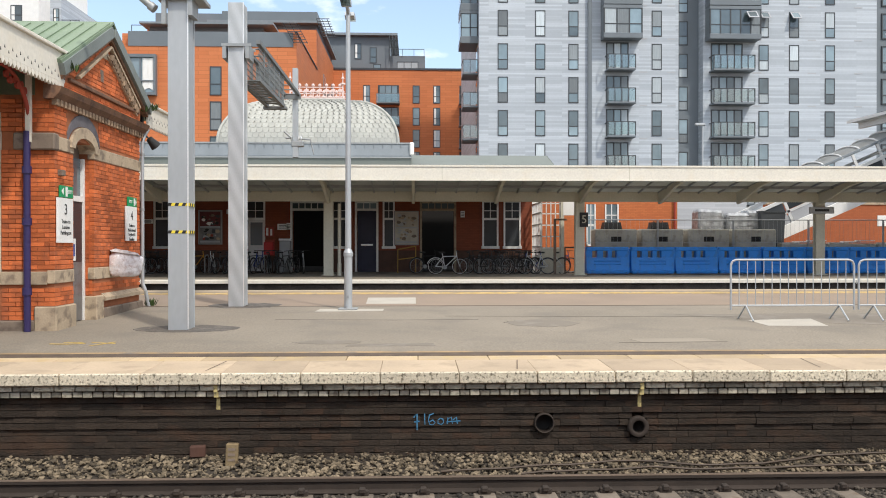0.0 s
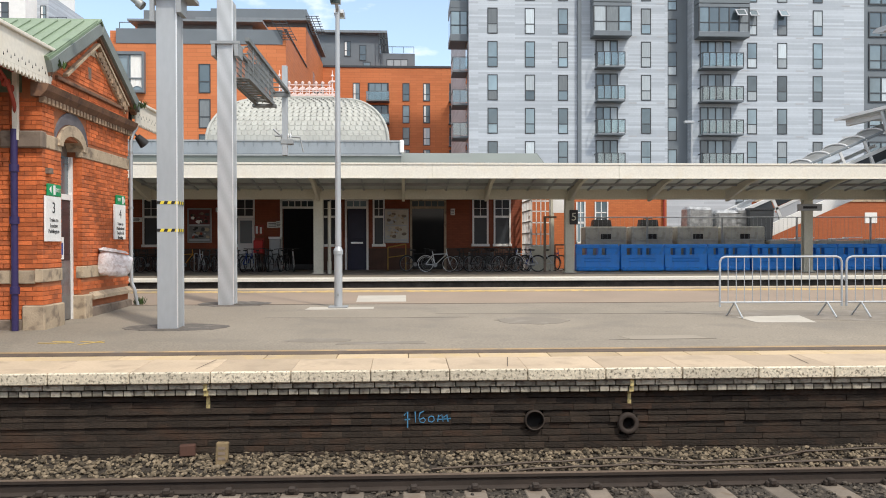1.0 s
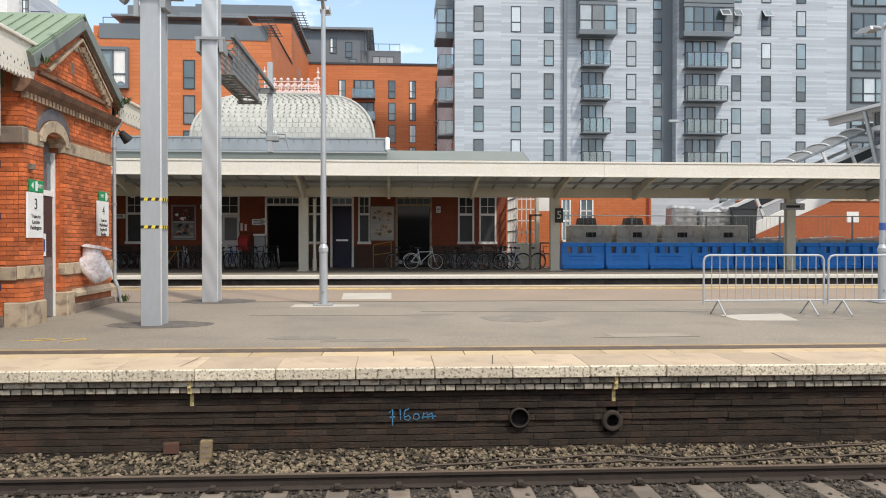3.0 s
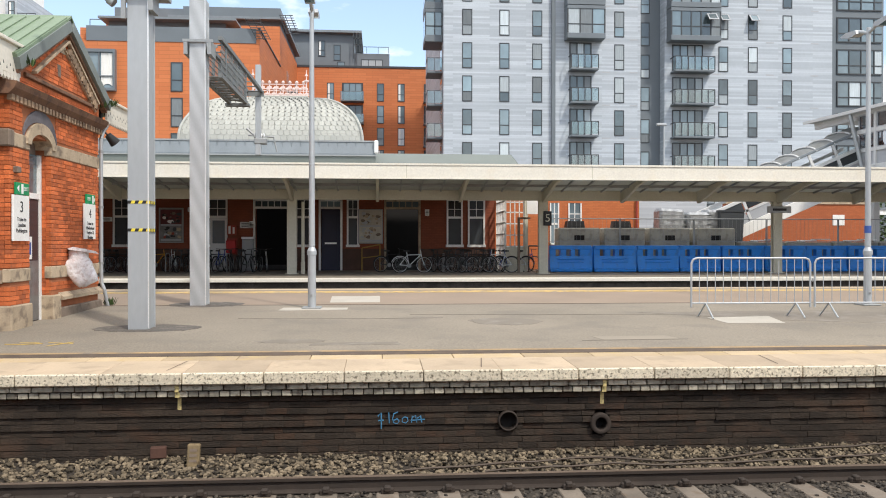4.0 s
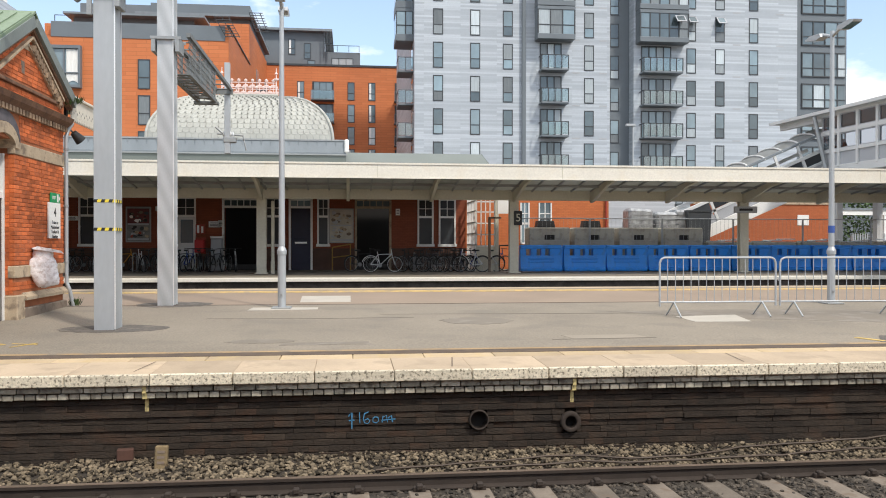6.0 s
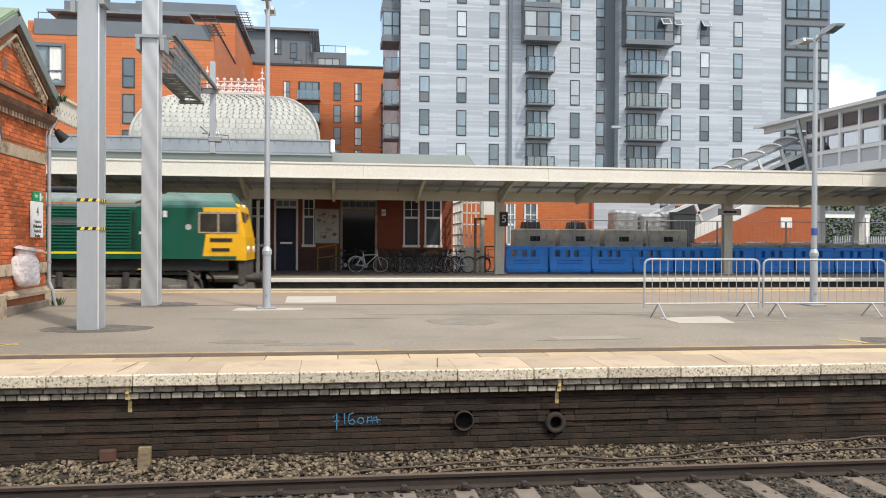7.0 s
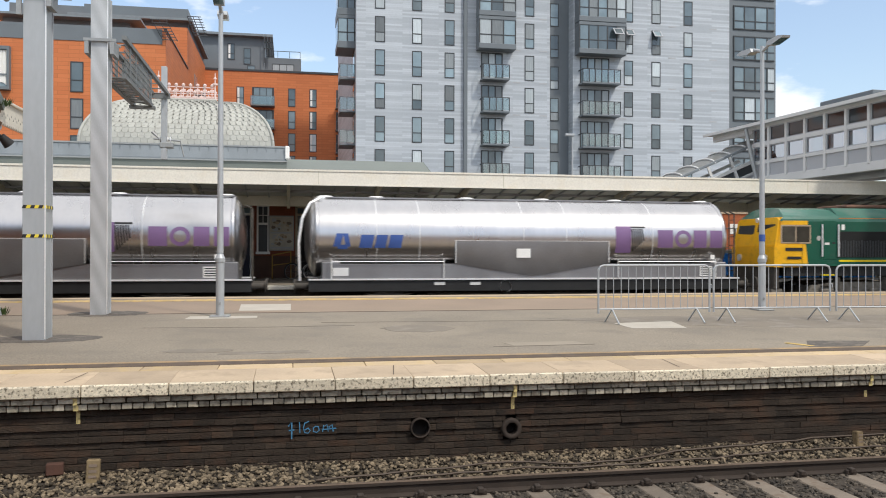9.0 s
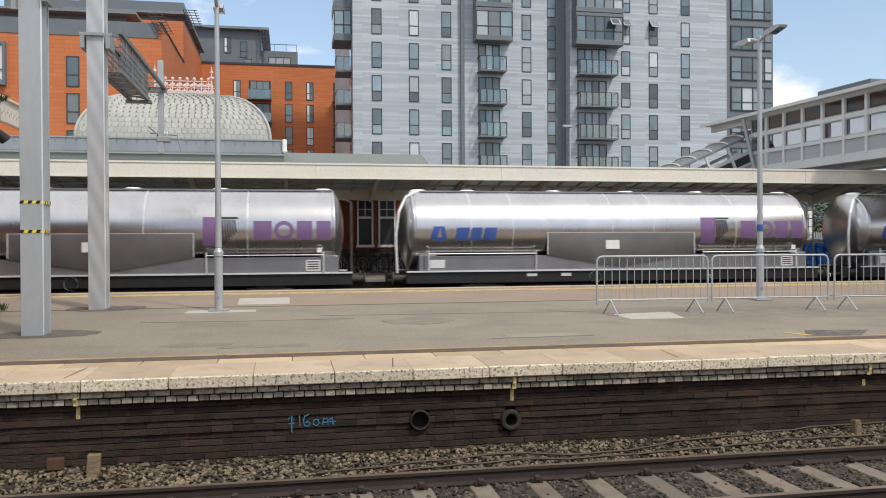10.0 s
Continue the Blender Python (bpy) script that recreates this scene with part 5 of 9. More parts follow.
part("gable_band", Shape().box(EX - 0.1, EX + 0.06, YS + 0.55, YN - 0.1, 4.33, 4.40, 0.01), M_WEATHERED, ib, "dark weathered string moulding")
part("gable_vent", Shape().box(EX - 0.05, EX + 0.02, YR - 0.36, YR - 0.2, 4.62, 4.86, 0.01), M_STONE_DARK, ib)
part("gable_trim", Shape().prism([(YR - 0.26, 5.10), (YR + 0.18, 5.10), (YR - 0.03, 5.26)], EX - 0.05, EX + 0.03), M_STONE, ib)


def course(u0, u1, row, pitch=0.2365):
    """Centres and lengths of one brick course between two ends, broken by half a brick."""
    out, u = [], u0 - (pitch / 2 if row % 2 else 0.0)
    while u < u1 - 0.03:
        lo, hi = max(u, u0), min(u + pitch - 0.010, u1)
        if hi - lo > 0.035:
            out.append(((lo + hi) / 2, round(hi - lo, 3)))
        u += pitch
    return out


def bricks(parent, spots, size, axis, material, name="brick", most=300, bevel=0.006):
    """Bricks laid at (place, length) on a face; most of the first ones as parts, the rest joined."""
    l, d, h = size
    meshes = {}
    rest = Shape()
    rng = random.Random(5)
    for k, (p, w) in enumerate(spots):
        w = w or l
        sx, sy, sz = (d, w, h) if axis == "y" else (w, d, h)
        jitter = rng.uniform(-0.004, 0.004)
        p = (p[0] + (jitter if axis == "y" else 0), p[1] + (jitter if axis == "x" else 0), p[2])
        if k < most:
            if w not in meshes:
                meshes[w] = Shape().box(-sx / 2, sx / 2, -sy / 2, sy / 2, -sz / 2, sz / 2, bevel).mesh(name, material)
            part(name, meshes[w], material, parent, at=pose(*p))
        else:
            rest.box(p[0] - sx / 2, p[0] + sx / 2, p[1] - sy / 2, p[1] + sy / 2, p[2] - sz / 2, p[2] + sz / 2)
    if rest.v:
        tagged(part(name + "_rest", rest, material, parent), kind="stuff")


spots = []
for row in range(66):
    z = 0.52 + 0.0765 * row
    if any(b0 - 0.03 < z < b1 + 0.03 for b0, b1 in ((0.84, 1.09), (3.08, 3.34), (3.9, 4.12), (4.33, 4.40))):
        continue
    if z > 4.4:
        half_w = (5.52 - z) / (5.52 - 4.42) * 2.12
        runs = [(YR - half_w, YR + half_w)] if half_w > 0.15 else []
    elif z > 3.05:
        runs = [(YS, 14.24), (15.66, YN)] if z < 3.84 else [(YS, YN)]
    else:
        runs = [(YS, 14.5)] + ([(15.42, YN)] if z > 0.6 else [])
    for u0, u1 in runs:
        spots += [((EX - 0.03, u, z), w) for u, w in course(u0, u1, row)]
spots.sort(key=lambda s: abs(s[0][2] - 1.9))
bricks(ib, spots, (0.2265, 0.09, 0.0665), "y", M_BRICK)
# south face: corner pier, pipe, arched recess
sp = []
for r in range(-3, 58):
    z = 0.52 + 0.0765 * r
    if any(b0 - 0.03 < z < b1 + 0.03 for b0, b1 in ((0.84, 1.09), (3.08, 3.34))) or z > 3.9:
        continue
    for x0_, x1_, back in ((EX - 0.5, EX - 0.077, 0.0), (EX - 0.84, EX - 0.5, 0.10), (EX - 3.4, EX - 2.0, 0.10)):
        sp += [((x, YS + 0.045 - back * 0.3, z), w) for x, w in course(x0_, x1_, r)]
for r in range(1, 34):   # door reveal
    sp += [((x, 15.455, 0.52 + 0.0765 * r), w) for x, w in course(EX - 0.145, EX - 0.08, r)]
bricks(ib, sp, (0.2265, 0.09, 0.0665), "x", M_BRICK, most=0)
part("pier_stone", Shape().box(EX - 0.62, EX + 0.055, YS - 0.10, YS + 0.1, 3.08, 3.36, 0.02), M_STONE_DARK, ib)
part("recess_panel", Shape().box(EX - 2.0, EX - 0.85, YS - 0.03, YS + 0.04, 1.0, 3.7), M_CREAM_DIM, ib, "pale boarded panel in the wall")
part("sill_band", Shape().box(EX - 3.5, EX - 0.1, YS - 0.05, YS + 0.05, 0.84, 1.06, 0.01), M_STONE, ib)
part("plinth", Shape().box(EX - 3.5, EX - 0.3, YS - 0.06, YS + 0.05, 0, 0.25, 0.02), M_STONE_DARK, ib)
dp = thing("downpipe", (EX - 0.37, YS - 0.14, deck(YS)), "dark blue cast-iron downpipe on the brick corner", "drainpipe")
part("pipe", Shape().tube((0, 0, 0), (0, 0, 3.3), 0.055), M_PURPLE_PAINT, dp)
for z in (0.6, 1.75, 2.6):
    part("collar", Shape().tube((0, 0, z), (0, 0, z + 0.12), 0.075), M_PURPLE_PAINT, dp)
gp = thing("downpipe", (EX + 0.05, YN + 0.07, deck(YN)), "pale grey plastic downpipe at the building's corner", "drainpipe")
part("pipe", Shape().pipe([(0.12, 0.05, 0), (0.06, 0, 0.35), (0, 0, 0.5), (0, 0, 3.6), (0.03, 0.05, 3.75), (0.1, 0.1, 3.9)], 0.04, 10), M_GALV, gp)
for z in (0.9, 2.1, 3.3):
    part("pipe_clip", Shape().tube((0, 0, z), (0, 0, z + 0.05), 0.05).box(-0.06, 0.0, -0.03, 0.03, z, z + 0.05), M_GALV_DARK, gp)

# verandah ends with toothed valances
def valance(y0, y1, z0, z1, x, name, teeth_h=0.12):
    v = thing(name, (x, 0, 0), "cream timber valance with a toothed lower edge", "valance")
    part("board", Shape().box(-0.02, 0.02, y0, y1, z0 + teeth_h, z1, 0.004), M_CREAM, v)
    part("cap_moulding", Shape().box(-0.04, 0.07, y0 - 0.02, y1 + 0.03, z1, z1 + 0.06, 0.01), M_CREAM, v)
    tooth = Shape().prism([(-0.055, 0.0), (0.055, 0.0), (0.055, -0.06), (0.0, -teeth_h), (-0.055, -0.06)], -0.018, 0.018).mesh("tooth", M_CREAM)
    n = int((y1 - y0) / 0.118)
    for k in range(n):
        part("tooth", tooth, M_CREAM, v, at=pose(0, y0 + 0.06 + 0.118 * k, z0 + teeth_h + 0.002))
    # dark wedges laid on the board stand for the shade of pierced holes
    hole = Shape().prism([(-0.018, 0.0), (0.018, 0.0), (0.0, 0.055)], 0.019, 0.022).mesh("pierced_hole", M_HOLLOW_SHADE)
    for k in range(n):
        part("pierced_hole", hole, M_HOLLOW_SHADE, v, at=pose(0, y0 + 0.12 + 0.118 * k, z0 + teeth_h + 0.06 + 0.06 * (k % 2)))
    return v


valance(9.9, 14.06, 4.13, 4.74, EX + 0.04, "verandah_valance")
valance(18.36, 20.3, 4.12, 4.62, EX + 0.04, "verandah_valance")
vr = thing("verandah_roof", (0, 0, 0), "shallow verandah roof beside the brick building", "roof")
part("sheet", Shape().prism([(9.9, 4.68), (13.9, 4.70), (13.9, 4.76), (9.9, 4.74)], -30, EX), M_GREEN_ROOF, vr)
part("north_sheet", Shape().box(-30, EX, 18.3, 20.3, 4.56, 4.62), M_GREEN_ROOF, vr)
# soffit painted near-black for the shade under the verandah
part("soffit", Shape().box(-30, EX - 0.05, 9.9, 13.7, 4.55, 4.6), M_HOLLOW_SHADE, vr)
part("beam", Shape().box(-30, EX - 0.06, 10.0, 10.15, 4.25, 4.55), M_RED_PAINT, vr)
sb_ = thing("spandrel_bracket", (EX - 0.35, 13.65, 0), "red cast-iron scrolled bracket under the verandah", "bracket")
arc = [(0, -0.95 + 0.95 * (1 - math.cos(a)), 3.45 + 0.85 * math.sin(a)) for a in [k * math.pi / 20 for k in range(11)]]
part("arc", Shape().pipe([(0, -y - 0.95, z) for _, y, z in arc], 0.035, 8), M_RED_PAINT, sb_)
part("upright", Shape().box(-0.04, 0.04, -0.06, 0.02, 3.2, 4.4), M_CREAM, sb_, "cream post")
part("top_bar", Shape().box(-0.035, 0.035, -1.0, 0.0, 4.3, 4.38), M_RED_PAINT, sb_)
for k in range(6):
    a = 0.25 + 0.2 * k
    part("scroll", Shape().tube((-0.02, -0.16 - 0.12 * k, 4.02 + 0.05 * (k % 2) + 0.02 * k), (0.02, -0.16 - 0.12 * k, 4.02 + 0.05 * (k % 2) + 0.02 * k), 0.06, n=10), M_RED_PAINT, sb_)
nb = thing("spandrel_bracket", (EX - 0.05, 18.25, 0), "white scrolled bracket under the north verandah", "bracket")
part("upright", Shape().box(-0.03, 0.03, 0, 0.08, 3.9, 4.6), M_BLACK, nb)
part("scroll", Shape().pipe([(0, 0.1, 3.95), (0, 0.35, 4.05), (0, 0.45, 4.3), (0, 0.3, 4.4)], 0.03), M_BLACK, nb)
fl = thing("floodlight", (EX + 0.15, 18.15, 3.85), "small black floodlight under the eaves", "lamp")
part("body", Shape().tube((0, 0, 0), (0.12, 0.12, -0.16), 0.07, 0.12), M_BLACK, fl)
part("arm", Shape().tube((-0.12, -0.05, 0.12), (0, 0, 0), 0.02), M_BLACK, fl)
wd = thing("weeds", (EX + 0.1, YN + 0.15, deck(YN)), "small green weeds at the foot of the wall", "plant", kind="stuff")
for cx, cy, cz, n in ((0.08, 0.05, 0, 40), (0.05, 0.25, 4.5 - deck(YN), 60), (-0.05, 0.0, 4.42 - deck(YN), 40), (0.12, -4.0, 4.3, 16)):
    s = Shape()
    for _ in range(n):
        a, r, l = random.uniform(0, 6.28), random.uniform(0, 0.12), random.uniform(0.06, 0.2)
        p = Vector((cx + r * math.cos(a), cy + r * math.sin(a), cz))
        t = p + Vector((0.5 * l * math.cos(a), 0.5 * l * math.sin(a), l))
        w = Vector((-math.sin(a), math.cos(a), 0)) * 0.018
        s.add([p, p.lerp(t, 0.5) + w, t, p.lerp(t, 0.5) - w], [(0, 1, 2, 3)])
    part("leaves", s, M_LEAF, wd)


# platform signs on the wall
def wall_sign(y, z, w, h, number, lines, name="platform_sign"):
    s = thing(name, (EX + 0.05, y, z), "white platform sign with black number %s and lines of writing" % number, "sign", "platform number signs")
    part("board", Shape().box(-0.02, 0.015, -w / 2, w / 2, -h / 2, h / 2, 0.004), M_WHITE, s)
    writing(number, 0.26, M_TEXT, s, pose(0.018, 0, h / 2 - 0.2) @ FACING_E, "number")
    for k, text in enumerate(lines):
        writing(text, 0.095, M_TEXT, s, pose(0.018, 0, h / 2 - 0.40 - 0.095 * k) @ FACING_E, "text_line")
    return s


wall_sign(14.07, 1.92, 0.60, 0.76, "3", ["Trains to", "London", "Paddington"])
wall_sign(17.3, 1.95, 0.64, 0.72, "4", ["Trains to", "Maidenhead", "Twyford &", "Reading"])
for y, z, arrow in ((14.12, 2.41, -1), (17.36, 2.41, 1)):
    e = thing("exit_sign", (EX + 0.05, y, z), "green exit sign with white symbols", "sign", "exit signs")
    part("board", Shape().box(-0.02, 0.015, -0.25, 0.25, -0.1, 0.1, 0.004), M_SIGN_GREEN, e)
    writing("EXIT", 0.092, M_WHITE, e, pose(0.018, 0.125 if arrow < 0 else -0.115, 0) @ FACING_E, "text_line")
    part("pictogram", Shape().box(0.015, 0.019, -0.06, 0.02, -0.08, 0.08) if arrow < 0 else Shape().box(0.015, 0.019, 0.06, 0.14, -0.08, 0.08), M_WHITE, e)
    part("arrow", Shape().prism([(-0.22, 0), (-0.14, 0.06), (-0.14, -0.06)] if arrow < 0 else [(0.23, 0), (0.17, 0.05), (0.17, -0.05)], 0.015, 0.019), M_WHITE, e)
pj = thing("junction_box", (EX + 0.03, 13.95, 2.72), "small brown box on the brick wall", "box")
part("case", Shape().box(-0.03, 0.06, -0.07, 0.07, -0.05, 0.05, 0.01), M_STONE_DARK, pj)
# wrapped wall telephone
wr = thing("wrapped_wall_unit", pose(EX + 0.01, 16.22, 1.38, 0, 0, 19.6), "wall-mounted unit wrapped in loose white plastic sheeting", "wall unit")
part("hood", Shape().prism([(0.0, 0.02), (0.1, 0.055), (0.5, -0.03), (0.56, -0.09), (0.5, -0.075), (0.02, 0.0)], -0.16, 0.2, "y"), M_PLASTIC_BAG, wr, "slanting pale hood")
part("wall_bracket", Shape().box(-0.02, 0.12, 0.05, 0.3, -0.30, 0.0, 0.02), M_GALV_DARK, wr)


def crumpled(lx, lz, ly, seed, square=0.55):
    """A loose plastic bag: a squarish pillow with creases."""
    s_ = Shape()
    nu, nv = 40, 20
    for j in range(nv + 1):
        v = -math.pi / 2 + math.pi * j / nv
        for i in range(nu):
            u = 2 * math.pi * i / nu
            cu, su, cv, sv = math.cos(u), math.sin(u), math.cos(v), math.sin(v)
            f_ = lambda q: math.copysign(abs(q) ** square, q)
            p = Vector((lx * f_(cu) * abs(cv) ** square, ly * su * abs(cv) ** 0.8, lz * f_(sv)))
            k = 1 + 0.10 * noise.noise((p.x * 5, p.y * 5 + seed, p.z * 5)) + 0.14 * abs(noise.noise((p.x * 13 + p.z * 9, p.y * 11, seed)))
            s_.v.append(tuple(p * k))
    s_.f = [(j * nu + i, j * nu + (i + 1) % nu, (j + 1) * nu + (i + 1) % nu, (j + 1) * nu + i) for j in range(nv) for i in range(nu)]
    s_.s = [True] * len(s_.f)
    return s_


up_bag = crumpled(0.17, 0.22, 0.12, 1.0, 0.4)
up_bag.v = [(p[0] + 0.20, p[1] + 0.02, p[2] - 0.20) for p in up_bag.v]
part("upper_wrap", up_bag, M_PLASTIC_BAG, wr, "crumpled translucent plastic")
bag = crumpled(0.31, 0.23, 0.11, 4.0, 0.5)
bag.v = [(p[0] + 0.25, p[1] - 0.03, p[2] * (1.0 - 0.35 * p[0]) - 0.08) for p in bag.v]
FLAP = part("plastic_wrap", bag, M_PLASTIC_BAG, wr, "crumpled translucent plastic blown about by the wind", at=pose(0.04, 0, -0.16))

# ---- steel masts ----
def mast(x, y, top, name_label, steel=None):
    steel = steel or M_GALV
    t = thing("steel_mast", (x, y, deck(y)), name_label, "mast", "overhead line masts")
    part("front_flange", Shape().box(-0.17, 0.17, 0, 0.03, 0, top, 0.004), steel, t)
    part("back_flange", Shape().box(-0.17, 0.17, 0.37, 0.40, 0, top, 0.004), steel, t)
    part("side_plate", Shape().box(0.10, 0.155, 0.03, 0.37, 0, top), steel, t)
    part("side_plate", Shape().box(-0.155, -0.10, 0.03, 0.37, 0, top), steel, t)
    # added bright strip paints the highlight on the flange edge
    part("edge_strip", Shape().box(0.155, 0.172, -0.012, 0.01, 0.02, top), M_STEEL_BRIGHT, t)
    return t


ma = mast(-3.95, 13.75, 5.55, "tall pale galvanised steel mast banded with hazard tape")
part("head_plate", Shape().box(-0.34, 0.42, -0.12, 0.5, 5.52, 5.58).box(-0.3, 0.36, -0.1, 0.45, 5.58, 6.2, 0.02), M_GALV_DARK, ma)
part("head_bracket", Shape().box(-0.25, -0.18, -0.08, -0.02, 5.1, 5.52), M_GALV_DARK, ma)
part("head_bracket", Shape().box(0.18, 0.26, -0.08, 0.3, 5.25, 5.52), M_GALV_DARK, ma)
for z in (2.08, 1.62):
    for k in range(6):
        zz = z
        part("hazard_tape", Shape().prism([(-0.18 + 0.06 * k, zz), (-0.12 + 0.06 * k, zz), (-0.10 + 0.06 * k, zz + 0.05), (-0.16 + 0.06 * k, zz + 0.05)] if k < 5 else [(0.12, zz), (0.18, zz), (0.18, zz + 0.05), (0.14, zz + 0.05)], -0.006, -0.001, "y"), M_TAPE_YELLOW if k % 2 else M_BLACK, ma)
    for k in range(6):
        part("hazard_tape", Shape().box(0.173, 0.177, 0.0 + 0.066 * k, 0.066 * (k + 1), z, z + 0.05), M_BLACK if k % 2 else M_TAPE_YELLOW, ma)
part("cantilever_pipe", Shape().tube((-1.45, 0.1, 6.28), (-0.47, 0.1, 5.44), 0.06).tube((-0.49, 0.1, 5.455), (-0.41, 0.1, 5.39), 0.075), M_GALV_DARK, ma, "grey steel cantilever pipe")
part("cantilever_arm", Shape().tube((-1.45, 0.1, 6.28), (0.0, 0.1, 6.1), 0.05), M_GALV_DARK, ma)
# slanting reflections on this mast are in its colour
mb_ = mast(-3.90, 17.93, 6.65, "tall pale galvanised steel mast with reflections painted as streaks", M_GALV_REFLECTION)
part("clamp", Shape().box(-0.3, 0.34, -0.07, -0.03, 5.68, 5.74).box(-0.3, 0.34, 0.42, 0.46, 5.68, 5.74).box(-0.28, -0.2, -0.065, 0.455, 5.42, 5.72).box(0.22, 0.3, -0.065, 0.455, 5.42, 5.72), M_GALV_DARK, mb_, "dark steel clamp plates")
# lattice boom running back over the relief lines
M_BOOM = mat("weathered_boom_steel", (0.20, 0.21, 0.21), 0.55, metal=0.4, var=0.15, scale=2, bump=0.05)
bo = thing("lattice_boom", (-3.92, 18.35, 0), "grey steel lattice boom carrying the overhead line", "boom")
L_, W_, Z0_, Z1_ = 6.3, 0.42, 5.22, 6.05
for x in (0.0, W_):
    for z in (Z0_, Z1_):
        part("chord", Shape().box(x - 0.045, x + 0.045, 0, L_ if z > 5.5 else 3.5, z - 0.045, z + 0.045), M_BOOM, bo)
NB = 9
for k in range(NB):
    a, b = L_ * k / NB, L_ * (k + 1) / NB
    for x in (0.0, W_):
        z0, z1 = (Z0_, Z1_) if k % 2 else (Z1_, Z0_)
        if k < 5:
            part("lacing", Shape().tube((x, b, Z0_), (x, b, Z1_), 0.022, n=6), M_BOOM, bo)
            grid_ = Shape()
            for q in range(1, 5):
                grid_.box(x - 0.008, x + 0.008, a + (b - a) * q / 5 - 0.008, a + (b - a) * q / 5 + 0.008, Z0_, Z1_)
            for q in range(1, 6):
                grid_.box(x - 0.008, x + 0.008, a, b, Z0_ + (Z1_ - Z0_) * q / 6 - 0.008, Z0_ + (Z1_ - Z0_) * q / 6 + 0.008)
            part("side_mesh", grid_, M_BOOM, bo)
    if k < 5:
        part("lacing", Shape().tube((0, a, Z0_), (W_, b, Z0_), 0.02, n=6), M_BOOM, bo)
    part("lacing", Shape().tube((0, b, Z1_), (W_, b, Z1_), 0.02, n=6), M_BOOM, bo)
for k in range(10):
    part("grating", Shape().box(0.03, W_ - 0.03, 0.1 + 0.32 * k, 0.26 + 0.32 * k, Z0_ - 0.02, Z0_ + 0.0), M_BOOM, bo)
part("end_plate", Shape().box(-0.1, W_ + 0.1, 3.4, 3.6, Z0_ - 0.1, Z0_ - 0.03), M_BOOM, bo)
part("drop_tube", Shape().box(0.24, 0.40, L_ + 0.05, L_ + 0.2, 4.15, 6.85, 0.01), M_GALV, bo, "pale square drop tube")
part("drop_clamp", Shape().box(-0.08, 0.5, L_ + 0.0, L_ + 0.05, 5.9, 6.06), M_BOOM, bo)
ra = thing("registration_arm", (-3.6, 24.8, 4.6), "steel arm with pale insulators hung under the boom", "arm")
part("arm", Shape().tube((-0.35, 0, 0.35), (0.1, 0, -0.05), 0.03).tube((-0.3, 0, 0.15), (0.45, 0, 0.1), 0.025).tube((0.45, 0, 0.1), (0.55, 0, -0.35), 0.02), M_GALV_DARK, ra)
for k in range(5):
    part("insulator_disc", Shape().tube((-0.12 + 0.07 * k, 0, 0.13), (-0.09 + 0.07 * k, 0, 0.13), 0.10, 0.05, 12), M_STEEL_BRIGHT, ra)
part("clamp", Shape().box(-0.12, 0.25, -0.12, 0.12, -0.12, 0.05, 0.02), M_GALV_DARK, ra)

# ---- lamps, barriers, patches ----
def street_lamp(x, y, top, band):
    t = thing("platform_lamp", (x, y, deck(y)), "grey steel platform lamp post with two flat lanterns", "lamp post", "platform lamps")
    part("base_plate", Shape().box(-0.2, 0.2, -0.2, 0.2, 0, 0.03, 0.005), M_GALV_DARK, t)
    part("door_section", Shape().tube((0, 0, 0.03), (0, 0, 1.12), 0.085, n=16).tube((0, 0, 1.12), (0, 0, 1.2), 0.10, n=16).tube((0, 0, 1.2), (0, 0, 1.3), 0.10, 0.055, 16), M_GALV, t)
    part("pole", Shape().tube((0, 0, 1.3), (0, 0, top), 0.066, 0.045, 16), M_GALV, t)
    part("door_lock", Shape().box(-0.02, 0.02, -0.1, -0.08, 0.25, 0.3), M_GALV_DARK, t)
    for s in (-1, 1):
        part("arm", Shape().tube((0, 0, top - 0.12), (0, 0.35 * s, top + 0.0), 0.035), M_GALV, t)
        ln = part("lantern", Shape().prism([(0.3 * s, top - 0.06), (0.5 * s, top - 0.09), (0.92 * s, top - 0.02), (0.94 * s, top + 0.02), (0.75 * s, top + 0.06), (0.35 * s, top + 0.03)], -0.1, 0.1), M_GALV, t, "flat grey lantern")
        part("diffuser", Shape().prism([(0.52 * s, top - 0.095), (0.88 * s, top - 0.035), (0.88 * s, top - 0.028), (0.52 * s, top - 0.088)], -0.1, 0.1), M_GLASS, ln)
    if band:
        part("band", Shape().tube((0, 0, 1.6), (0, 0, 1.76), 0.072, n=16), M_BLUE_LOGO, t, "blue label band")
    return t


street_lamp(-1.40, 17.24, 6.35, False)
street_lamp(10.82, 17.25, 6.15, True)


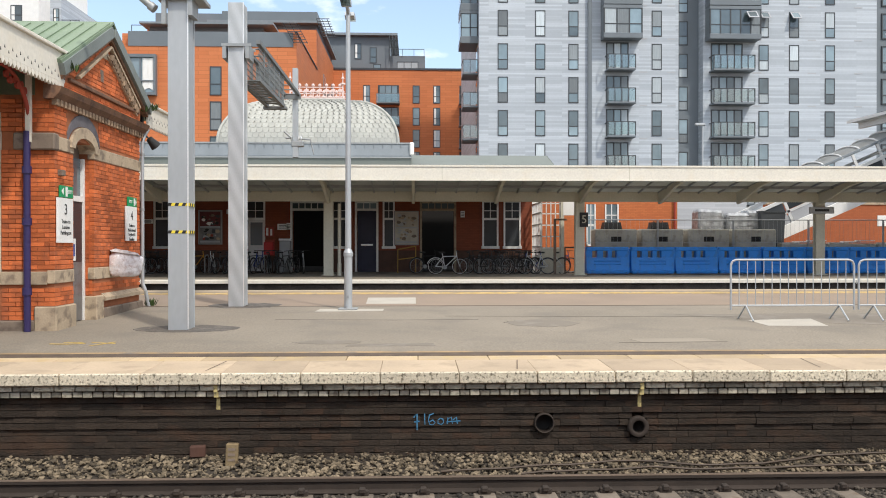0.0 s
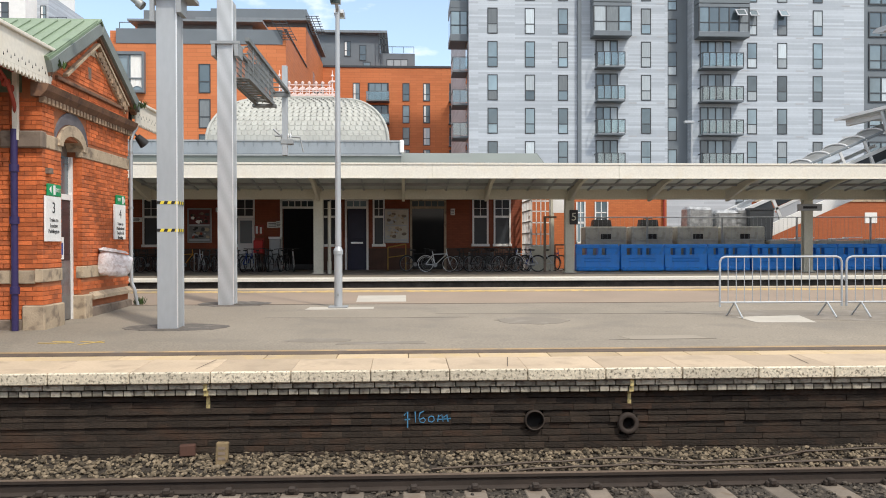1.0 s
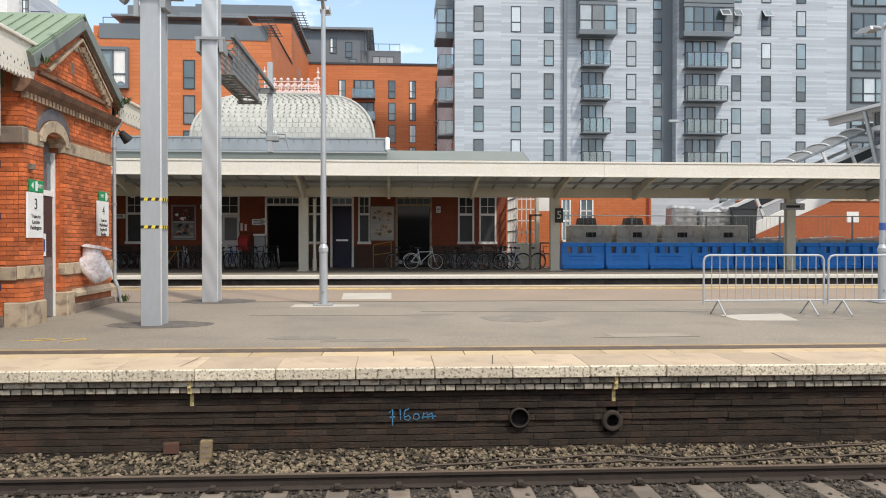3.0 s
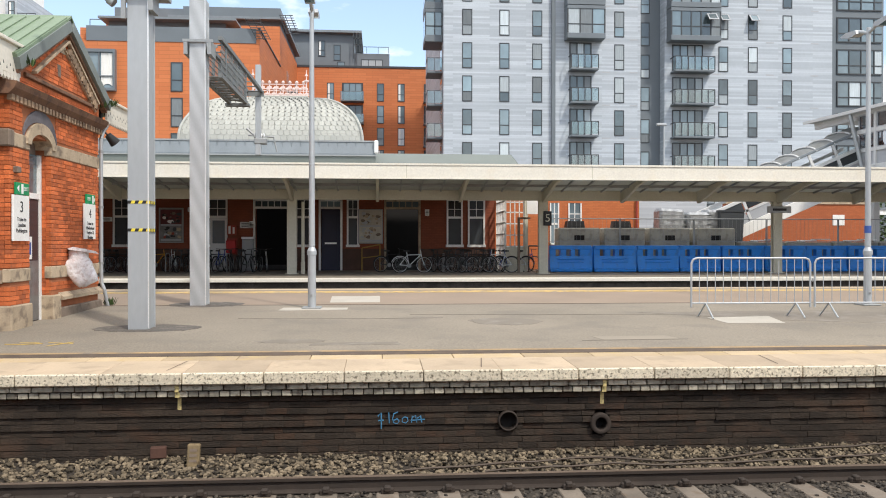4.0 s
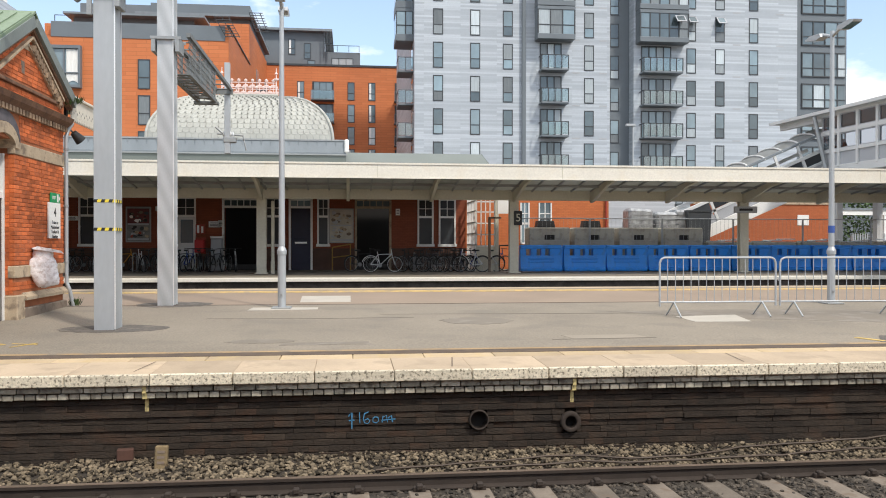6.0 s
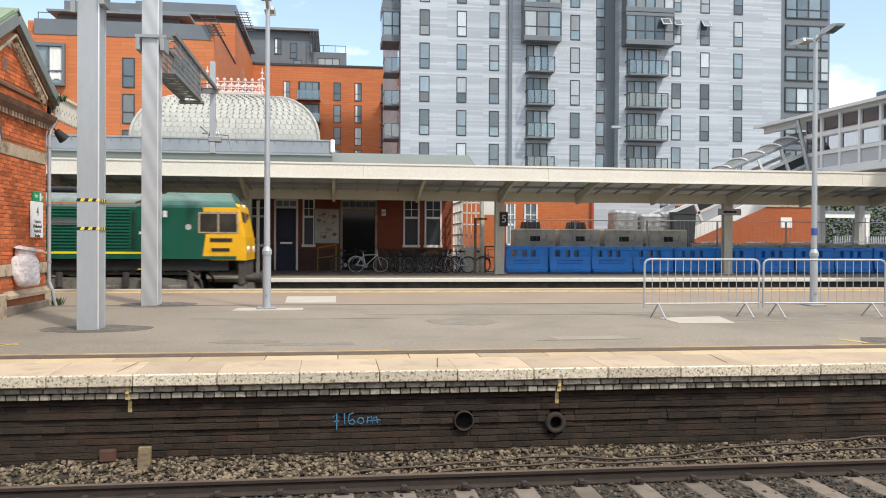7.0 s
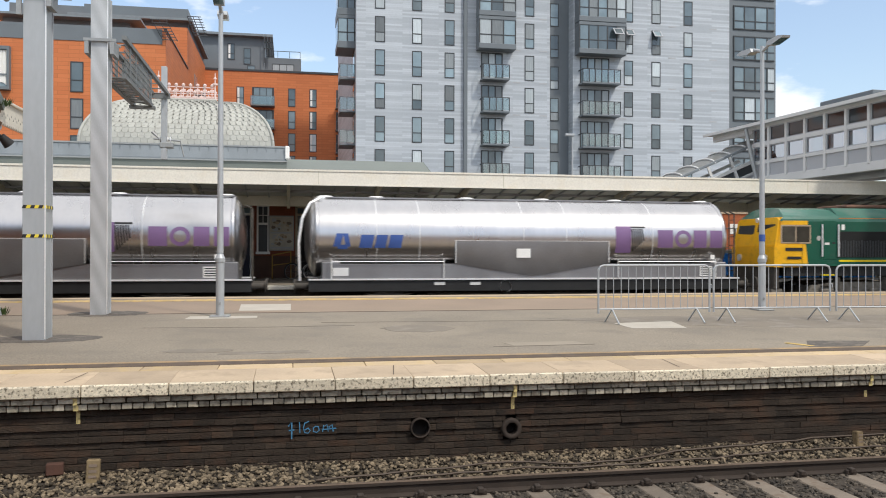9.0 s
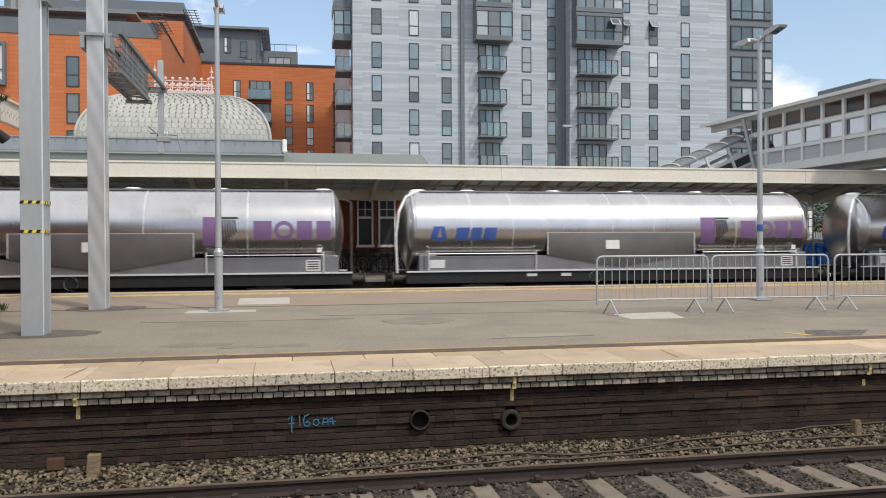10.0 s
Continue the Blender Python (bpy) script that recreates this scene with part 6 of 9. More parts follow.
def barrier(x0, x1, y0, y1):
    L = math.hypot(x1 - x0, y1 - y0)
    yaw = math.degrees(math.atan2(y1 - y0, x1 - x0))
    t = thing("crowd_barrier", pose(x0, y0, deck((y0 + y1) / 2), 0, 0, yaw), "galvanised tubular steel crowd barrier standing on the platform", "barrier", "crowd barriers")
    r, zt, zb = 0.02, 1.13, 0.28
    c = [(0, 0, 0.2), (0, 0, zt - 0.1), (0.03, 0, zt - 0.03), (0.1, 0, zt), (L - 0.1, 0, zt), (L - 0.03, 0, zt - 0.03), (L, 0, zt - 0.1), (L, 0, 0.2)]
    part("frame", Shape().pipe(c, r, 10), M_GALV, t)
    part("bottom_rail", Shape().tube((0, 0, zb), (L, 0, zb), 0.017, n=10), M_GALV, t)
    bar_ = Shape().tube((0, 0, zb), (0, 0, zt), 0.0085, n=6).mesh("bar", M_GALV)
    for k in range(1, 15):
        part("bar", bar_, M_GALV, t, at=pose(L * k / 15, 0, 0))
    for x in (0.28, L - 0.28):
        part("foot", Shape().pipe([(x - 0.03, 0.28, 0.015), (x, 0, zb), (x + 0.03, -0.28, 0.015)], 0.016, 8), M_GALV, t)
    part("hook", Shape().pipe([(L, 0, 0.75), (L + 0.05, 0, 0.75), (L + 0.05, 0, 0.68)], 0.01, 6), M_GALV, t)


barrier(5.87, 8.2, 14.9, 14.9)
barrier(8.29, 10.82, 14.9, 14.82)
barrier(10.95, 13.4, 14.8, 14.7)

def patch(name, pts, material, label, lift=0.005):
    solid(name, sloped(0, 0, 0, 0, lift, 0.004, pts), material, label, "paving", "structure")


patch("cover_plate_1", [(6.2, 14.05), (7.25, 14.0), (7.5, 15.15), (6.2, 14.95)], M_PALE_CONC, "pale concrete cover slab in the platform")
patch("cover_plate_2", [(-1.1, 18.5), (0.03, 18.5), (0.03, 20.2), (-1.15, 20.2)], M_PALE_CONC, "pale concrete cover slab in the platform")
patch("lamp_slab", [(-2.05, 16.75), (-0.65, 16.85), (-0.65, 17.3), (-2.0, 17.35)], M_PALE_CONC, "pale concrete slab round the lamp post")
patch("cover_plate_3", [(7.85, 11.26), (8.73, 11.20), (9.36, 11.82), (8.31, 11.97)], M_ASPHALT_NEW, "dark asphalt patch in the platform")
def blot(cx, cy, rx, ry, n=36):
    return [(cx + rx * math.cos(2 * math.pi * k / n) * (1 + 0.16 * noise.noise((k * 0.9, cx, 1.0))), cy + ry * math.sin(2 * math.pi * k / n) * (1 + 0.3 * noise.noise((k * 1.3, cy, 4.0)))) for k in range(n)]
patch("asphalt_patch_1", blot(-3.85, 13.95, 0.88, 0.5), M_ASPHALT_NEW, "dark asphalt made good round the mast foot")
patch("asphalt_patch_2", blot(-3.75, 18.2, 0.8, 0.6), M_ASPHALT_NEW, "dark asphalt made good round the mast foot")
M_ASPHALT_MID = mat("darker_asphalt", (0.195, 0.168, 0.135), 0.85, var=0.1, scale=1.2, gscale=60, stain=(0.27, 0.24, 0.21), stain_amount=0.5)
M_ASPHALT_PALE = mat("bleached_asphalt", (0.262, 0.226, 0.178), 0.85, var=0.1, scale=1.2, gscale=60)
patch("asphalt_patch_3", blot(2.3, 14.6, 0.65, 0.55), M_ASPHALT_MID, "slightly darker worn asphalt", 0.004)
patch("asphalt_patch_4", blot(-1.3, 12.2, 0.5, 0.22), M_ASPHALT_MID, "slightly darker worn asphalt", 0.004)
# strip of darker tone along the barriers
patch("asphalt_patch_5", [(5.2, 16.0), (7.0, 14.6), (9.5, 13.7), (13.5, 13.2), (20, 13.4), (20, 15.8), (12, 15.9), (8.5, 16.2)], M_ASPHALT_MID, "darker strip on the platform along the barriers", 0.003)
patch("asphalt_patch_6", [(3.4, 12.05), (4.6, 12.1), (4.5, 12.5), (3.3, 12.45)], M_ASPHALT_PALE, "worn pale patch in the asphalt", 0.003)
patch("asphalt_crack_1", [(0.6, 15.82), (2.9, 15.70), (6.3, 15.56), (6.3, 15.60), (2.9, 15.75), (0.6, 15.85)], M_ASPHALT_MID, "thin crack in the asphalt", 0.006)
patch("asphalt_crack_2", [(3.05, 12.0), (4.7, 12.06), (4.7, 12.10), (3.05, 12.03)], M_ASPHALT_MID, "thin dark seam in the asphalt", 0.006)
patch("asphalt_crack_3", [(-2.6, 15.3), (-0.4, 15.15), (1.2, 15.22), (1.2, 15.26), (-0.4, 15.19), (-2.6, 15.33)], M_ASPHALT_MID, "thin crack in the asphalt", 0.006)
patch("asphalt_patch_7", [(-1.0, 11.75), (0.3, 11.78), (0.28, 12.05), (-0.95, 12.0)], M_ASPHALT_MID, "slightly darker square of asphalt", 0.004)
M_SPRAY = mat("yellow_spray_paint", (0.52, 0.36, 0.10), 0.75, var=0.3, scale=12, stain=(0.27, 0.22, 0.15), stain_amount=0.5)
for k, pts in enumerate(([(-5.35, 12.1), (-5.1, 12.06), (-4.85, 12.15), (-4.85, 12.2), (-5.1, 12.12), (-5.35, 12.15)], [(-5.2, 12.24), (-4.92, 12.22), (-4.92, 12.27), (-5.2, 12.28)], [(-4.7, 11.9), (-4.66, 11.9), (-4.45, 12.3), (-4.5, 12.3)], [(-4.8, 12.25), (-4.4, 12.1), (-4.4, 12.14), (-4.8, 12.29)], [(7.75, 11.75), (7.95, 11.35), (8.05, 11.38), (7.85, 11.80)])):
    patch("paint_mark_%d" % (k + 1), pts, M_SPRAY, "yellow spray mark on the asphalt", 0.007)

# ---- near platform face ----
nose = Shape().box(-0.461, 0.461, 0, 0.05, -0.133, 0.004, 0.012).mesh("coping_stone", M_COPING)
slab = Shape().box(-0.4635, 0.4635, -0.083, 0.80, -0.1, 0.004, 0.004).mesh("paving_slab", M_SLAB)
slab2 = Shape().box(-0.461, 0.461, 0.0, 0.36, -0.1, 0.003, 0.006).mesh("edge_slab", mat("ochre_edge_slab", (0.44, 0.335, 0.21), 0.8, var=0.15, scale=2, gscale=30, piece=0.10, stain=(0.47, 0.34, 0.15), stain_amount=0.5))
for k in range(-16, 26):
    x = 0.06 + 0.93 * k
    c = part("coping_stone", nose, M_COPING, island, at=pose(x, Y_NEAR + random.uniform(-0.006, 0.006), random.uniform(-0.003, 0.003)))
    part("paving_slab", slab, M_SLAB, island, at=pose(x + random.uniform(-0.002, 0.002), Y_NEAR + 0.138, random.uniform(-0.002, 0.002), 1.06))
    part("edge_slab", slab2, M_SLAB, island, at=pose(x + 0.45, Y_NEAR + 0.945, 0.014, 1.06))
crk = Shape()
for k in range(-8, 18, 1):
    if k % 4 == 1:
        x = 0.3 + 0.93 * k
        crk.add([(x, Y_NEAR + 0.2, 0.0085), (x + 0.012, Y_NEAR + 0.2, 0.0085), (x + 0.10, Y_NEAR + 0.9, 0.0215), (x + 0.088, Y_NEAR + 0.9, 0.0215)], [(0, 1, 2, 3)])
part("crack", crk, M_DARK_JOINT, island)
hd, sp_d, sp_w = [], [], []
for k in range(-60, 110):
    x = 0.115 * 1.04 * k
    sp_w.append(((x, 9.70 + random.uniform(-0.006, 0.006), -0.255 + random.uniform(-0.002, 0.002)), 0.109))
for k in range(-32, 56):
    sp_w.append(((0.24 * k, 9.67, -0.175), 0.0))
sp_w.sort(key=lambda s: abs(s[0][0] - 1.5))
bricks(pf, sp_w, (0.228, 0.10, 0.064), "x", M_WHITE_BRICK, "pale_brick")
for r in range(11):
    back, shift = random.uniform(-0.022, 0.016), random.uniform(0, 0.24)
    zc = -0.335 - 0.0765 * r
    holes = []   # chords cut by the drain mouths
    for hx, hz, hr in ((1.56, -0.64, 0.115), (2.70, -0.69, 0.115)):
        dz = max(0.0, abs(zc - hz) - 0.034)
        if dz < hr:
            holes.append((hx - math.sqrt(hr * hr - dz * dz), hx + math.sqrt(hr * hr - dz * dz)))
    for k in range(-34, 58):
        bits = [(0.24 * k + shift - 0.1196, 0.24 * k + shift + 0.1196)]
        for h0, h1 in holes:
            bits = [q for a, b in bits for q in ((a, min(b, h0)), (max(a, h1), b)) if q[1] - q[0] > 0.01] if any(a < h1 and b > h0 for a, b in bits) else bits
        for a, b in bits:
            sp_d.append((((a + b) / 2, 9.80 + back + random.uniform(-0.004, 0.006), zc + random.uniform(-0.002, 0.002)), 0.0 if b - a > 0.239 else round(b - a, 3)))
sp_d.sort(key=lambda s: abs(s[0][0] - 1.0))
bricks(pf, sp_d, (0.2392, 0.10, 0.0675), "x", M_WALL_BRICK, "brick", bevel=0.003)
for x, z, r0, r1 in ((1.56, -0.64, 0.125, 0.102), (2.70, -0.69, 0.13, 0.072)):
    t = thing("drain_pipe", (x, 9.728, z), "round pipe mouth in the sooty platform wall", "pipe", "drain pipes in the wall")
    ring = Shape().lathe([(0.02, r0), (-0.026, r0 - 0.004), (-0.032, r0 - 0.012), (-0.032, r1 + 0.008), (-0.024, r1), (0.1, r1)], n=28)
    part("rim", ring, M_RAIL, t, at=pose(0, 0, 0, 0, 0, 90))
    part("bore", Shape().lathe([(-0.02, r1), (0.115, r1), (0.118, 0.001)], n=28), M_HOLLOW_SHADE, t, at=pose(0, 0, 0, 0, 0, 90))
gf = thing("spray_writing", (0.28, 9.735, -0.595), "pale blue sprayed characters on the sooty brick wall", "graffiti")
for stroke in ([(-0.29, 0.03), (-0.25, 0.09), (-0.25, -0.12)], [(-0.285, -0.02), (-0.22, -0.015)], [(-0.16, 0.075), (-0.155, -0.055)], [(-0.05, 0.08), (-0.10, 0.06), (-0.115, 0.0), (-0.10, -0.05), (-0.06, -0.06), (-0.035, -0.03), (-0.06, 0.0), (-0.10, -0.02)], [(0.03, 0.02), (0.0, 0.0), (0.0, -0.04), (0.04, -0.055), (0.07, -0.03), (0.06, 0.01), (0.03, 0.02)], [(0.12, 0.03), (0.11, -0.05)], [(0.12, 0.01), (0.16, 0.035), (0.175, -0.05)], [(0.18, 0.0), (0.22, 0.03), (0.235, -0.05)], [(0.10, -0.025), (0.27, -0.012)]):
    left_, right_ = [], []
    for k, (x_, z_) in enumerate(stroke):
        (xa, za), (xb, zb_) = stroke[max(0, k - 1)], stroke[min(len(stroke) - 1, k + 1)]
        ln_ = math.hypot(xb - xa, zb_ - za)
        w_ = 0.0062 * (1 + 0.3 * math.sin(5 * k + 40 * x_))
        left_.append((x_ - (zb_ - za) / ln_ * w_, z_ + (xb - xa) / ln_ * w_))
        right_.append((x_ + (zb_ - za) / ln_ * w_, z_ - (xb - xa) / ln_ * w_))
    n_ = len(stroke)
    line = Shape().add([(x_, y_, z_) for y_ in (-0.003, 0.003) for x_, z_ in left_ + right_], [f_ for k in range(n_ - 1) for f_ in ((k, k + 1, n_ + k + 1, n_ + k), (2 * n_ + k, 3 * n_ + k, 3 * n_ + k + 1, 2 * n_ + k + 1), (k, 2 * n_ + k, 2 * n_ + k + 1, k + 1), (n_ + k, n_ + k + 1, 3 * n_ + k + 1, 3 * n_ + k))])
    part("stroke", line, M_PAINT_BLUE, gf)
M_MARK = mat("faded_yellow_mark", (0.55, 0.45, 0.20), 0.8, var=0.3, scale=14, stain=(0.12, 0.09, 0.05), stain_amount=0.6)
for x in (-2.33, 2.72, 7.65):
    t = thing("paint_mark", (x, 0, 0), "worn yellow vertical paint mark on the brickwork", "mark", "yellow wall marks")
    part("stripe", Shape().box(-0.025, 0.02, 9.61, 9.617, -0.22, -0.14), M_MARK, t)
    part("stripe", Shape().box(-0.028, 0.025, 9.64, 9.647, -0.29, -0.225), M_MARK, t)
    part("stripe", Shape().box(-0.022, 0.022, 9.74, 9.746, -0.46, -0.30), M_MARK, t)
for x, z, s in ((-2.12, -1.03, 1.0), (7.35, -1.02, 0.72)):
    t = thing("marker_post", pose(x, 9.5, z, -6, 2, 4), "small worn tan marker post with dark markings in the ballast", "marker")
    part("block", Shape().box(-0.07 * s, 0.07 * s, -0.05, 0.05, -0.1, 0.23 * s, 0.012), mat("stained_white_post", (0.21, 0.155, 0.085), 0.85, var=0.3, scale=9, stain=(0.09, 0.06, 0.035), stain_amount=0.8), t)
    for k in range(3):
        part("marking_bar", Shape().box(-0.04 * s, 0.04 * s, -0.054, -0.05, (0.03 + 0.06 * k) * s, (0.06 + 0.06 * k) * s), M_STONE_DARK, t)
rb = thing("loose_brick", pose(-2.55, 9.66, -0.93, 0, 0, 8), "reddish loose block on the ballast by the wall", "brick")
part("block", Shape().box(-0.09, 0.09, -0.05, 0.05, -0.06, 0.07, 0.01), mat("rusty_block", (0.085, 0.042, 0.03), 0.9, var=0.2, scale=6), rb)

# ---- footbridge ----
M_BRIDGE_GLASS = glass("grey_bridge_glazing", (0.62, 0.65, 0.68), ior=1.45)
M_BRIDGE_ROOF = translucent("pale_translucent_roof", (0.42, 0.43, 0.43), 0.55)
BX = 20.1
fb = thing("footbridge", (BX, 0, 0), "pale grey covered footbridge with two rows of windows over the tracks", "footbridge")
Y0B, Y1B, YWB, BAY = 2.0, 38.9, 35.68, 1.22   # south end, north end of the roof, north end of the windows
part("bottom_beam", Shape().box(0, 0.3, Y0B, YWB, 4.42, 4.78, 0.01), M_BRIDGE, fb)
part("top_beam", Shape().box(0, 0.25, Y0B, Y1B, 7.06, 7.2, 0.01), M_BRIDGE, fb)
part("mid_rail", Shape().box(-0.01, 0.15, Y0B, YWB, 5.36, 5.5), M_BRIDGE, fb)
part("mid_rail", Shape().box(-0.01, 0.15, Y0B, YWB, 6.2, 6.38), M_BRIDGE, fb)
part("deck", Shape().box(0.3, 3.4, Y0B, YWB, 4.5, 4.62), M_BRIDGE_PANEL, fb)
part("back_wall", Shape().box(3.4, 3.6, Y0B, YWB, 4.4, 5.5).box(3.4, 3.6, Y0B, Y1B, 7.0, 7.2), M_BRIDGE, fb)
part("roof", Shape().prism([(-0.35, 7.2), (-0.35, 7.27), (1.8, 7.55), (3.9, 7.27), (3.9, 7.2)], Y0B - 0.2, Y1B + 0.3, "y"), M_BRIDGE_ROOF, fb, "shallow pale translucent roof")
part("roof_box", Shape().box(0.6, 2.0, 28.8, 31.8, 7.3, 7.74, 0.03), M_SLATE, fb, "dark roof plant box")
post = Shape().box(-0.03, 0.16, -0.07, 0.07, 4.7, 7.08, 0.01).mesh("post", M_BRIDGE)
pan = Shape().box(0.05, 0.09, 0.08, BAY - 0.08, 4.78, 5.36).mesh("panel", M_BRIDGE_PANEL)
fr_ = Shape()
for z0, z1 in ((5.5, 6.2), (6.38, 7.06)):
    fr_.box(0.03, 0.12, 0.07, 0.12, z0, z1).box(0.03, 0.12, BAY - 0.12, BAY - 0.07, z0, z1).box(0.03, 0.12, 0.12, BAY - 0.12, z0, z0 + 0.05).box(0.03, 0.12, 0.12, BAY - 0.12, z1 - 0.05, z1)
fr_m = fr_.mesh("window_frame", M_BRIDGE_PANEL)
pn1 = Shape().box(0.06, 0.075, 0.12, BAY - 0.12, 5.55, 6.15).mesh("pane", M_BRIDGE_GLASS)
pn2 = Shape().box(0.06, 0.075, 0.12, BAY - 0.12, 6.43, 7.01).mesh("pane", M_BRIDGE_GLASS)
part("eaves_trim", Shape().box(-0.40, -0.34, Y0B, Y1B + 0.3, 7.16, 7.30), M_BRIDGE, fb, "pale eaves trim")
for k in range(27):
    y = YWB - BAY * (k + 1)
    part("post", post, M_BRIDGE, fb, at=pose(0, y, 0))
    part("panel", pan, M_BRIDGE_PANEL, fb, at=pose(0, y, 0))
    w = part("window_frame", fr_m, M_BRIDGE_PANEL, fb, at=pose(0, y, 0))
    part("pane", pn1, M_BRIDGE_GLASS, w).visible_shadow = False
    part("pane", pn2, M_BRIDGE_GLASS, w).visible_shadow = False
    part("post", post, M_BRIDGE, fb, at=pose(3.4, y, 0))
part("end_wall", Shape().box(0.02, 0.2, YWB, Y1B, 6.88, 7.06), M_BRIDGE, fb, "pale boarding under the landing eaves")
part("tower_leg", Shape().box(0.5, 0.8, 35.2, 35.5, Z_P5 - 0.25, 4.5), M_BRIDGE, fb)
part("tower_leg", Shape().box(2.6, 2.9, 35.2, 35.5, Z_P5 - 0.25, 4.5), M_BRIDGE, fb)
part("tower_leg", Shape().box(0.2, 0.6, 15.9, 16.3, deck(16), 4.5), M_BRIDGE, fb)
part("tower_leg", Shape().box(2.9, 3.3, 15.9, 16.3, deck(16), 4.5), M_BRIDGE, fb)
fb.matrix_basis = pose(BX + 4.9, 0, 0.25, 0, 0, 4.4) @ Matrix.Diagonal((1.02, 1.02, 1.02, 1))
part("raking_leg", Shape().tube((-0.1, 35.1, 4.4), (-0.3, 35.75, 7.1), 0.10, n=10), M_GALV_DARK, fb)

# stair, in its own sloping frame: u runs up the flight
SL = math.degrees(math.atan(0.433))
stp = thing("footbridge_stair", Matrix.LocRotScale((12.55, 37.1, 0.26), None, (1.1, 1.1, 1.1)), "pale grey covered stair rising to the footbridge with arched roof hoops", "stair")
TURN_S = pose(0, 0, 0, 0, -SL, 0)
LS = 11.2
def sl(name, shape, material, label=""):
    return part(name, shape, material, stp, label, at=TURN_S)
sl("stringer", Shape().box(0, LS, -0.12, 0.0, -0.35, 0.15, 0.01), M_WHITE, "white steel stringer")
sl("stringer", Shape().box(0, LS, 2.0, 2.12, -0.35, 0.15, 0.01), M_WHITE, "white steel stringer")
sl("soffit", Shape().box(0, LS, 0.0, 2.0, -0.3, -0.25), M_BRIDGE_PANEL)
sl("hand_rail", Shape().box(0, LS, -0.1, -0.02, 1.05, 1.2, 0.01), M_BRIDGE)
sl("mid_rail", Shape().box(0, LS, -0.09, -0.03, 0.58, 0.68), M_BRIDGE)
sl("hand_rail", Shape().box(0, LS, 2.02, 2.1, 1.05, 1.2, 0.01), M_BRIDGE)
sl("eaves_rail", Shape().box(5.3, LS, -0.12, -0.02, 1.75, 1.85, 0.01), M_GREY_LEAD)
for k in range(10):
    sl("baluster", Shape().box(0.3 + 1.15 * k, 0.42 + 1.15 * k, -0.09, -0.03, 0.15, 1.75 if k > 3 else 1.1), M_BRIDGE)
    sl("side_pane", Shape().box(0.44 + 1.15 * k, 1.4 + 1.15 * k, -0.065, -0.055, 0.7, 1.05), M_PANE_DARK)
    sl("lower_panel", Shape().box(0.44 + 1.15 * k, 1.4 + 1.15 * k, -0.065, -0.05, 0.16, 0.58), M_BRIDGE_PANEL)
for k in range(24):
    part("step", Shape().box(0.43 * k * 0.98, 0.43 * k * 0.98 + 0.36, 0.02, 1.98, 0.182 * k, 0.182 * k + 0.05), M_BRIDGE_PANEL, stp)
for k in range(7):
    hoop = [(5.4 + 0.85 * k, 1.0 - 1.1 * math.cos(a), 1.75 + 0.30 * math.sin(a)) for a in [math.pi * j / 12 for j in range(13)]]
    sl("hoop", Shape().pipe(hoop, 0.04, 8), M_BRIDGE, "curved roof hoop")
roofs = Shape()
rn = 12
roofs.add([(u, 1.0 - 1.08 * math.cos(math.pi * j / rn), 1.75 + 0.26 * math.sin(math.pi * j / rn)) for u in (5.3, LS) for j in range(rn + 1)] + [(u, 1.0 - 1.05 * math.cos(math.pi * j / rn), 1.73 + 0.23 * math.sin(math.pi * j / rn)) for u in (5.3, LS) for j in range(rn + 1)],
          [(j, j + 1, rn + 2 + j, rn + 1 + j) for j in range(rn)] + [(2 * rn + 2 + j, 3 * rn + 3 + j, 3 * rn + 4 + j, 2 * rn + 3 + j) for j in range(rn)], True)
sl("roof_sheet", roofs, M_BRIDGE_ROOF, "curved translucent grey roof sheet")

# ---- yard beyond the far platform ----
M_YARD_BRICK = cladding("yard_brick", (0.42, 0.12, 0.045), (0.35, 0.095, 0.035), 0.235, 0.078, 0.75, 0.008, 0.85)
yw = thing("yard_wall", (0, 44.5, Z_P5), "reddish brick boundary wall behind the stair", "wall")
part("wall", Shape().box(19.5, 28.4, 0, 0.4, 0, 3.5), M_YARD_BRICK, yw)
part("coping", Shape().box(19.5, 28.4, -0.06, 0.46, 3.5, 3.62), M_STONE, yw)
part("sign", Shape().box(25.8, 26.5, -0.03, 0, 2.3, 2.9), M_WHITE, yw)
yb = thing("yard_building", (0, 58, Z_P5), "pale rendered low building beyond the yard", "building")
part("wall", Shape().box(12.7, 24, 0, 1, -1.5, 5), M_TOWER_SIDE, yb)
for a in (14.0, 17.0, 20.0):
    part("window", Shape().box(a, a + 1.6, -0.05, 0, 1.2, 2.8), M_WINDOW, yb)

pf_ = thing("palisade_fence", (28.6, 43.5, Z_P5), "pale grey steel palisade fence by the yard", "fence")
pale_ = Shape().prism([(-0.035, 0.1), (0.035, 0.1), (0.035, 1.75), (0.0, 1.85), (-0.035, 1.75)], -0.01, 0.01, "y").mesh("pale", M_GALV)
for k in range(70):
    part("pale", pale_, M_GALV, pf_, at=pose(0.15 * k, 0, 0))
for z in (0.5, 1.4):
    part("rail", Shape().box(-0.1, 10.6, 0.02, 0.06, z, z + 0.06), M_GALV, pf_)
for k in range(5):
    part("post", Shape().box(2.6 * k - 0.05, 2.6 * k + 0.05, 0.06, 0.16, 0, 1.7), M_GALV, pf_)
sh = thing("shelter", (30.95, 47.0, Z_P5), "white-framed open shelter beyond the fence", "shelter")
for x in (-2.05, 2.05):
    part("post", Shape().box(x - 0.12, x + 0.12, -0.12, 0.12, 0, 3.0), M_WHITE, sh)
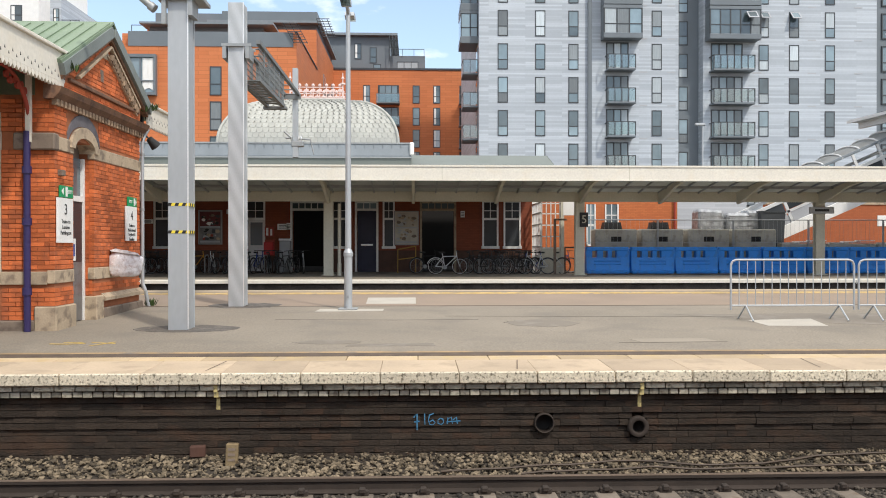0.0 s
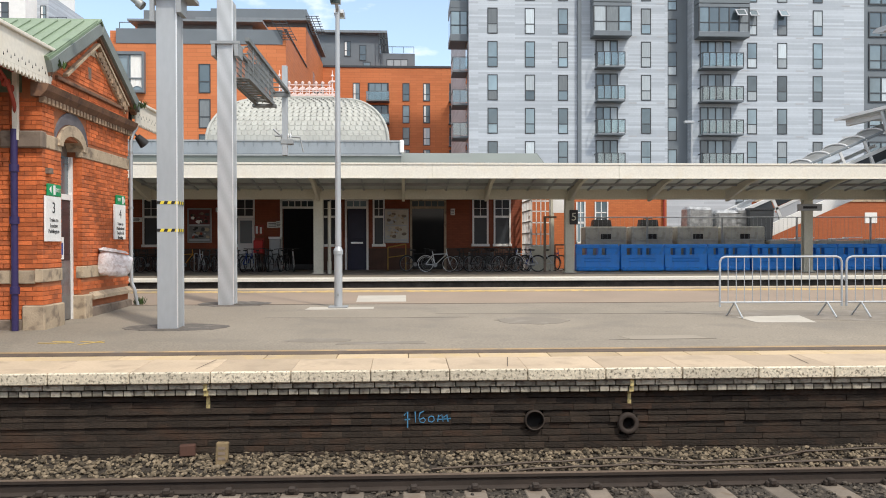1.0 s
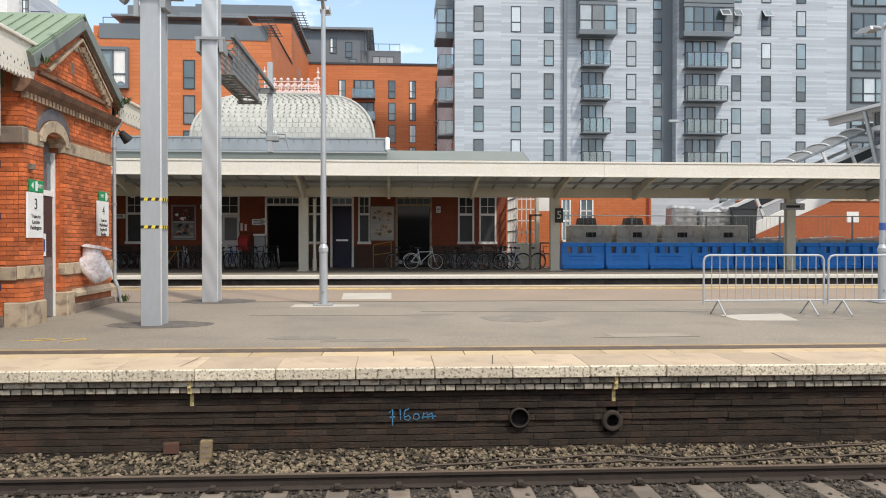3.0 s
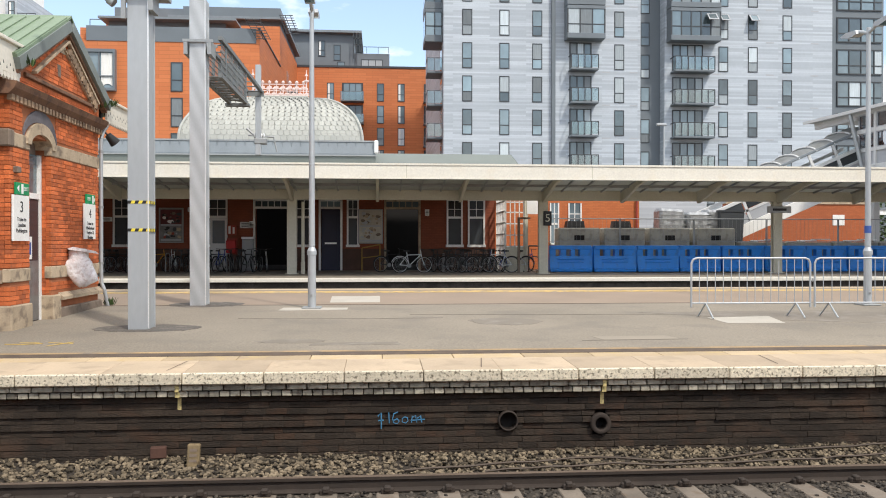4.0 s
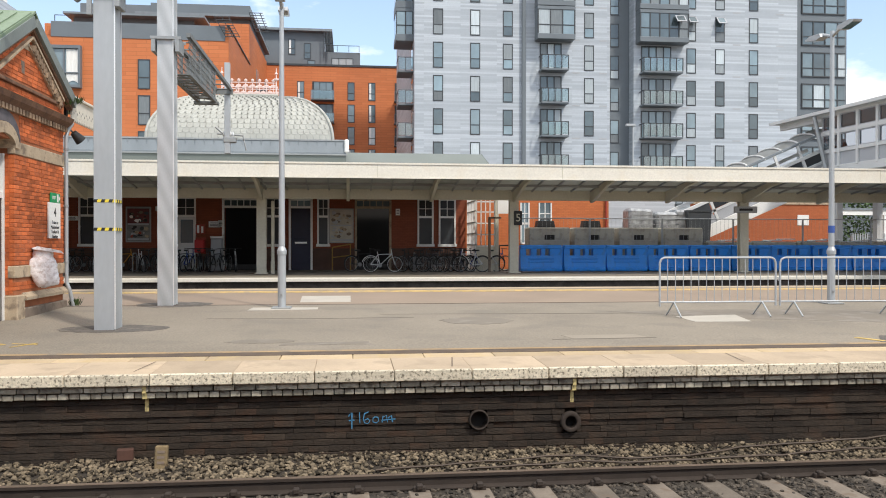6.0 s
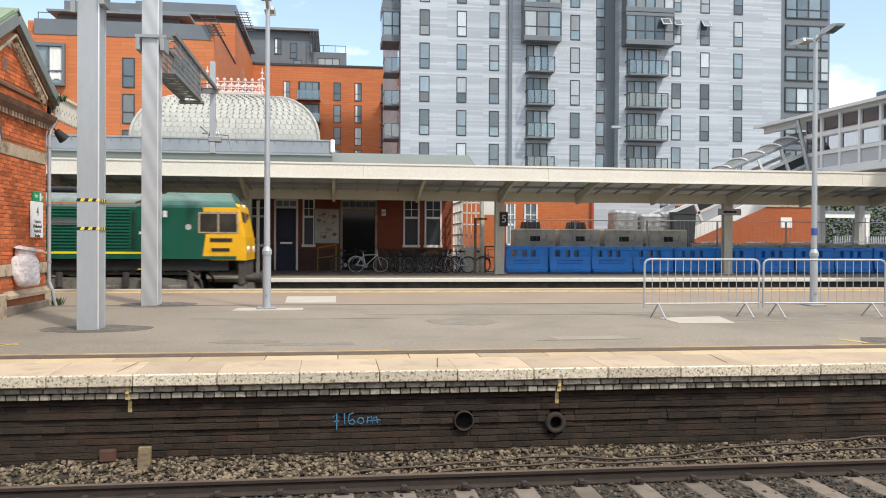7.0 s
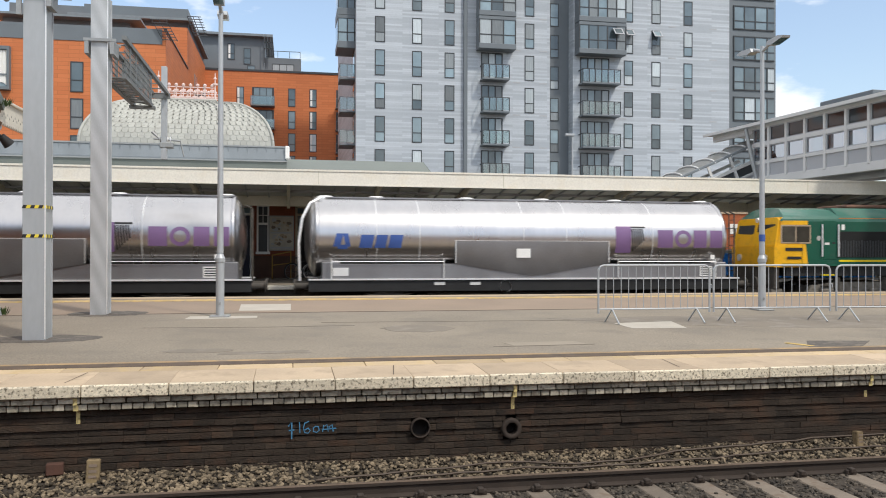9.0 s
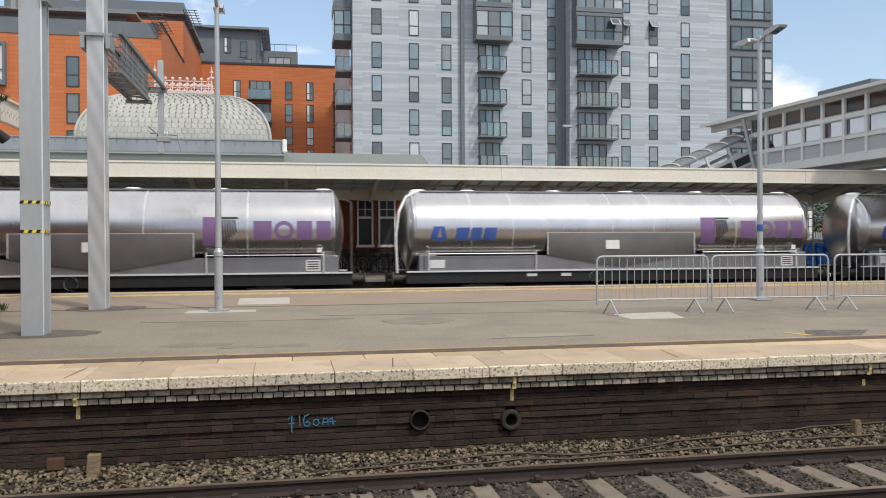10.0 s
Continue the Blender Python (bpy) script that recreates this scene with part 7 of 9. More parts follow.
part("beam", Shape().box(-2.2, 2.2, -0.14, 0.14, 3.0, 3.3), M_WHITE, sh)
part("roof", Shape().box(-2.3, 2.3, -0.2, 1.2, 3.3, 3.42), M_GREY_LEAD, sh)
# made-up range that keeps bright sky out of the shrubs' gaps
yc = thing("yard_building", (0, 62, Z_P5), "added dull grey backdrop closing the yard behind the shrubs", "building")
part("wall", Shape().box(30, 62, 0, 1, -1.5, 5.2), M_SLATE, yc)
part("roof", Shape().prism([(-0.4, 5.2), (4.0, 6.4), (4.0, 6.3), (-0.4, 5.1)], 29.6, 62), M_SLATE, yc)
hg = thing("hedge", (34.0, 52.0, Z_P5), "dark green shrubs behind the fence", "shrub", kind="stuff")
rng_h = random.Random(8)
hs = Shape()
for _ in range(9000):
    p = Vector((rng_h.uniform(-5, 13), rng_h.uniform(-1.4, 1.4), 0))
    p.z = rng_h.uniform(0, 1) * (4.3 + 1.2 * noise.noise((p.x * 0.6, 0, 3)))
    d = Vector((rng_h.uniform(-1, 1), rng_h.uniform(-1, 1), rng_h.uniform(-0.4, 1))).normalized() * rng_h.uniform(0.16, 0.32)
    w = d.cross(Vector((rng_h.uniform(-1, 1), rng_h.uniform(-1, 1), 1))).normalized() * 0.09
    hs.add([p, p + d * 0.5 + w, p + d, p + d * 0.5 - w], [(0, 1, 2, 3)])
part("leaves", hs, M_LEAF, hg)

# blue water-filled barriers
bb_ = thing("plastic_barrier", (7.25, 34.35, Z_P5), "bright blue plastic water-filled barrier unit", "barrier", "blue barrier row")
part("foot", Shape().box(0.02, 1.84, -0.3, 0.3, 0.04, 0.2, 0.04), M_BLUE_PLASTIC, bb_)
bod = Shape().prism([(-0.22, 0.18), (0.22, 0.18), (0.15, 0.72), (-0.15, 0.72)], 0.02, 1.84)
for a, b in ((0.02, 0.28), (0.48, 0.74), (0.94, 1.12), (1.32, 1.84)):
    bod.box(a, b, -0.13, 0.13, 0.72, 1.0)
bod.box(0.02, 1.84, -0.14, 0.14, 1.0, 1.17, 0.02)
part("body", bod, M_BLUE_PLASTIC, bb_)
for z in (0.42, 0.56):
    part("rib", Shape().box(0.35, 1.5, -0.215, -0.16, z, z + 0.06, 0.01), M_BLUE_PLASTIC, bb_)
part("link_post", Shape().box(1.8, 1.92, -0.1, 0.1, 0.1, 1.1, 0.02), M_BLUE_PLASTIC, bb_)
for k in range(1, 13):
    copy_thing(bb_, pose(7.25 + 1.9 * k, 34.35 + random.uniform(-0.08, 0.08), Z_P5, 0, 0, random.uniform(-1, 1)))

# concrete blocks with wrapped materials on them
cb = thing("concrete_block", (7.9, 35.75, Z_P5), "grey cast concrete block with lifting slots", "block", "concrete blocks")
part("block", Shape().box(0, 1.85, -0.45, 0.45, 0, 1.95, 0.05), M_CONCRETE, cb)
# dark plate on the face stands for the slot's shade
part("slot", Shape().box(0.7, 1.15, -0.47, -0.44, 1.4, 1.62, 0.01), M_HOLLOW_SHADE, cb)
for k, (x, h) in enumerate(((9.95, 0.0), (12.0, 0.06), (14.1, 0.02))):
    copy_thing(cb, pose(x, 35.75, Z_P5 + h * 0, 0, 0, random.uniform(-2, 2)))
for x in (16.2, 18.4, 20.6, 22.8, 25.0, 27.2):
    t = thing("concrete_block", (x, 35.8, Z_P5), "low grey concrete kerb block in a row", "block", "low concrete blocks")
    part("block", Shape().box(0, 2.1, -0.4, 0.4, 0, 1.32, 0.04), M_CONCRETE, t)
    for q in range(3):
        part("board", Shape().box(0.05 + 0.6 * q, 0.85 + 0.6 * q, -0.38 + 0.1 * (q % 2), -0.1 + 0.1 * (q % 2), 1.32 + 0.05 * q, 1.365 + 0.05 * q, 0.008), M_WHITE, t, "pale board laid on top")
M_WRAP = mat("silver_wrap", (0.34, 0.35, 0.36), 0.3, metal=0.4, var=0.5, scale=5, gscale=14, bump=0.9)
for k, (x, w, h) in enumerate(((12.8, 1.2, 0.85), (14.1, 1.1, 0.7), (15.0, 0.9, 0.8))):
    t = thing("wrapped_pallet", (x, 36.7, Z_P5 + 0.0), "stack of materials wrapped in silvery film", "pallet", "wrapped stacks")
    s = Shape().box(0, w, -0.5, 0.5, 0, 2.0 + h, 0.12)
    s.v = [(p[0] + 0.06 * noise.noise((p[0] * 3, p[2] * 3, k)), p[1], p[2] + 0.05 * noise.noise((p[0] * 4, k, p[2]))) for p in s.v]
    part("wrap", s, M_WRAP, t)
    for j in range(3):
        part("strap", Shape().box(-0.01, w + 0.01, -0.515, -0.5, 2.1 + 0.22 * j, 2.13 + 0.22 * j), M_GALV_DARK, t)
sk = thing("dumpy_bag", (15.6, 36.3, Z_P5), "dark open-topped builders' bin among the materials", "container")
part("body", Shape().prism([(0, 0), (0.85, 0), (1.0, 2.75), (-0.12, 2.75)], -0.45, 0.45, "y"), M_FRAME, sk)
part("rim", Shape().box(-0.15, 1.03, -0.48, 0.48, 2.7, 2.78), M_FRAME, sk)
for x in (8.7, 10.8):
    t = thing("generator", (x, 35.7, Z_P5 + 1.95), "black machine case on the concrete blocks", "machine", "black cases")
    part("case", Shape().prism([(-0.42, 0), (0.42, 0), (0.36, 0.3), (-0.36, 0.3)], -0.25, 0.25, "y"), M_BLACK, t)
    part("handle", Shape().pipe([(-0.2, 0, 0.3), (-0.2, 0, 0.36), (0.2, 0, 0.36), (0.2, 0, 0.3)], 0.015), M_BLACK, t)


def mesh_fence(x0, x1, y):
    t = thing("mesh_fence_panel", (x0, y, Z_P5), "thin grey steel mesh fence panel behind the blue barriers", "fence", "mesh fence panels")
    L = x1 - x0
    part("frame", Shape().pipe([(0, 0, 0), (0, 0, 2.35), (L, 0, 2.35), (L, 0, 0)], 0.022, 8), M_GALV_DARK, t)
    part("cross_rail", Shape().tube((0, 0, 1.35), (L, 0, 1.35), 0.012, n=6), M_GALV_DARK, t)
    w = Shape()
    n = int(L / 0.19)
    for k in range(1, n):
        w.box(L * k / n - 0.003, L * k / n + 0.003, -0.003, 0.003, 0.1, 2.35)
    tagged(part("mesh_infill", w, M_GALV_DARK, t), kind="stuff")
    part("foot_block", Shape().box(-0.12, 0.12, -0.3, 0.3, 0, 0.12, 0.02), M_CONCRETE, t)


for k in range(6):
    mesh_fence(7.3 + 3.35 * k, 10.6 + 3.35 * k, 35.2)


# bicycles
def bicycle(x, y, yaw, material, lean=4, big=False):
    t = thing("bicycle", pose(x, y, Z_P5, lean, 0, yaw), "parked bicycle on the platform", "bicycle", "parked bicycles")
    r = 0.34
    for wx in (-0.52, 0.52):
        ring = [(wx + r * math.cos(2 * math.pi * k / 24), 0, r + r * math.sin(2 * math.pi * k / 24)) for k in range(25)]
        w = part("wheel", Shape().pipe(ring, 0.02, 6), M_RUBBER, t)
        rim = [(wx + (r - 0.025) * math.cos(2 * math.pi * k / 24), 0, r + (r - 0.025) * math.sin(2 * math.pi * k / 24)) for k in range(25)]
        part("rim", Shape().pipe(rim, 0.011, 5), M_STEEL_BRIGHT if big else M_GALV_DARK, w)
        sp = Shape()
        for k in range(12):
            a = 2 * math.pi * k / 12
            sp.tube((wx, 0, r), (wx + 0.32 * math.cos(a), 0, r + 0.32 * math.sin(a)), 0.003, n=3, caps=False)
        tagged(part("spokes", sp, M_GALV_DARK, w), kind="stuff")
    part("frame", Shape().pipe([(-0.52, 0, r), (-0.12, 0, 0.3), (0.38, 0, 0.78), (-0.2, 0, 0.76), (-0.52, 0, r)], 0.019, 8).tube((-0.12, 0, 0.3), (-0.24, 0, 0.9), 0.019, n=8), material, t)
    part("fork", Shape().pipe([(0.52, 0, r), (0.40, 0, 0.72), (0.36, 0, 0.98)], 0.018, 8), material, t)
    part("handlebar", Shape().pipe([(0.46, -0.27, 1.0), (0.38, -0.1, 1.0), (0.38, 0.1, 1.0), (0.46, 0.27, 1.0)], 0.014, 8), M_BLACK, t)
    part("saddle", Shape().prism([(-0.38, -0.07), (-0.36, 0.07), (-0.2, 0.03), (-0.1, 0.0), (-0.2, -0.03)], 0.9, 0.96, "z"), M_BLACK, t)
    part("chainwheel", Shape().tube((-0.12, -0.03, 0.3), (-0.12, -0.045, 0.3), 0.09, n=14), M_GALV_DARK, t)
    part("mudguard", Shape().pipe([(-0.52 + (r + 0.03) * math.cos(a), 0, r + (r + 0.03) * math.sin(a)) for a in [math.pi * (0.1 + 0.08 * k) for k in range(11)]], 0.016, 6), M_BLACK if not big else M_STEEL_BRIGHT, t)


M_BIKE_W = mat("white_bike_paint", (0.6, 0.62, 0.62), 0.35, var=0.05, scale=3, bump=0)
M_BIKE_Y = mat("orange_bike_paint", (0.6, 0.27, 0.02), 0.35, var=0.05, scale=3, bump=0)
M_BIKE_B = mat("blue_bike_paint", (0.02, 0.06, 0.28), 0.35, var=0.05, scale=3, bump=0)
bicycle(1.42, 34.9, 2, M_BIKE_W, 5, True)
for x, y, yaw, m_ in ((0.55, 36.3, 25, M_BLACK), (2.6, 36.4, 70, M_BLACK), (3.1, 36.5, 60, M_BLACK), (3.7, 36.4, 78, M_FRAME), (4.15, 36.4, 72, M_BLACK), (4.6, 36.3, 110, M_BLACK), (5.0, 36.2, 80, M_BIKE_B), (6.0, 35.6, 160, M_BIKE_W), (6.5, 36.0, 20, M_BIKE_B), (5.5, 36.3, 65, M_BLACK), (2.75, 35.4, 150, M_BLACK), (3.25, 35.6, 35, M_BLACK), (3.6, 35.2, 140, M_FRAME), (4.0, 35.5, 40, M_BLACK), (4.3, 35.2, 155, M_BLACK), (4.65, 35.6, 60, M_BLACK), (5.25, 35.1, 165, M_BIKE_W), (5.75, 35.5, 25, M_BIKE_B), (4.9, 35.9, 130, M_BLACK),
                      (-11.6, 36.5, 70, M_BLACK), (-10.9, 36.4, 100, M_BIKE_W), (-9.6, 36.3, 60, M_BIKE_Y), (-8.9, 36.3, 115, M_BIKE_W), (-8.2, 36.4, 80, M_BLACK), (-6.9, 36.3, 75, M_BIKE_B), (-6.4, 36.4, 95, M_BLACK), (-5.7, 36.4, 70, M_BLACK), (-4.9, 36.3, 95, M_BIKE_W), (-12.6, 36.4, 85, M_BLACK)):
    bicycle(x, y, yaw, m_, random.uniform(-6, 6))
for x, y, yaw, m_ in ((-12.15, 36.45, 78, M_FRAME), (-11.25, 36.35, 64, M_BLACK), (-9.95, 36.45, 102, M_BLACK), (-8.55, 36.4, 74, M_FRAME), (-7.85, 36.3, 98, M_BLACK), (-7.25, 36.45, 62, M_BLACK), (-6.15, 36.3, 108, M_FRAME), (-5.35, 36.35, 82, M_BLACK)):
    bicycle(x, y, yaw, m_, 3)
for x in (-12.0, -10.2, -9.2, -7.4, -6.6, 2.9, 3.9, 4.9, 5.8):
    t = thing("cycle_stand", (x, 36.4, Z_P5), "grey steel hoop cycle stand", "cycle stand", "cycle stands")
    part("hoop", Shape().pipe([(0, -0.35, 0), (0, -0.35, 0.7), (0, -0.25, 0.8), (0, 0.25, 0.8), (0, 0.35, 0.7), (0, 0.35, 0)], 0.024, 8), M_GALV_DARK, t)
gr = thing("guard_rail", (6.9, 35.2, Z_P5), "black tubular guard rail beside the porch", "rail")
part("rail", Shape().pipe([(-0.35, 0, 0), (-0.35, 0, 1.15), (0.2, 0, 1.15), (0.2, 0, 0)], 0.03, 8), M_BLACK, gr)
ya = thing("folding_barrier", (-0.35, 36.5, Z_P5), "yellow tubular guard frame by the doorway", "barrier")
part("frame", Shape().pipe([(-0.4, 0, 0), (-0.4, 0, 1.05), (0.4, 0, 1.2), (0.4, 0, 0)], 0.025, 8).tube((-0.4, 0, 0.6), (0.4, 0, 0.7), 0.02), mat("dull_yellow_tube", (0.35, 0.2, 0.03), 0.5, var=0.1, scale=3), ya)
wbx = thing("timber_door_frame", (6.0, 34.6, Z_P5), "brown timber frame standing by the canopy post", "frame")
part("frame", Shape().box(-0.05, 0.05, -0.05, 0.05, 0, 2.3).box(-0.05, 0.5, -0.05, 0.05, 2.3, 2.38), M_STONE_DARK, wbx)

# posters, boxes and notices on the station wall
def poster(x, z, w, h, label, top, bottom, dark, light):
    t = thing("poster", (x, WY - 0.06, z), label, "poster", "wall posters")
    part("frame", Shape().box(-w / 2 - 0.05, w / 2 + 0.05, -0.03, 0.03, -h / 2 - 0.05, h / 2 + 0.05, 0.01), M_GALV_DARK, t)
    part("sheet", Shape().box(-w / 2, w / 2, -0.036, -0.03, -h / 2, h / 2), bottom, t)
    rng = random.Random(int(x * 10))
    part("upper_field", Shape().box(-w / 2 + 0.03, w / 2 - 0.03, -0.04, -0.036, 0.04, h / 2 - 0.04), top, t)
    part("title_strip", Shape().box(-w / 2 + 0.04, w / 2 - 0.04, -0.046, -0.04, -0.02, 0.05), M_BRIDGE_PANEL, t)
    part("title_strip", Shape().box(-w / 2 + 0.04, w / 2 - 0.04, -0.046, -0.04, -h / 2 + 0.04, -h / 2 + 0.13), M_BRIDGE_PANEL, t)
    for k in range(34):
        up_ = k % 2
        cx, cz = rng.uniform(-w / 2 + 0.12, w / 2 - 0.12), rng.uniform(0.13, h / 2 - 0.14) if up_ else rng.uniform(-h / 2 + 0.2, -0.1)
        r_ = rng.uniform(0.05, 0.13)
        blob = [(cx + r_ * rng.uniform(0.6, 1.3) * math.cos(q * 1.047), cz + r_ * rng.uniform(0.45, 0.9) * math.sin(q * 1.047)) for q in range(6)]
        part("printed_shape", Shape().prism(blob, -0.0412 - 0.0002 * k, -0.036, "y"), rng.choice(dark if up_ else light), t)



poster(-9.43, 2.33, 1.0, 1.5, "large poster with dark maroon and grey printed pictures", mat("dark_red_print", (0.13, 0.03, 0.035), 0.5, var=0.3, scale=3), mat("grey_print", (0.20, 0.19, 0.19), 0.5, var=0.3, scale=4), [M_FRAME, M_BLACK, M_STONE_DARK, M_STEEL_BRIGHT], [M_FRAME, M_BLACK, M_STONE, M_BRIDGE_PANEL, M_RED_PAINT])
poster(-0.38, 2.3, 1.05, 1.5, "beige map-like poster in a frame", mat("beige_print", (0.45, 0.40, 0.32), 0.5, var=0.2, scale=4), mat("pale_beige_print", (0.5, 0.46, 0.38), 0.5, var=0.15, scale=4), [M_STONE, M_STONE_DARK, M_BRIDGE_PANEL], [M_STONE, M_STONE_DARK, M_BRIDGE_PANEL])
fp = thing("fire_point", (-6.72, WY - 0.12, 1.35), "red fire-equipment panel on the wall", "fire point")
part("panel", Shape().box(-0.26, 0.26, 0.0, 0.06, -0.35, 0.4, 0.01).box(-0.2, 0.22, 0.0, 0.05, 0.55, 1.0, 0.01), M_RED_PAINT, fp)
part("box", Shape().box(-0.22, 0.22, -0.2, 0.0, -0.3, 0.3, 0.03), M_SIGN_RED, fp)
part("symbol", Shape().box(-0.14, -0.04, -0.006, 0, 0.6, 0.95).box(0.05, 0.14, -0.006, 0, 0.6, 0.9), M_WHITE, fp)
for x, z, w, h in ((-6.1, 2.35, 0.5, 0.28), (-5.82, 2.38, 0.22, 0.3), (-12.3, 2.6, 0.5, 0.2), (2.25, 2.95, 0.2, 0.3)):
    t = thing("notice", (x, WY - 0.06, z), "small white notice on the station wall", "sign", "wall notices")
    part("sheet", Shape().box(-w / 2, w / 2, -0.01, 0.02, -h / 2, h / 2), M_WHITE, t)
    for q in (-0.22, 0.0, 0.22):
        part("writing_bar", Shape().box(-w * 0.36, w * (0.36 - 0.3 * abs(q)), -0.014, -0.01, h * q - 0.012, h * q + 0.012), M_TEXT, t)
bn = thing("wall_cabinet", (-5.95, WY - 0.25, Z_P5), "pale metal bin against the wall", "bin")
part("body", Shape().box(-0.25, 0.25, -0.2, 0.2, 0, 1.45, 0.03), M_BRIDGE_PANEL, bn)
part("lid", Shape().box(-0.28, 0.28, -0.23, 0.23, 1.45, 1.55, 0.02), M_STEEL_BRIGHT, bn)
dd = thing("half_door", (-7.3, WY - 0.1, Z_P5), "pale half-glazed door standing open", "door")
part("leaf", Shape().box(-0.38, 0.38, -0.03, 0.03, 0.05, 1.25, 0.01).box(-0.38, -0.28, -0.03, 0.03, 1.25, 2.3).box(0.28, 0.38, -0.03, 0.03, 1.25, 2.3).box(-0.38, 0.38, -0.03, 0.03, 2.3, 2.42), M_BRIDGE, dd)
part("pane", Shape().box(-0.28, 0.28, -0.005, 0.005, 1.25, 2.3), M_WINDOW, dd)
rt = thing("red_cabinet", (-12.75, WY - 0.3, Z_P5), "dark red cabinet against the station wall", "cabinet")
part("body", Shape().box(-0.3, 0.3, -0.22, 0.22, 0, 2.0, 0.02), M_RED_PAINT, rt)
hl = thing("hanging_lamp", (-8.3, 36.8, 3.0), "small grey camera box under the canopy", "camera")
part("case", Shape().box(-0.12, 0.12, -0.08, 0.08, -0.1, 0.1, 0.02), M_BRIDGE, hl)
part("bracket", Shape().box(-0.02, 0.02, -0.02, 0.02, 0.1, 1.0), M_GALV_DARK, hl)
# tall yard lamp far off and railing near the bridge foot
yl = thing("street_lamp", (22.2, 62.0, Z_P5 - 1.8), "thin pale street lamp before the tower", "lamp post")
part("pole", Shape().tube((0, 0, 0), (0, 0, 12.3), 0.09, 0.06), M_GALV, yl)
part("lantern", Shape().box(-0.6, 0.2, -0.12, 0.12, 12.25, 12.45, 0.04), M_GALV, yl)

# ---- the train ----
M_CAB_GLASS = mat("cab_glazing", (0.055, 0.05, 0.04), 0.15, var=0.4, scale=2, grain=0, bump=0, spec=0.35, piece=0.2)
HL = 10.45   # half length of the locomotive
SPEED = 19.9
loco = thing("diesel_locomotive", (-60, YC2, Z_RAIL2), "dark green diesel locomotive with yellow cab ends and yellow stripe", "locomotive")
SEC = [(1.74, 1.40), (3.25, 1.40), (3.33, 1.392), (3.40, 1.358), (3.46, 1.31), (3.52, 1.24), (3.82, 0.85), (3.93, 0.45), (3.95, 0.0)]


def hull(x0, x1, rows, front=None):
    """A body shell between x0 and x1 with the section rows (z, half width); front shifts the far end by height."""
    s = Shape()
    ring = [(-w, z) for z, w in rows] + [(w, z) for z, w in rows[::-1] if w > 0]
    n = len(ring)
    shift = front or (lambda z: 0.0)
    a = [(x0, y, z) for y, z in ring]
    b = [(x1 + shift(z), y, z) for y, z in ring]
    s.add(a + b, [(i, n + i, n + (i + 1) % n, (i + 1) % n) for i in range(n)])
    s.add(a, [tuple(range(n))]), s.add(b, [tuple(reversed(range(n)))])
    return s


SIDE = [r for r in SEC if r[0] < 3.3]
ROOF = [r for r in SEC if r[0] > 3.2]
CABX = 7.9
body = part("body", hull(-CABX, CABX, SIDE), M_GREEN_LOCO, loco, "dark green body side")
part("roof", hull(-4.93, 1.55, ROOF), M_GREEN_ROOF_LOCO, loco, "faded green roof, paled for sky sheen")
# soot stains over a base paled for the sky's sheen
part("roof", hull(1.6, CABX, [(3.25, 1.40), (3.33, 1.392), (3.40, 1.358), (3.46, 1.31), (3.51, 1.24), (3.70, 0.8), (3.74, 0.0)]), mat("sooty_sheen_roof", (0.13, 0.165, 0.15), 0.26, var=0.35, scale=1, bump=0.05, stain=(0.05, 0.055, 0.05), stain_amount=0.4), loco, "sooty low roof section, paled for sky sheen")
part("roof", hull(-CABX, -4.98, [(3.25, 1.40), (3.33, 1.392), (3.40, 1.358), (3.46, 1.31), (3.52, 1.24), (3.76, 0.95), (3.78, 0.0)]), M_GREEN_ROOF_LOCO, loco, "faded green roof, paled for sky sheen")
M_RUSTY = mat("dull_rusty_brown", (0.16, 0.085, 0.06), 0.7, var=0.3, scale=3)
part("radiator_fan_housing", Shape().box(-7.2, -5.0, -0.85, 0.85, 3.78, 3.90, 0.03), M_RUSTY, loco, "reddish radiator fan housing")
part("exhaust", Shape().box(3.4, 5.1, -0.5, 0.5, 3.74, 3.92, 0.06), M_BLACK, loco, "black exhaust silencer")
part("roof_hatch", Shape().box(2.2, 3.1, -0.95, -0.45, 3.66, 3.80, 0.03), M_RUSTY, loco)
part("silver_panel", Shape().box(1.0, 2.1, -1.0, -0.6, 3.76, 3.84, 0.02), M_STEEL_BRIGHT, loco)
part("roof_box", Shape().box(-1.6, 0.2, -0.98, -0.5, 3.74, 3.88, 0.02), M_GREEN_LOCO, loco)
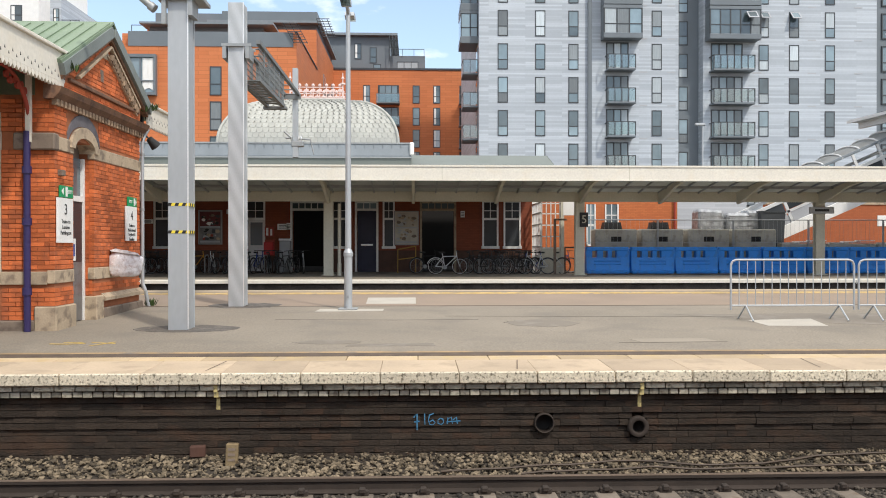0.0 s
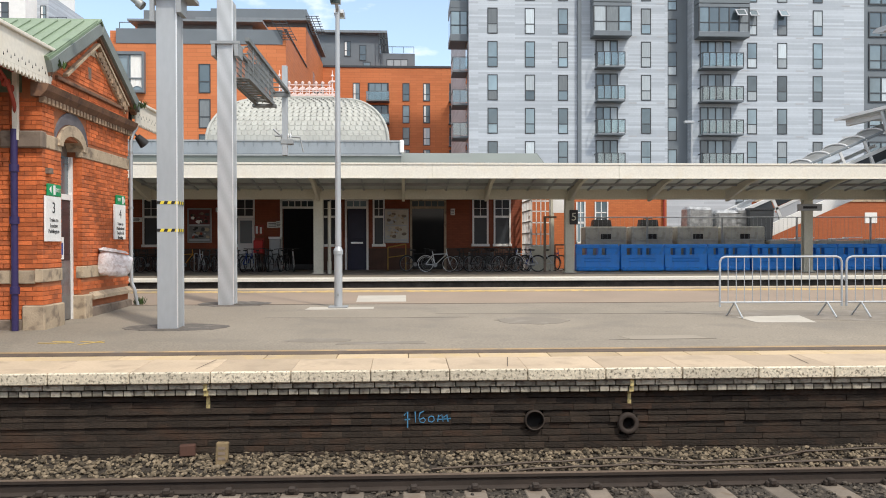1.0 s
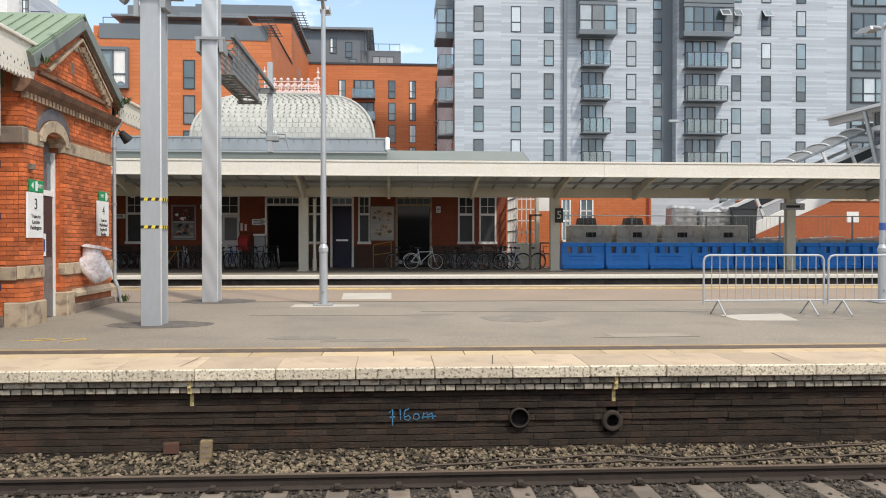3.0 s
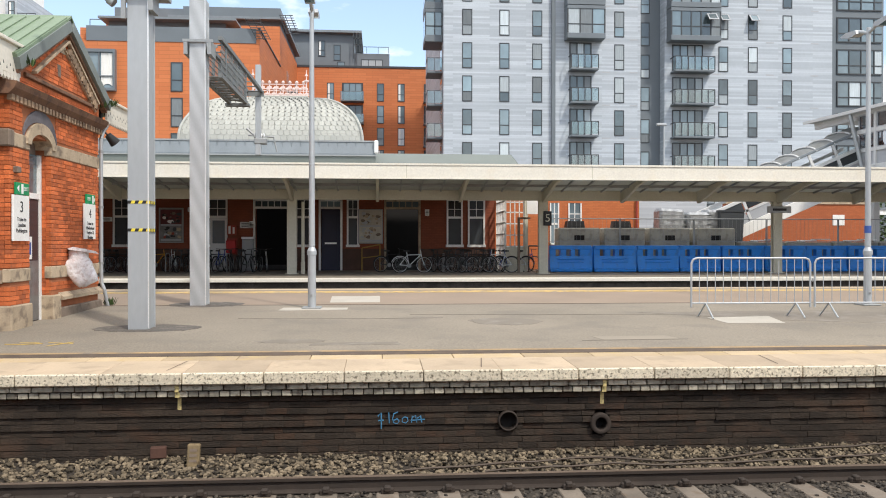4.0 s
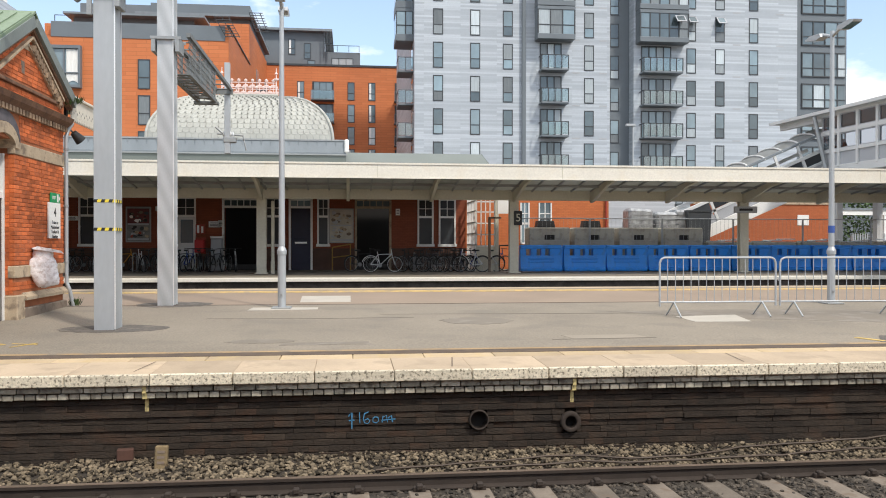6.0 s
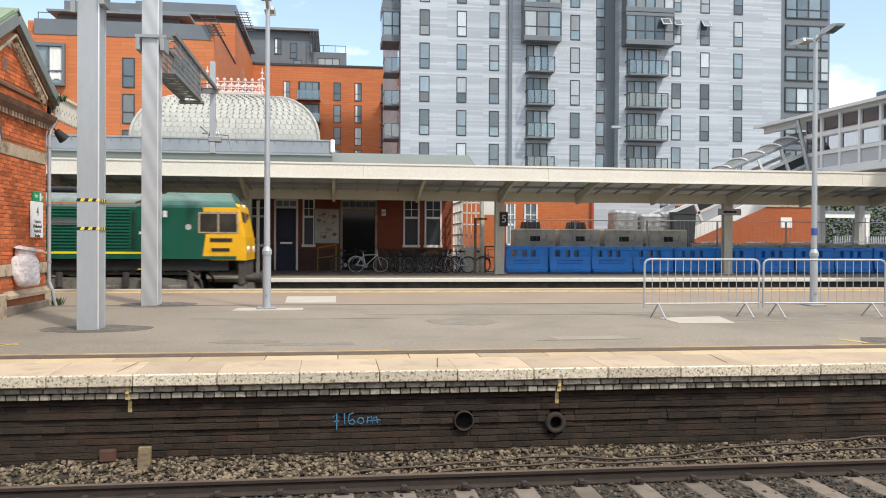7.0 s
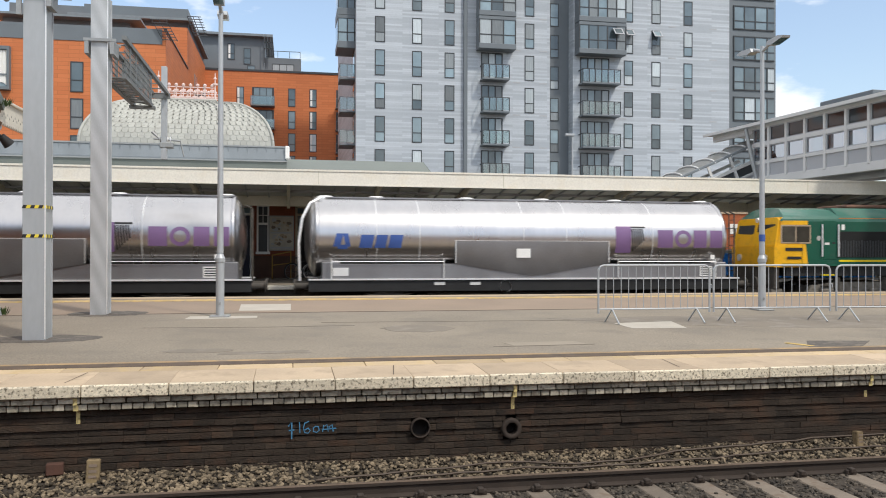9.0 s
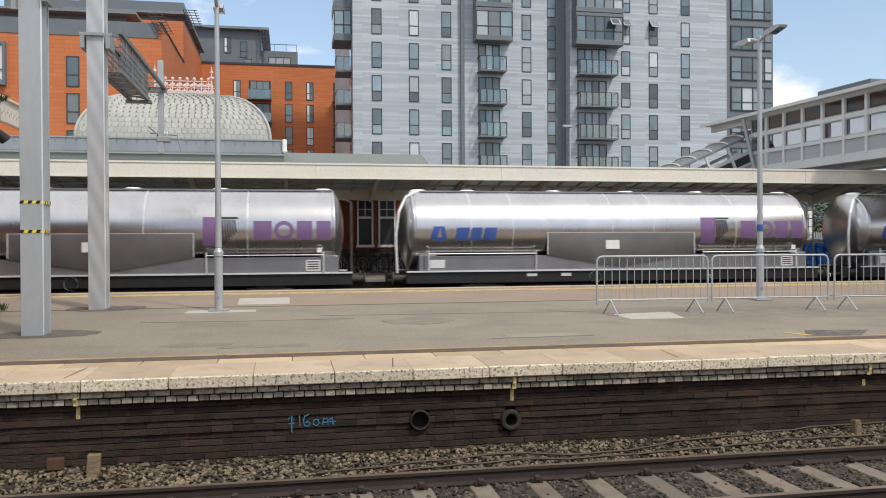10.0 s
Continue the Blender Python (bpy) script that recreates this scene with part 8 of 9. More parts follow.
for s in (-1, 1):
    yf = s * 1.40
    part("stripe", Shape().box(-CABX, CABX, yf - 0.006, yf + 0.006, 1.815, 1.88), M_LOGO_YELLOW, loco, "yellow stripe")
    part("sole_bar", Shape().box(-HL + 0.3, HL - 0.3, yf - 0.02, yf + 0.02, 1.66, 1.75), M_GREEN_LOCO, loco)
    part("cantrail_line", Shape().box(-CABX, CABX, s * 1.375 - 0.012, s * 1.375 + 0.012, 3.36, 3.385), mat("orange_line", (0.5, 0.2, 0.06), 0.5, var=0.05, scale=3), loco, "thin orange cantrail line")
    # horizontal ribs on the engine room side
    for a, b in ((-3.85, 1.53), (1.63, 6.95)):
        for k in range(13):
            z = 1.98 + 0.097 * k
            part("rib", Shape().prism([(yf + s * 0.0, z), (yf + s * 0.028, z + 0.02), (yf + s * 0.028, z + 0.045), (yf, z + 0.065)], a, b), M_GREEN_LOCO, body)
    part("panel_joint", Shape().box(1.55, 1.6, yf - 0.008, yf + 0.008, 1.9, 3.3), M_BLACK, loco)
    part("panel_joint", Shape().box(-4.97, -4.93, yf - 0.008, yf + 0.008, 1.9, 3.3), M_BLACK, loco)
    # near-black ground paints the dark void behind the grille bars
    gr_ = part("radiator_grille", Shape().box(-7.95, -4.99, yf - 0.012, yf + 0.012, 1.97, 2.9), mat("grille_void_shade", (0.011, 0.012, 0.012), 0.85, var=0.2, scale=3), loco, "black radiator grille")
    for k in range(26):
        part("grille_bar", Shape().box(-7.9 + 0.112 * k, -7.865 + 0.112 * k, yf - 0.025, yf + 0.025, 1.98, 2.55 + 0.02 * (k % 3)), M_FRAME, gr_)
    for e in (-1, 1):
        d0, d1 = (7.09, 7.79) if e > 0 else (-8.6, -7.95)
        part("cab_door", Shape().box(d0 + 0.08, d1 - 0.08, yf - 0.012, yf + 0.012, 1.9, 3.28, 0.004), M_GREEN_LOCO, loco)
        for x in (d0, d1):
            part("grab_rail", Shape().tube((x, yf + s * 0.05, 2.0), (x, yf + s * 0.05, 3.15), 0.03, n=8), M_STEEL_BRIGHT if e < 0 else M_BLACK, loco)
        if e > 0:
            part("door_hood", Shape().pipe([(7.62, yf + s * 0.03, 1.9), (7.62, yf + s * 0.03, 3.2), (7.58, yf + s * 0.03, 3.36), (7.48, s * 1.36, 3.44), (7.3, s * 1.33, 3.44), (7.12, s * 1.36, 3.38)], 0.045, 8), M_BLACK, loco, "black door seal and gutter")
        part("door_catch", Shape().box((d0 + d1) / 2 + 0.1, (d0 + d1) / 2 + 0.2, yf + s * 0.01 - 0.01, yf + s * 0.01 + 0.01, 2.45, 2.52), M_BLACK, loco)
        part("label_plate", Shape().box(d1 + 0.15, d1 + 0.27, yf - 0.009, yf + 0.009, 2.95, 3.15), M_WHITE, loco)
        part("number_label", Shape().box((d0 + d1) / 2 - 0.2, (d0 + d1) / 2 - 0.02, yf - 0.016, yf + 0.016, 2.42, 2.5), M_WHITE, loco)
        for k in range(3):
            part("step", Shape().box(d0 + 0.1, d1 - 0.1, s * 1.3 - 0.06, s * 1.3 + 0.06, 0.6 + 0.36 * k, 0.64 + 0.36 * k), M_LOGO_YELLOW if k == 2 else M_UNDER, loco)
    # yellow lettering as plain slanted blocks, plain name plate bars
    x = -3.5
    for w, z0, z1 in ((0.42, 2.22, 2.92), (0.26, 2.22, 2.72), (0.36, 2.22, 2.72), (0.16, 2.22, 2.92), (0.40, 2.06, 2.72), (0.40, 2.22, 2.92), (0.26, 2.22, 2.85), (0.16, 2.22, 2.92), (0.16, 2.22, 2.92), (0.40, 2.22, 2.72), (0.36, 2.22, 2.72), (0.26, 2.22, 2.72)):
        k = 0.16
        part("lettering_block", Shape().prism([(x + k * (z0 - 2.2), z0), (x + w + k * (z0 - 2.2), z0), (x + w + k * (z1 - 2.2), z1), (x + k * (z1 - 2.2), z1)], yf + s * 0.03, yf + s * 0.036, "y"), M_LOGO_YELLOW, loco, "plain yellow slanted block")
        x += w + 0.075
    part("name_plate", Shape().box(3.4, 5.6, yf + s * 0.028 - 0.008, yf + s * 0.028 + 0.008, 2.68, 2.88), mat("dull_plate", (0.10, 0.13, 0.12), 0.5, metal=0.4, var=0.1, scale=4), loco, "dull cast name plate")
    part("plate_writing_bar", Shape().box(3.55, 5.45, yf + s * 0.036 - 0.006, yf + s * 0.036 + 0.006, 2.75, 2.81), M_STEEL_DULL, loco)
    part("fuel_tank", Shape().box(-2.6, 2.9, s * 1.2 - 0.1, s * 1.2 + 0.1, 0.4, 1.12, 0.05), M_UNDER, loco)
    for x in (-2.1, 0.6):
        part("tank_pipe", Shape().tube((x, s * 1.34, 1.35), (x + 1.2, s * 1.34, 1.35), 0.06), M_BOGIE, loco)
    part("tank_lid", Shape().box(-1.4, -0.2, s * 1.31 - 0.02, s * 1.31 + 0.02, 0.75, 1.0, 0.01), M_BOGIE, loco)
# underframe painted black for the shaded gaps below the body
part("underframe", Shape().box(-9.9, 9.9, -1.25, 1.25, 1.3, 1.74), M_BLACK, loco)
part("tank_body", Shape().box(-2.6, 2.9, -1.1, 1.1, 0.4, 1.3), M_UNDER, loco)


def cab_front(z):
    return 0.0 if z < 2.42 else -(z - 2.42) * 0.2


for e in (-1, 1):
    flip = Matrix.Identity(4) if e > 0 else pose(0, 0, 0, 0, 0, 180)
    s = Shape()
    cab = part("cab", hull(CABX, HL - 1.1, [(1.74, 1.402), (2.42, 1.402), (3.25, 1.402)]), M_GREEN_LOCO, loco, "green cab side", at=flip)
    part("cab_nose", hull(HL - 1.1, HL, [(1.62, 1.38), (2.35, 1.40)]), M_YELLOW, loco, "yellow cab end", at=flip)
    part("cab_front", hull(HL - 0.42, HL - 0.04, [(2.35, 1.38), (2.42, 1.38), (3.3, 1.32), (3.38, 1.2)], cab_front), M_YELLOW, loco, "yellow cab end", at=flip)
    part("cab_side", hull(HL - 1.15, HL - 0.10, [(2.35, 1.398), (3.25, 1.398), (3.4, 1.34)], lambda z: -(z - 2.35) * 0.2), M_YELLOW, loco, "yellow cab side", at=flip)
    part("cab_roof", hull(CABX, HL - 0.28, [(3.25, 1.40), (3.33, 1.392), (3.40, 1.358), (3.46, 1.31), (3.50, 1.24), (3.70, 0.85), (3.77, 0.45), (3.79, 0.0)], lambda z: -(z - 3.3) * 0.6), M_GREEN_ROOF_LOCO, loco, "faded green cab roof, paled for sky sheen", at=flip)
    for sgn in (-1, 1):
        part("windscreen", Shape().add([(HL - 0.03 - 0.045, sgn * 0.1, 2.52), (HL - 0.03 - 0.045, sgn * 1.22, 2.52), (HL - 0.03 - 0.155, sgn * 1.18, 3.15), (HL - 0.03 - 0.155, sgn * 0.1, 3.15), (HL - 0.06 - 0.045, sgn * 0.1, 2.52), (HL - 0.06 - 0.045, sgn * 1.22, 2.52), (HL - 0.06 - 0.155, sgn * 1.18, 3.15), (HL - 0.06 - 0.155, sgn * 0.1, 3.15)], [(0, 1, 2, 3), (4, 7, 6, 5), (0, 4, 5, 1), (1, 5, 6, 2), (2, 6, 7, 3), (3, 7, 4, 0)]), M_PANE_DARK, loco, at=flip)
        W0, W1 = (HL - 1.45, HL - 0.24) if e > 0 else (HL - 1.42, HL - 0.24)
        WM = (W0 + W1) / 2
        wf = part("side_window", Shape().box(W0, W1, sgn * 1.405 - 0.008, sgn * 1.405 + 0.008, 2.46, 3.12, 0.004), M_STONE, loco, "cab side window in a pale frame", at=flip)
        part("pane", Shape().box(W0 + 0.05, WM - 0.025, sgn * 1.412 - 0.006, sgn * 1.412 + 0.006, 2.51, 3.07), M_CAB_GLASS, wf)
        part("pane", Shape().box(WM + 0.025, W1 - 0.05, sgn * 1.412 - 0.006, sgn * 1.412 + 0.006, 2.51, 3.07), M_CAB_GLASS, wf)
        part("yellow_panel", Shape().prism([(HL - 1.32, 1.68), (HL - 1.1, 1.68), (HL - 1.1, 2.44), (HL - 1.22, 2.44)], sgn * 1.402, sgn * 1.408, "y"), M_YELLOW, loco, at=flip)
        part("yellow_band", Shape().box(HL - 1.3, HL - 0.3, sgn * 1.402 - 0.006, sgn * 1.402 + 0.006, 3.13, 3.27), M_YELLOW, loco, at=flip)
        part("logo_bar", Shape().box(HL - 1.1, HL - 0.42, sgn * 1.41 - 0.004, sgn * 1.41 + 0.004, 2.20, 2.31), M_TEXT, loco, at=flip)
        part("number_bar", Shape().box(HL - 1.05, HL - 0.5, sgn * 1.41 - 0.004, sgn * 1.41 + 0.004, 1.91, 2.0), M_TEXT, loco, at=flip)
        part("emblem", Shape().tube((HL - 1.75, sgn * 1.40, 2.65), (HL - 1.75, sgn * 1.41, 2.65), 0.09, n=16), M_SCALE, loco, at=flip)
        part("buffer", Shape().tube((HL - 0.1, sgn * 0.87, 1.05), (HL + 0.42, sgn * 0.87, 1.05), 0.11, n=14).tube((HL + 0.42, sgn * 0.87, 1.05), (HL + 0.47, sgn * 0.87, 1.05), 0.23, n=20), M_UNDER, loco, at=flip)
        part("headlight", Shape().tube((HL - 0.02, sgn * 0.85, 1.95), (HL + 0.04, sgn * 0.85, 1.95), 0.13, n=14), M_STEEL_BRIGHT, loco, at=flip)
    part("buffer_beam", Shape().box(HL - 0.25, HL - 0.05, -1.3, 1.3, 0.85, 1.62, 0.02), M_UNDER, loco, at=flip)
    part("snow_plough", Shape().prism([(HL - 0.4, 0.25), (HL + 0.1, 0.25), (HL, 0.85), (HL - 0.4, 0.85)], -1.25, 1.25, "y"), M_BOGIE, loco, at=flip)
    part("coupling", Shape().tube((HL - 0.1, 0, 0.95), (HL + 0.5, 0, 0.9), 0.07), M_UNDER, loco, at=flip)
    part("top_lamp", Shape().tube((HL - 0.35, 0, 3.32), (HL - 0.19, 0, 3.32), 0.1, n=12), M_STEEL_BRIGHT, loco, at=flip)
    bg = part("bogie_frame", Shape().box(-2.6, 2.6, -0.7, 0.7, 0.65, 0.95), M_UNDER, loco, "grimy six-wheel bogie", at=pose(6.35, 0, 0) if e > 0 else pose(-6.35, 0, 0))
    for sgn in (-1, 1):
        part("side_frame", Shape().prism([(-2.75, 0.62), (-2.5, 0.95), (-1.5, 1.08), (1.5, 1.08), (2.5, 0.95), (2.75, 0.62), (1.2, 0.45), (-1.2, 0.45)], sgn * 1.05, sgn * 1.2, "y"), M_BOGIE, bg)
        for x in (-1.95, 0.0, 1.95):
            part("axle_box", Shape().box(x - 0.24, x + 0.24, sgn * 1.26 - 0.1, sgn * 1.26 + 0.1, 0.35, 0.85, 0.04), M_BOGIE, bg)
            part("spring", Shape().tube((x + 0.45, sgn * 1.22, 0.8), (x + 0.45, sgn * 1.22, 1.25), 0.1, n=10), M_UNDER, bg)
        part("sand_pipe", Shape().pipe([(2.3, sgn * 1.25, 1.3), (2.7, sgn * 1.25, 1.0), (2.85, sgn * 1.2, 0.3)], 0.035), M_UNDER, bg)


def wheelset(parent, x, r, rim_material):
    w = part("wheelset", Shape().tube((0, -0.72, 0), (0, 0.72, 0), 0.09, n=12), M_UNDER, parent, "pair of steel wheels on an axle", at=pose(x, 0, r))
    for sgn in (-1, 1):
        prof = [(sgn * 0.68, 0.0), (sgn * 0.70, r * 0.35), (sgn * 0.715, r * 0.8), (sgn * 0.72, r * 0.83), (sgn * 0.815, r * 0.83), (sgn * 0.815, r * 0.99), (sgn * 0.70, r), (sgn * 0.69, r + 0.028), (sgn * 0.66, r + 0.028), (sgn * 0.66, r * 0.8), (sgn * 0.67, 0.0)]
        s = Shape()
        n = 32
        s.add([(rr * math.cos(2 * math.pi * i / n), y, rr * math.sin(2 * math.pi * i / n)) for y, rr in prof for i in range(n)], [(k * n + i, k * n + (i + 1) % n, (k + 1) * n + (i + 1) % n, (k + 1) * n + i) for k in range(len(prof) - 1) for i in range(n)])
        part("wheel", s, M_UNDER, w)
        part("rim_face", Shape().add([(rr * math.cos(2 * math.pi * i / n), sgn * 0.818, rr * math.sin(2 * math.pi * i / n)) for rr in (r * 0.86, r * 0.97) for i in range(n)], [(i, (i + 1) % n, n + (i + 1) % n, n + i) for i in range(n)]), rim_material, w)
    return w


ROLLING = []   # wheelset, place on its vehicle, radius
for c in (-6.35, 6.35):
    for x in (-1.95, 0.0, 1.95):
        ROLLING.append((wheelset(loco, c + x, 0.53, M_UNDER), c + x, 0.53))

# tank wagons
TL, TR_, TC = 7.12, 1.30, 2.62
wagon = thing("tank_wagon", (-80, YC2, Z_RAIL2), "polished stainless steel tank wagon with purple and blue lettering blocks", "tank wagon", "tank wagons")
TW, TE = 7.26, 6.94   # reach of the barrel towards either end
def dish(e):
    """Profile of a dished end with its collar, outermost point first."""
    return [(e + 0.32, 0.001), (e + 0.31, 0.35), (e + 0.265, 0.7), (e + 0.18, 1.0), (e + 0.07, 1.2), (e, 1.27), (e, TR_ + 0.015), (e - 0.11, TR_ + 0.015), (e - 0.11, TR_)]


barrel = Shape()
barrel.lathe([(-a, r) for a, r in dish(TW)], n=72, cz=TC)
barrel.lathe([(-TW + 0.11, TR_), (-4.0, TR_), (0.0, TR_), (4.0, TR_), (TE - 0.11, TR_)], n=72, cz=TC)
barrel.lathe(dish(TE)[::-1], n=72, cz=TC)
tank = part("barrel", barrel, M_STEEL, wagon, "polished steel barrel with dished ends")


def curved(x0, x1, z0, z1, lift, side=-1, skew=0.0, n=6, m=1):
    """A thin patch that lies on the barrel between two heights."""
    s = Shape()
    a0, a1 = math.asin((z0 - TC) / TR_), math.asin((z1 - TC) / TR_)
    vs = []
    for r in (TR_ + lift, TR_ + lift + 0.003):
        for k in range(n + 1):
            a = a0 + (a1 - a0) * k / n
            for j in range(m + 1):
                vs.append((x0 + (x1 - x0) * j / m + skew * k / n, side * r * math.cos(a), TC + r * math.sin(a)))
    w = m + 1
    h = (n + 1) * w
    fs = [(k * w + j + o, k * w + j + 1 + o, (k + 1) * w + j + 1 + o, (k + 1) * w + j + o) for o in (0, h) for k in range(n) for j in range(m)]
    return s.add(vs, fs, True)


for x in (-5.3, -3.9, -0.4, 1.1, 4.2):
    s = Shape().lathe([(x - 0.012, TR_), (x - 0.012, TR_ + 0.004), (x + 0.012, TR_ + 0.004), (x + 0.012, TR_)], n=72, cz=TC)
    part("weld_seam", s, M_STEEL_BRIGHT, tank)
for sd in (-1, 1):
    # belly fairing, its edging, hand rails and boxes along the frame
    bel = Shape()
    nx_, nz_ = 24, 10
    grid = []
    for j in range(nx_ + 1):
        x = -2.72 + 5.3 * j / nx_
        low = 1.34 + 0.40 * min(1.0, abs(x + 0.07) / 2.6)
        for k in range(nz_ + 1):
            u = k / nz_
            grid.append((x, sd * (TR_ + 0.035 - 0.12 * u ** 1.6), TC - 0.12 + (low - TC + 0.12) * u))
    bel.add(grid, [(j * (nz_ + 1) + k, j * (nz_ + 1) + k + 1, (j + 1) * (nz_ + 1) + k + 1, (j + 1) * (nz_ + 1) + k) for j in range(nx_) for k in range(nz_)], True)
    part("belly_panel", bel, M_STEEL_DULL, wagon, "dull steel belly panel")
    for x in (-2.72, 2.58):
        part("belly_edging", Shape().box(x - 0.012, x + 0.012, sd * 1.325 - 0.03, sd * 1.325 + 0.012, 1.78, TC - 0.11), M_STEEL_BRIGHT, wagon)
    part("belly_edging", curved(-2.75, 2.6, TC - 0.125, TC - 0.10, 0.03, sd, n=2, m=1), M_STEEL_BRIGHT, wagon)
    part("lower_skirt", Shape().box(-TL + 0.25, -2.4, sd * 1.16 - 0.02, sd * 1.16 + 0.02, 1.27, 1.75), M_STEEL_DULL, wagon, "dull steel skirt plate")
    part("lower_skirt", Shape().box(2.3, TL - 0.2, sd * 1.16 - 0.02, sd * 1.16 + 0.02, 1.27, 1.75), M_STEEL_DULL, wagon, "dull steel skirt plate")
    part("skirt_slope", Shape().prism([(-2.4, 1.27), (-2.4, 1.75), (-1.2, 1.55), (1.1, 1.55), (2.3, 1.75), (2.3, 1.27)], sd * 1.15, sd * 1.17, "y"), M_STEEL_DULL, wagon)
    for a, b in ((-6.75, -3.1), (2.95, 6.55)):
        part("hand_rail", Shape().tube((a, sd * 1.27, 1.82), (b, sd * 1.27, 1.82), 0.018, n=8), M_STEEL_BRIGHT, wagon)
        for x in (a, b):
            part("rail_stanchion", Shape().tube((x, sd * 1.27, 1.27), (x, sd * 1.27, 1.92), 0.02, n=8), M_STEEL_BRIGHT, wagon)
    part("frame_edge", Shape().box(-TL - 0.35, TL + 0.35, sd * 1.2 - 0.05, sd * 1.2 + 0.05, 1.22, 1.27), M_STEEL_BRIGHT, wagon, "bright frame edge")
    part("sole_bar", Shape().box(-TL - 0.35, TL + 0.35, sd * 1.12 - 0.06, sd * 1.12 + 0.06, 0.85, 1.22, 0.01), M_BLACK, wagon, "black steel sole bar")
    part("white_plate", Shape().box(-0.66, -0.18, sd * 1.325 - 0.015, sd * 1.325 + 0.015, 1.95, 2.25), M_WHITE, wagon, "white label plate")
    part("data_panel", Shape().box(-6.7, -6.2, sd * 1.19 - 0.01, sd * 1.19 + 0.01, 1.36, 1.62), M_STEEL_BRIGHT, wagon)
    part("warning_plate", Shape().box(6.0, 6.45, sd * 1.19 - 0.01, sd * 1.19 + 0.01, 1.32, 1.66), M_WHITE, wagon)
    for k in range(4):
        part("plate_bar", Shape().box(6.04, 6.41, sd * 1.203 - 0.004, sd * 1.203 + 0.004, 1.36 + 0.075 * k, 1.395 + 0.075 * k), M_TEXT, wagon)
    part("small_plate", Shape().box(6.35, 6.5, sd * 1.28 - 0.01, sd * 1.28 + 0.01, 1.9, 2.05), M_WHITE, wagon)
    for x in (-3.4, -2.2):
        part("frame_label", Shape().box(x, x + 0.35, sd * 1.185 - 0.006, sd * 1.185 + 0.006, 1.05, 1.15), M_BRIDGE, wagon)
    part("brake_wheel", Shape().lathe([(-0.02, 0.2), (0.02, 0.2)], n=20), M_STEEL_BRIGHT, wagon, at=pose(-1.0, sd * 1.22, 1.0, 0, 0, 90))
    for x in (-4.9, 4.9):
        part("axle_guard", Shape().prism([(x - 0.5, 0.85), (x - 0.2, 0.3), (x + 0.2, 0.3), (x + 0.5, 0.85)], sd * 1.0, sd * 1.04, "y"), M_UNDER, wagon)
        part("leaf_spring", Shape().prism([(x - 0.75, 0.78), (x - 0.2, 0.62), (x + 0.2, 0.62), (x + 0.75, 0.78), (x + 0.2, 0.74), (x - 0.2, 0.74)], sd * 1.06, sd * 1.16, "y"), M_UNDER, wagon)
# lettering as plain shapes on the near side
for x, w in ((4.38, 0.56), (5.72, 0.48), (6.33, 0.46)):
    part("lettering_block", curved(x, x + w, 2.3, 2.9, 0.005), M_PURPLE, wagon, "plain purple block")
disc = [[], []]
for q, r in enumerate((0.6, 1.0)):
    for i in range(28):
        a = 2 * math.pi * i / 28
        z = 2.60 + 0.30 * r * math.sin(a)
        th = math.asin((z - TC) / TR_)
        disc[q].append((5.32 + 0.31 * r * math.cos(a), -(TR_ + 0.006) * math.cos(th), TC + (TR_ + 0.006) * math.sin(th)))
part("lettering_ring", Shape().add(disc[0] + disc[1], [(i, (i + 1) % 28, 28 + (i + 1) % 28, 28 + i) for i in range(28)]), M_PURPLE, wagon, "plain purple ring")
part("emblem_field", curved(2.85, 3.40, 2.12, 3.02, 0.005), M_PURPLE, wagon, "purple square field")
part("emblem_field", curved(3.40, 3.92, 2.96, 3.02, 0.005), M_TEXT, wagon)
for k in range(6):
    part("emblem_stripe", curved(3.46 + 0.075 * k, 3.507 + 0.075 * k, 2.18 + 0.07 * k, 2.94, 0.005, skew=-0.06), M_TEXT, wagon, "dark diagonal stripe")
part("logo_shape", curved(-6.71, -6.48, 2.30, 2.72, 0.005, skew=0.12), M_BLUE_LOGO, wagon, "blue logo shape")
part("logo_shape", curved(-6.30, -6.14, 2.30, 2.72, 0.005, skew=-0.08), M_BLUE_LOGO, wagon, "blue logo shape")
part("logo_shape", curved(-6.56, -6.24, 2.22, 2.36, 0.006), M_BLUE_LOGO, wagon, "blue logo shape")
for x, w in ((-5.88, 0.42), (-5.38, 0.36), (-4.94, 0.42)):
    part("lettering_block", curved(x, x + w, 2.26, 2.68, 0.005, skew=0.08), M_BLUE_LOGO, wagon, "blue slanted block")
part("underframe", Shape().box(-TL - 0.3, TL + 0.3, -1.05, 1.05, 0.85, 1.22), M_BLACK, wagon)
part("lower_gear", Shape().box(-3.6, 3.6, -0.9, 0.9, 0.45, 0.85, 0.1), M_UNDER, wagon)
for sgn in (-1, 1):
    part("end_saddle", Shape().box(sgn * 6.75 - 0.3, sgn * 6.75 + 0.3, -1.1, 1.1, 1.22, 1.8, 0.03), M_STEEL_DULL, wagon)
    for yy in (-0.87, 0.87):
        part("buffer", Shape().tube((sgn * (TL + 0.3), yy, 1.03), (sgn * (TL + 0.75), yy, 1.03), 0.11, n=12).tube((sgn * (TL + 0.75), yy, 1.03), (sgn * (TL + 0.79), yy, 1.03), 0.22, n=18), M_UNDER, wagon)
    part("coupling", Shape().tube((sgn * (TL + 0.3), 0, 0.95), (sgn * (TL + 0.82), 0, 0.9), 0.06), M_UNDER, wagon)
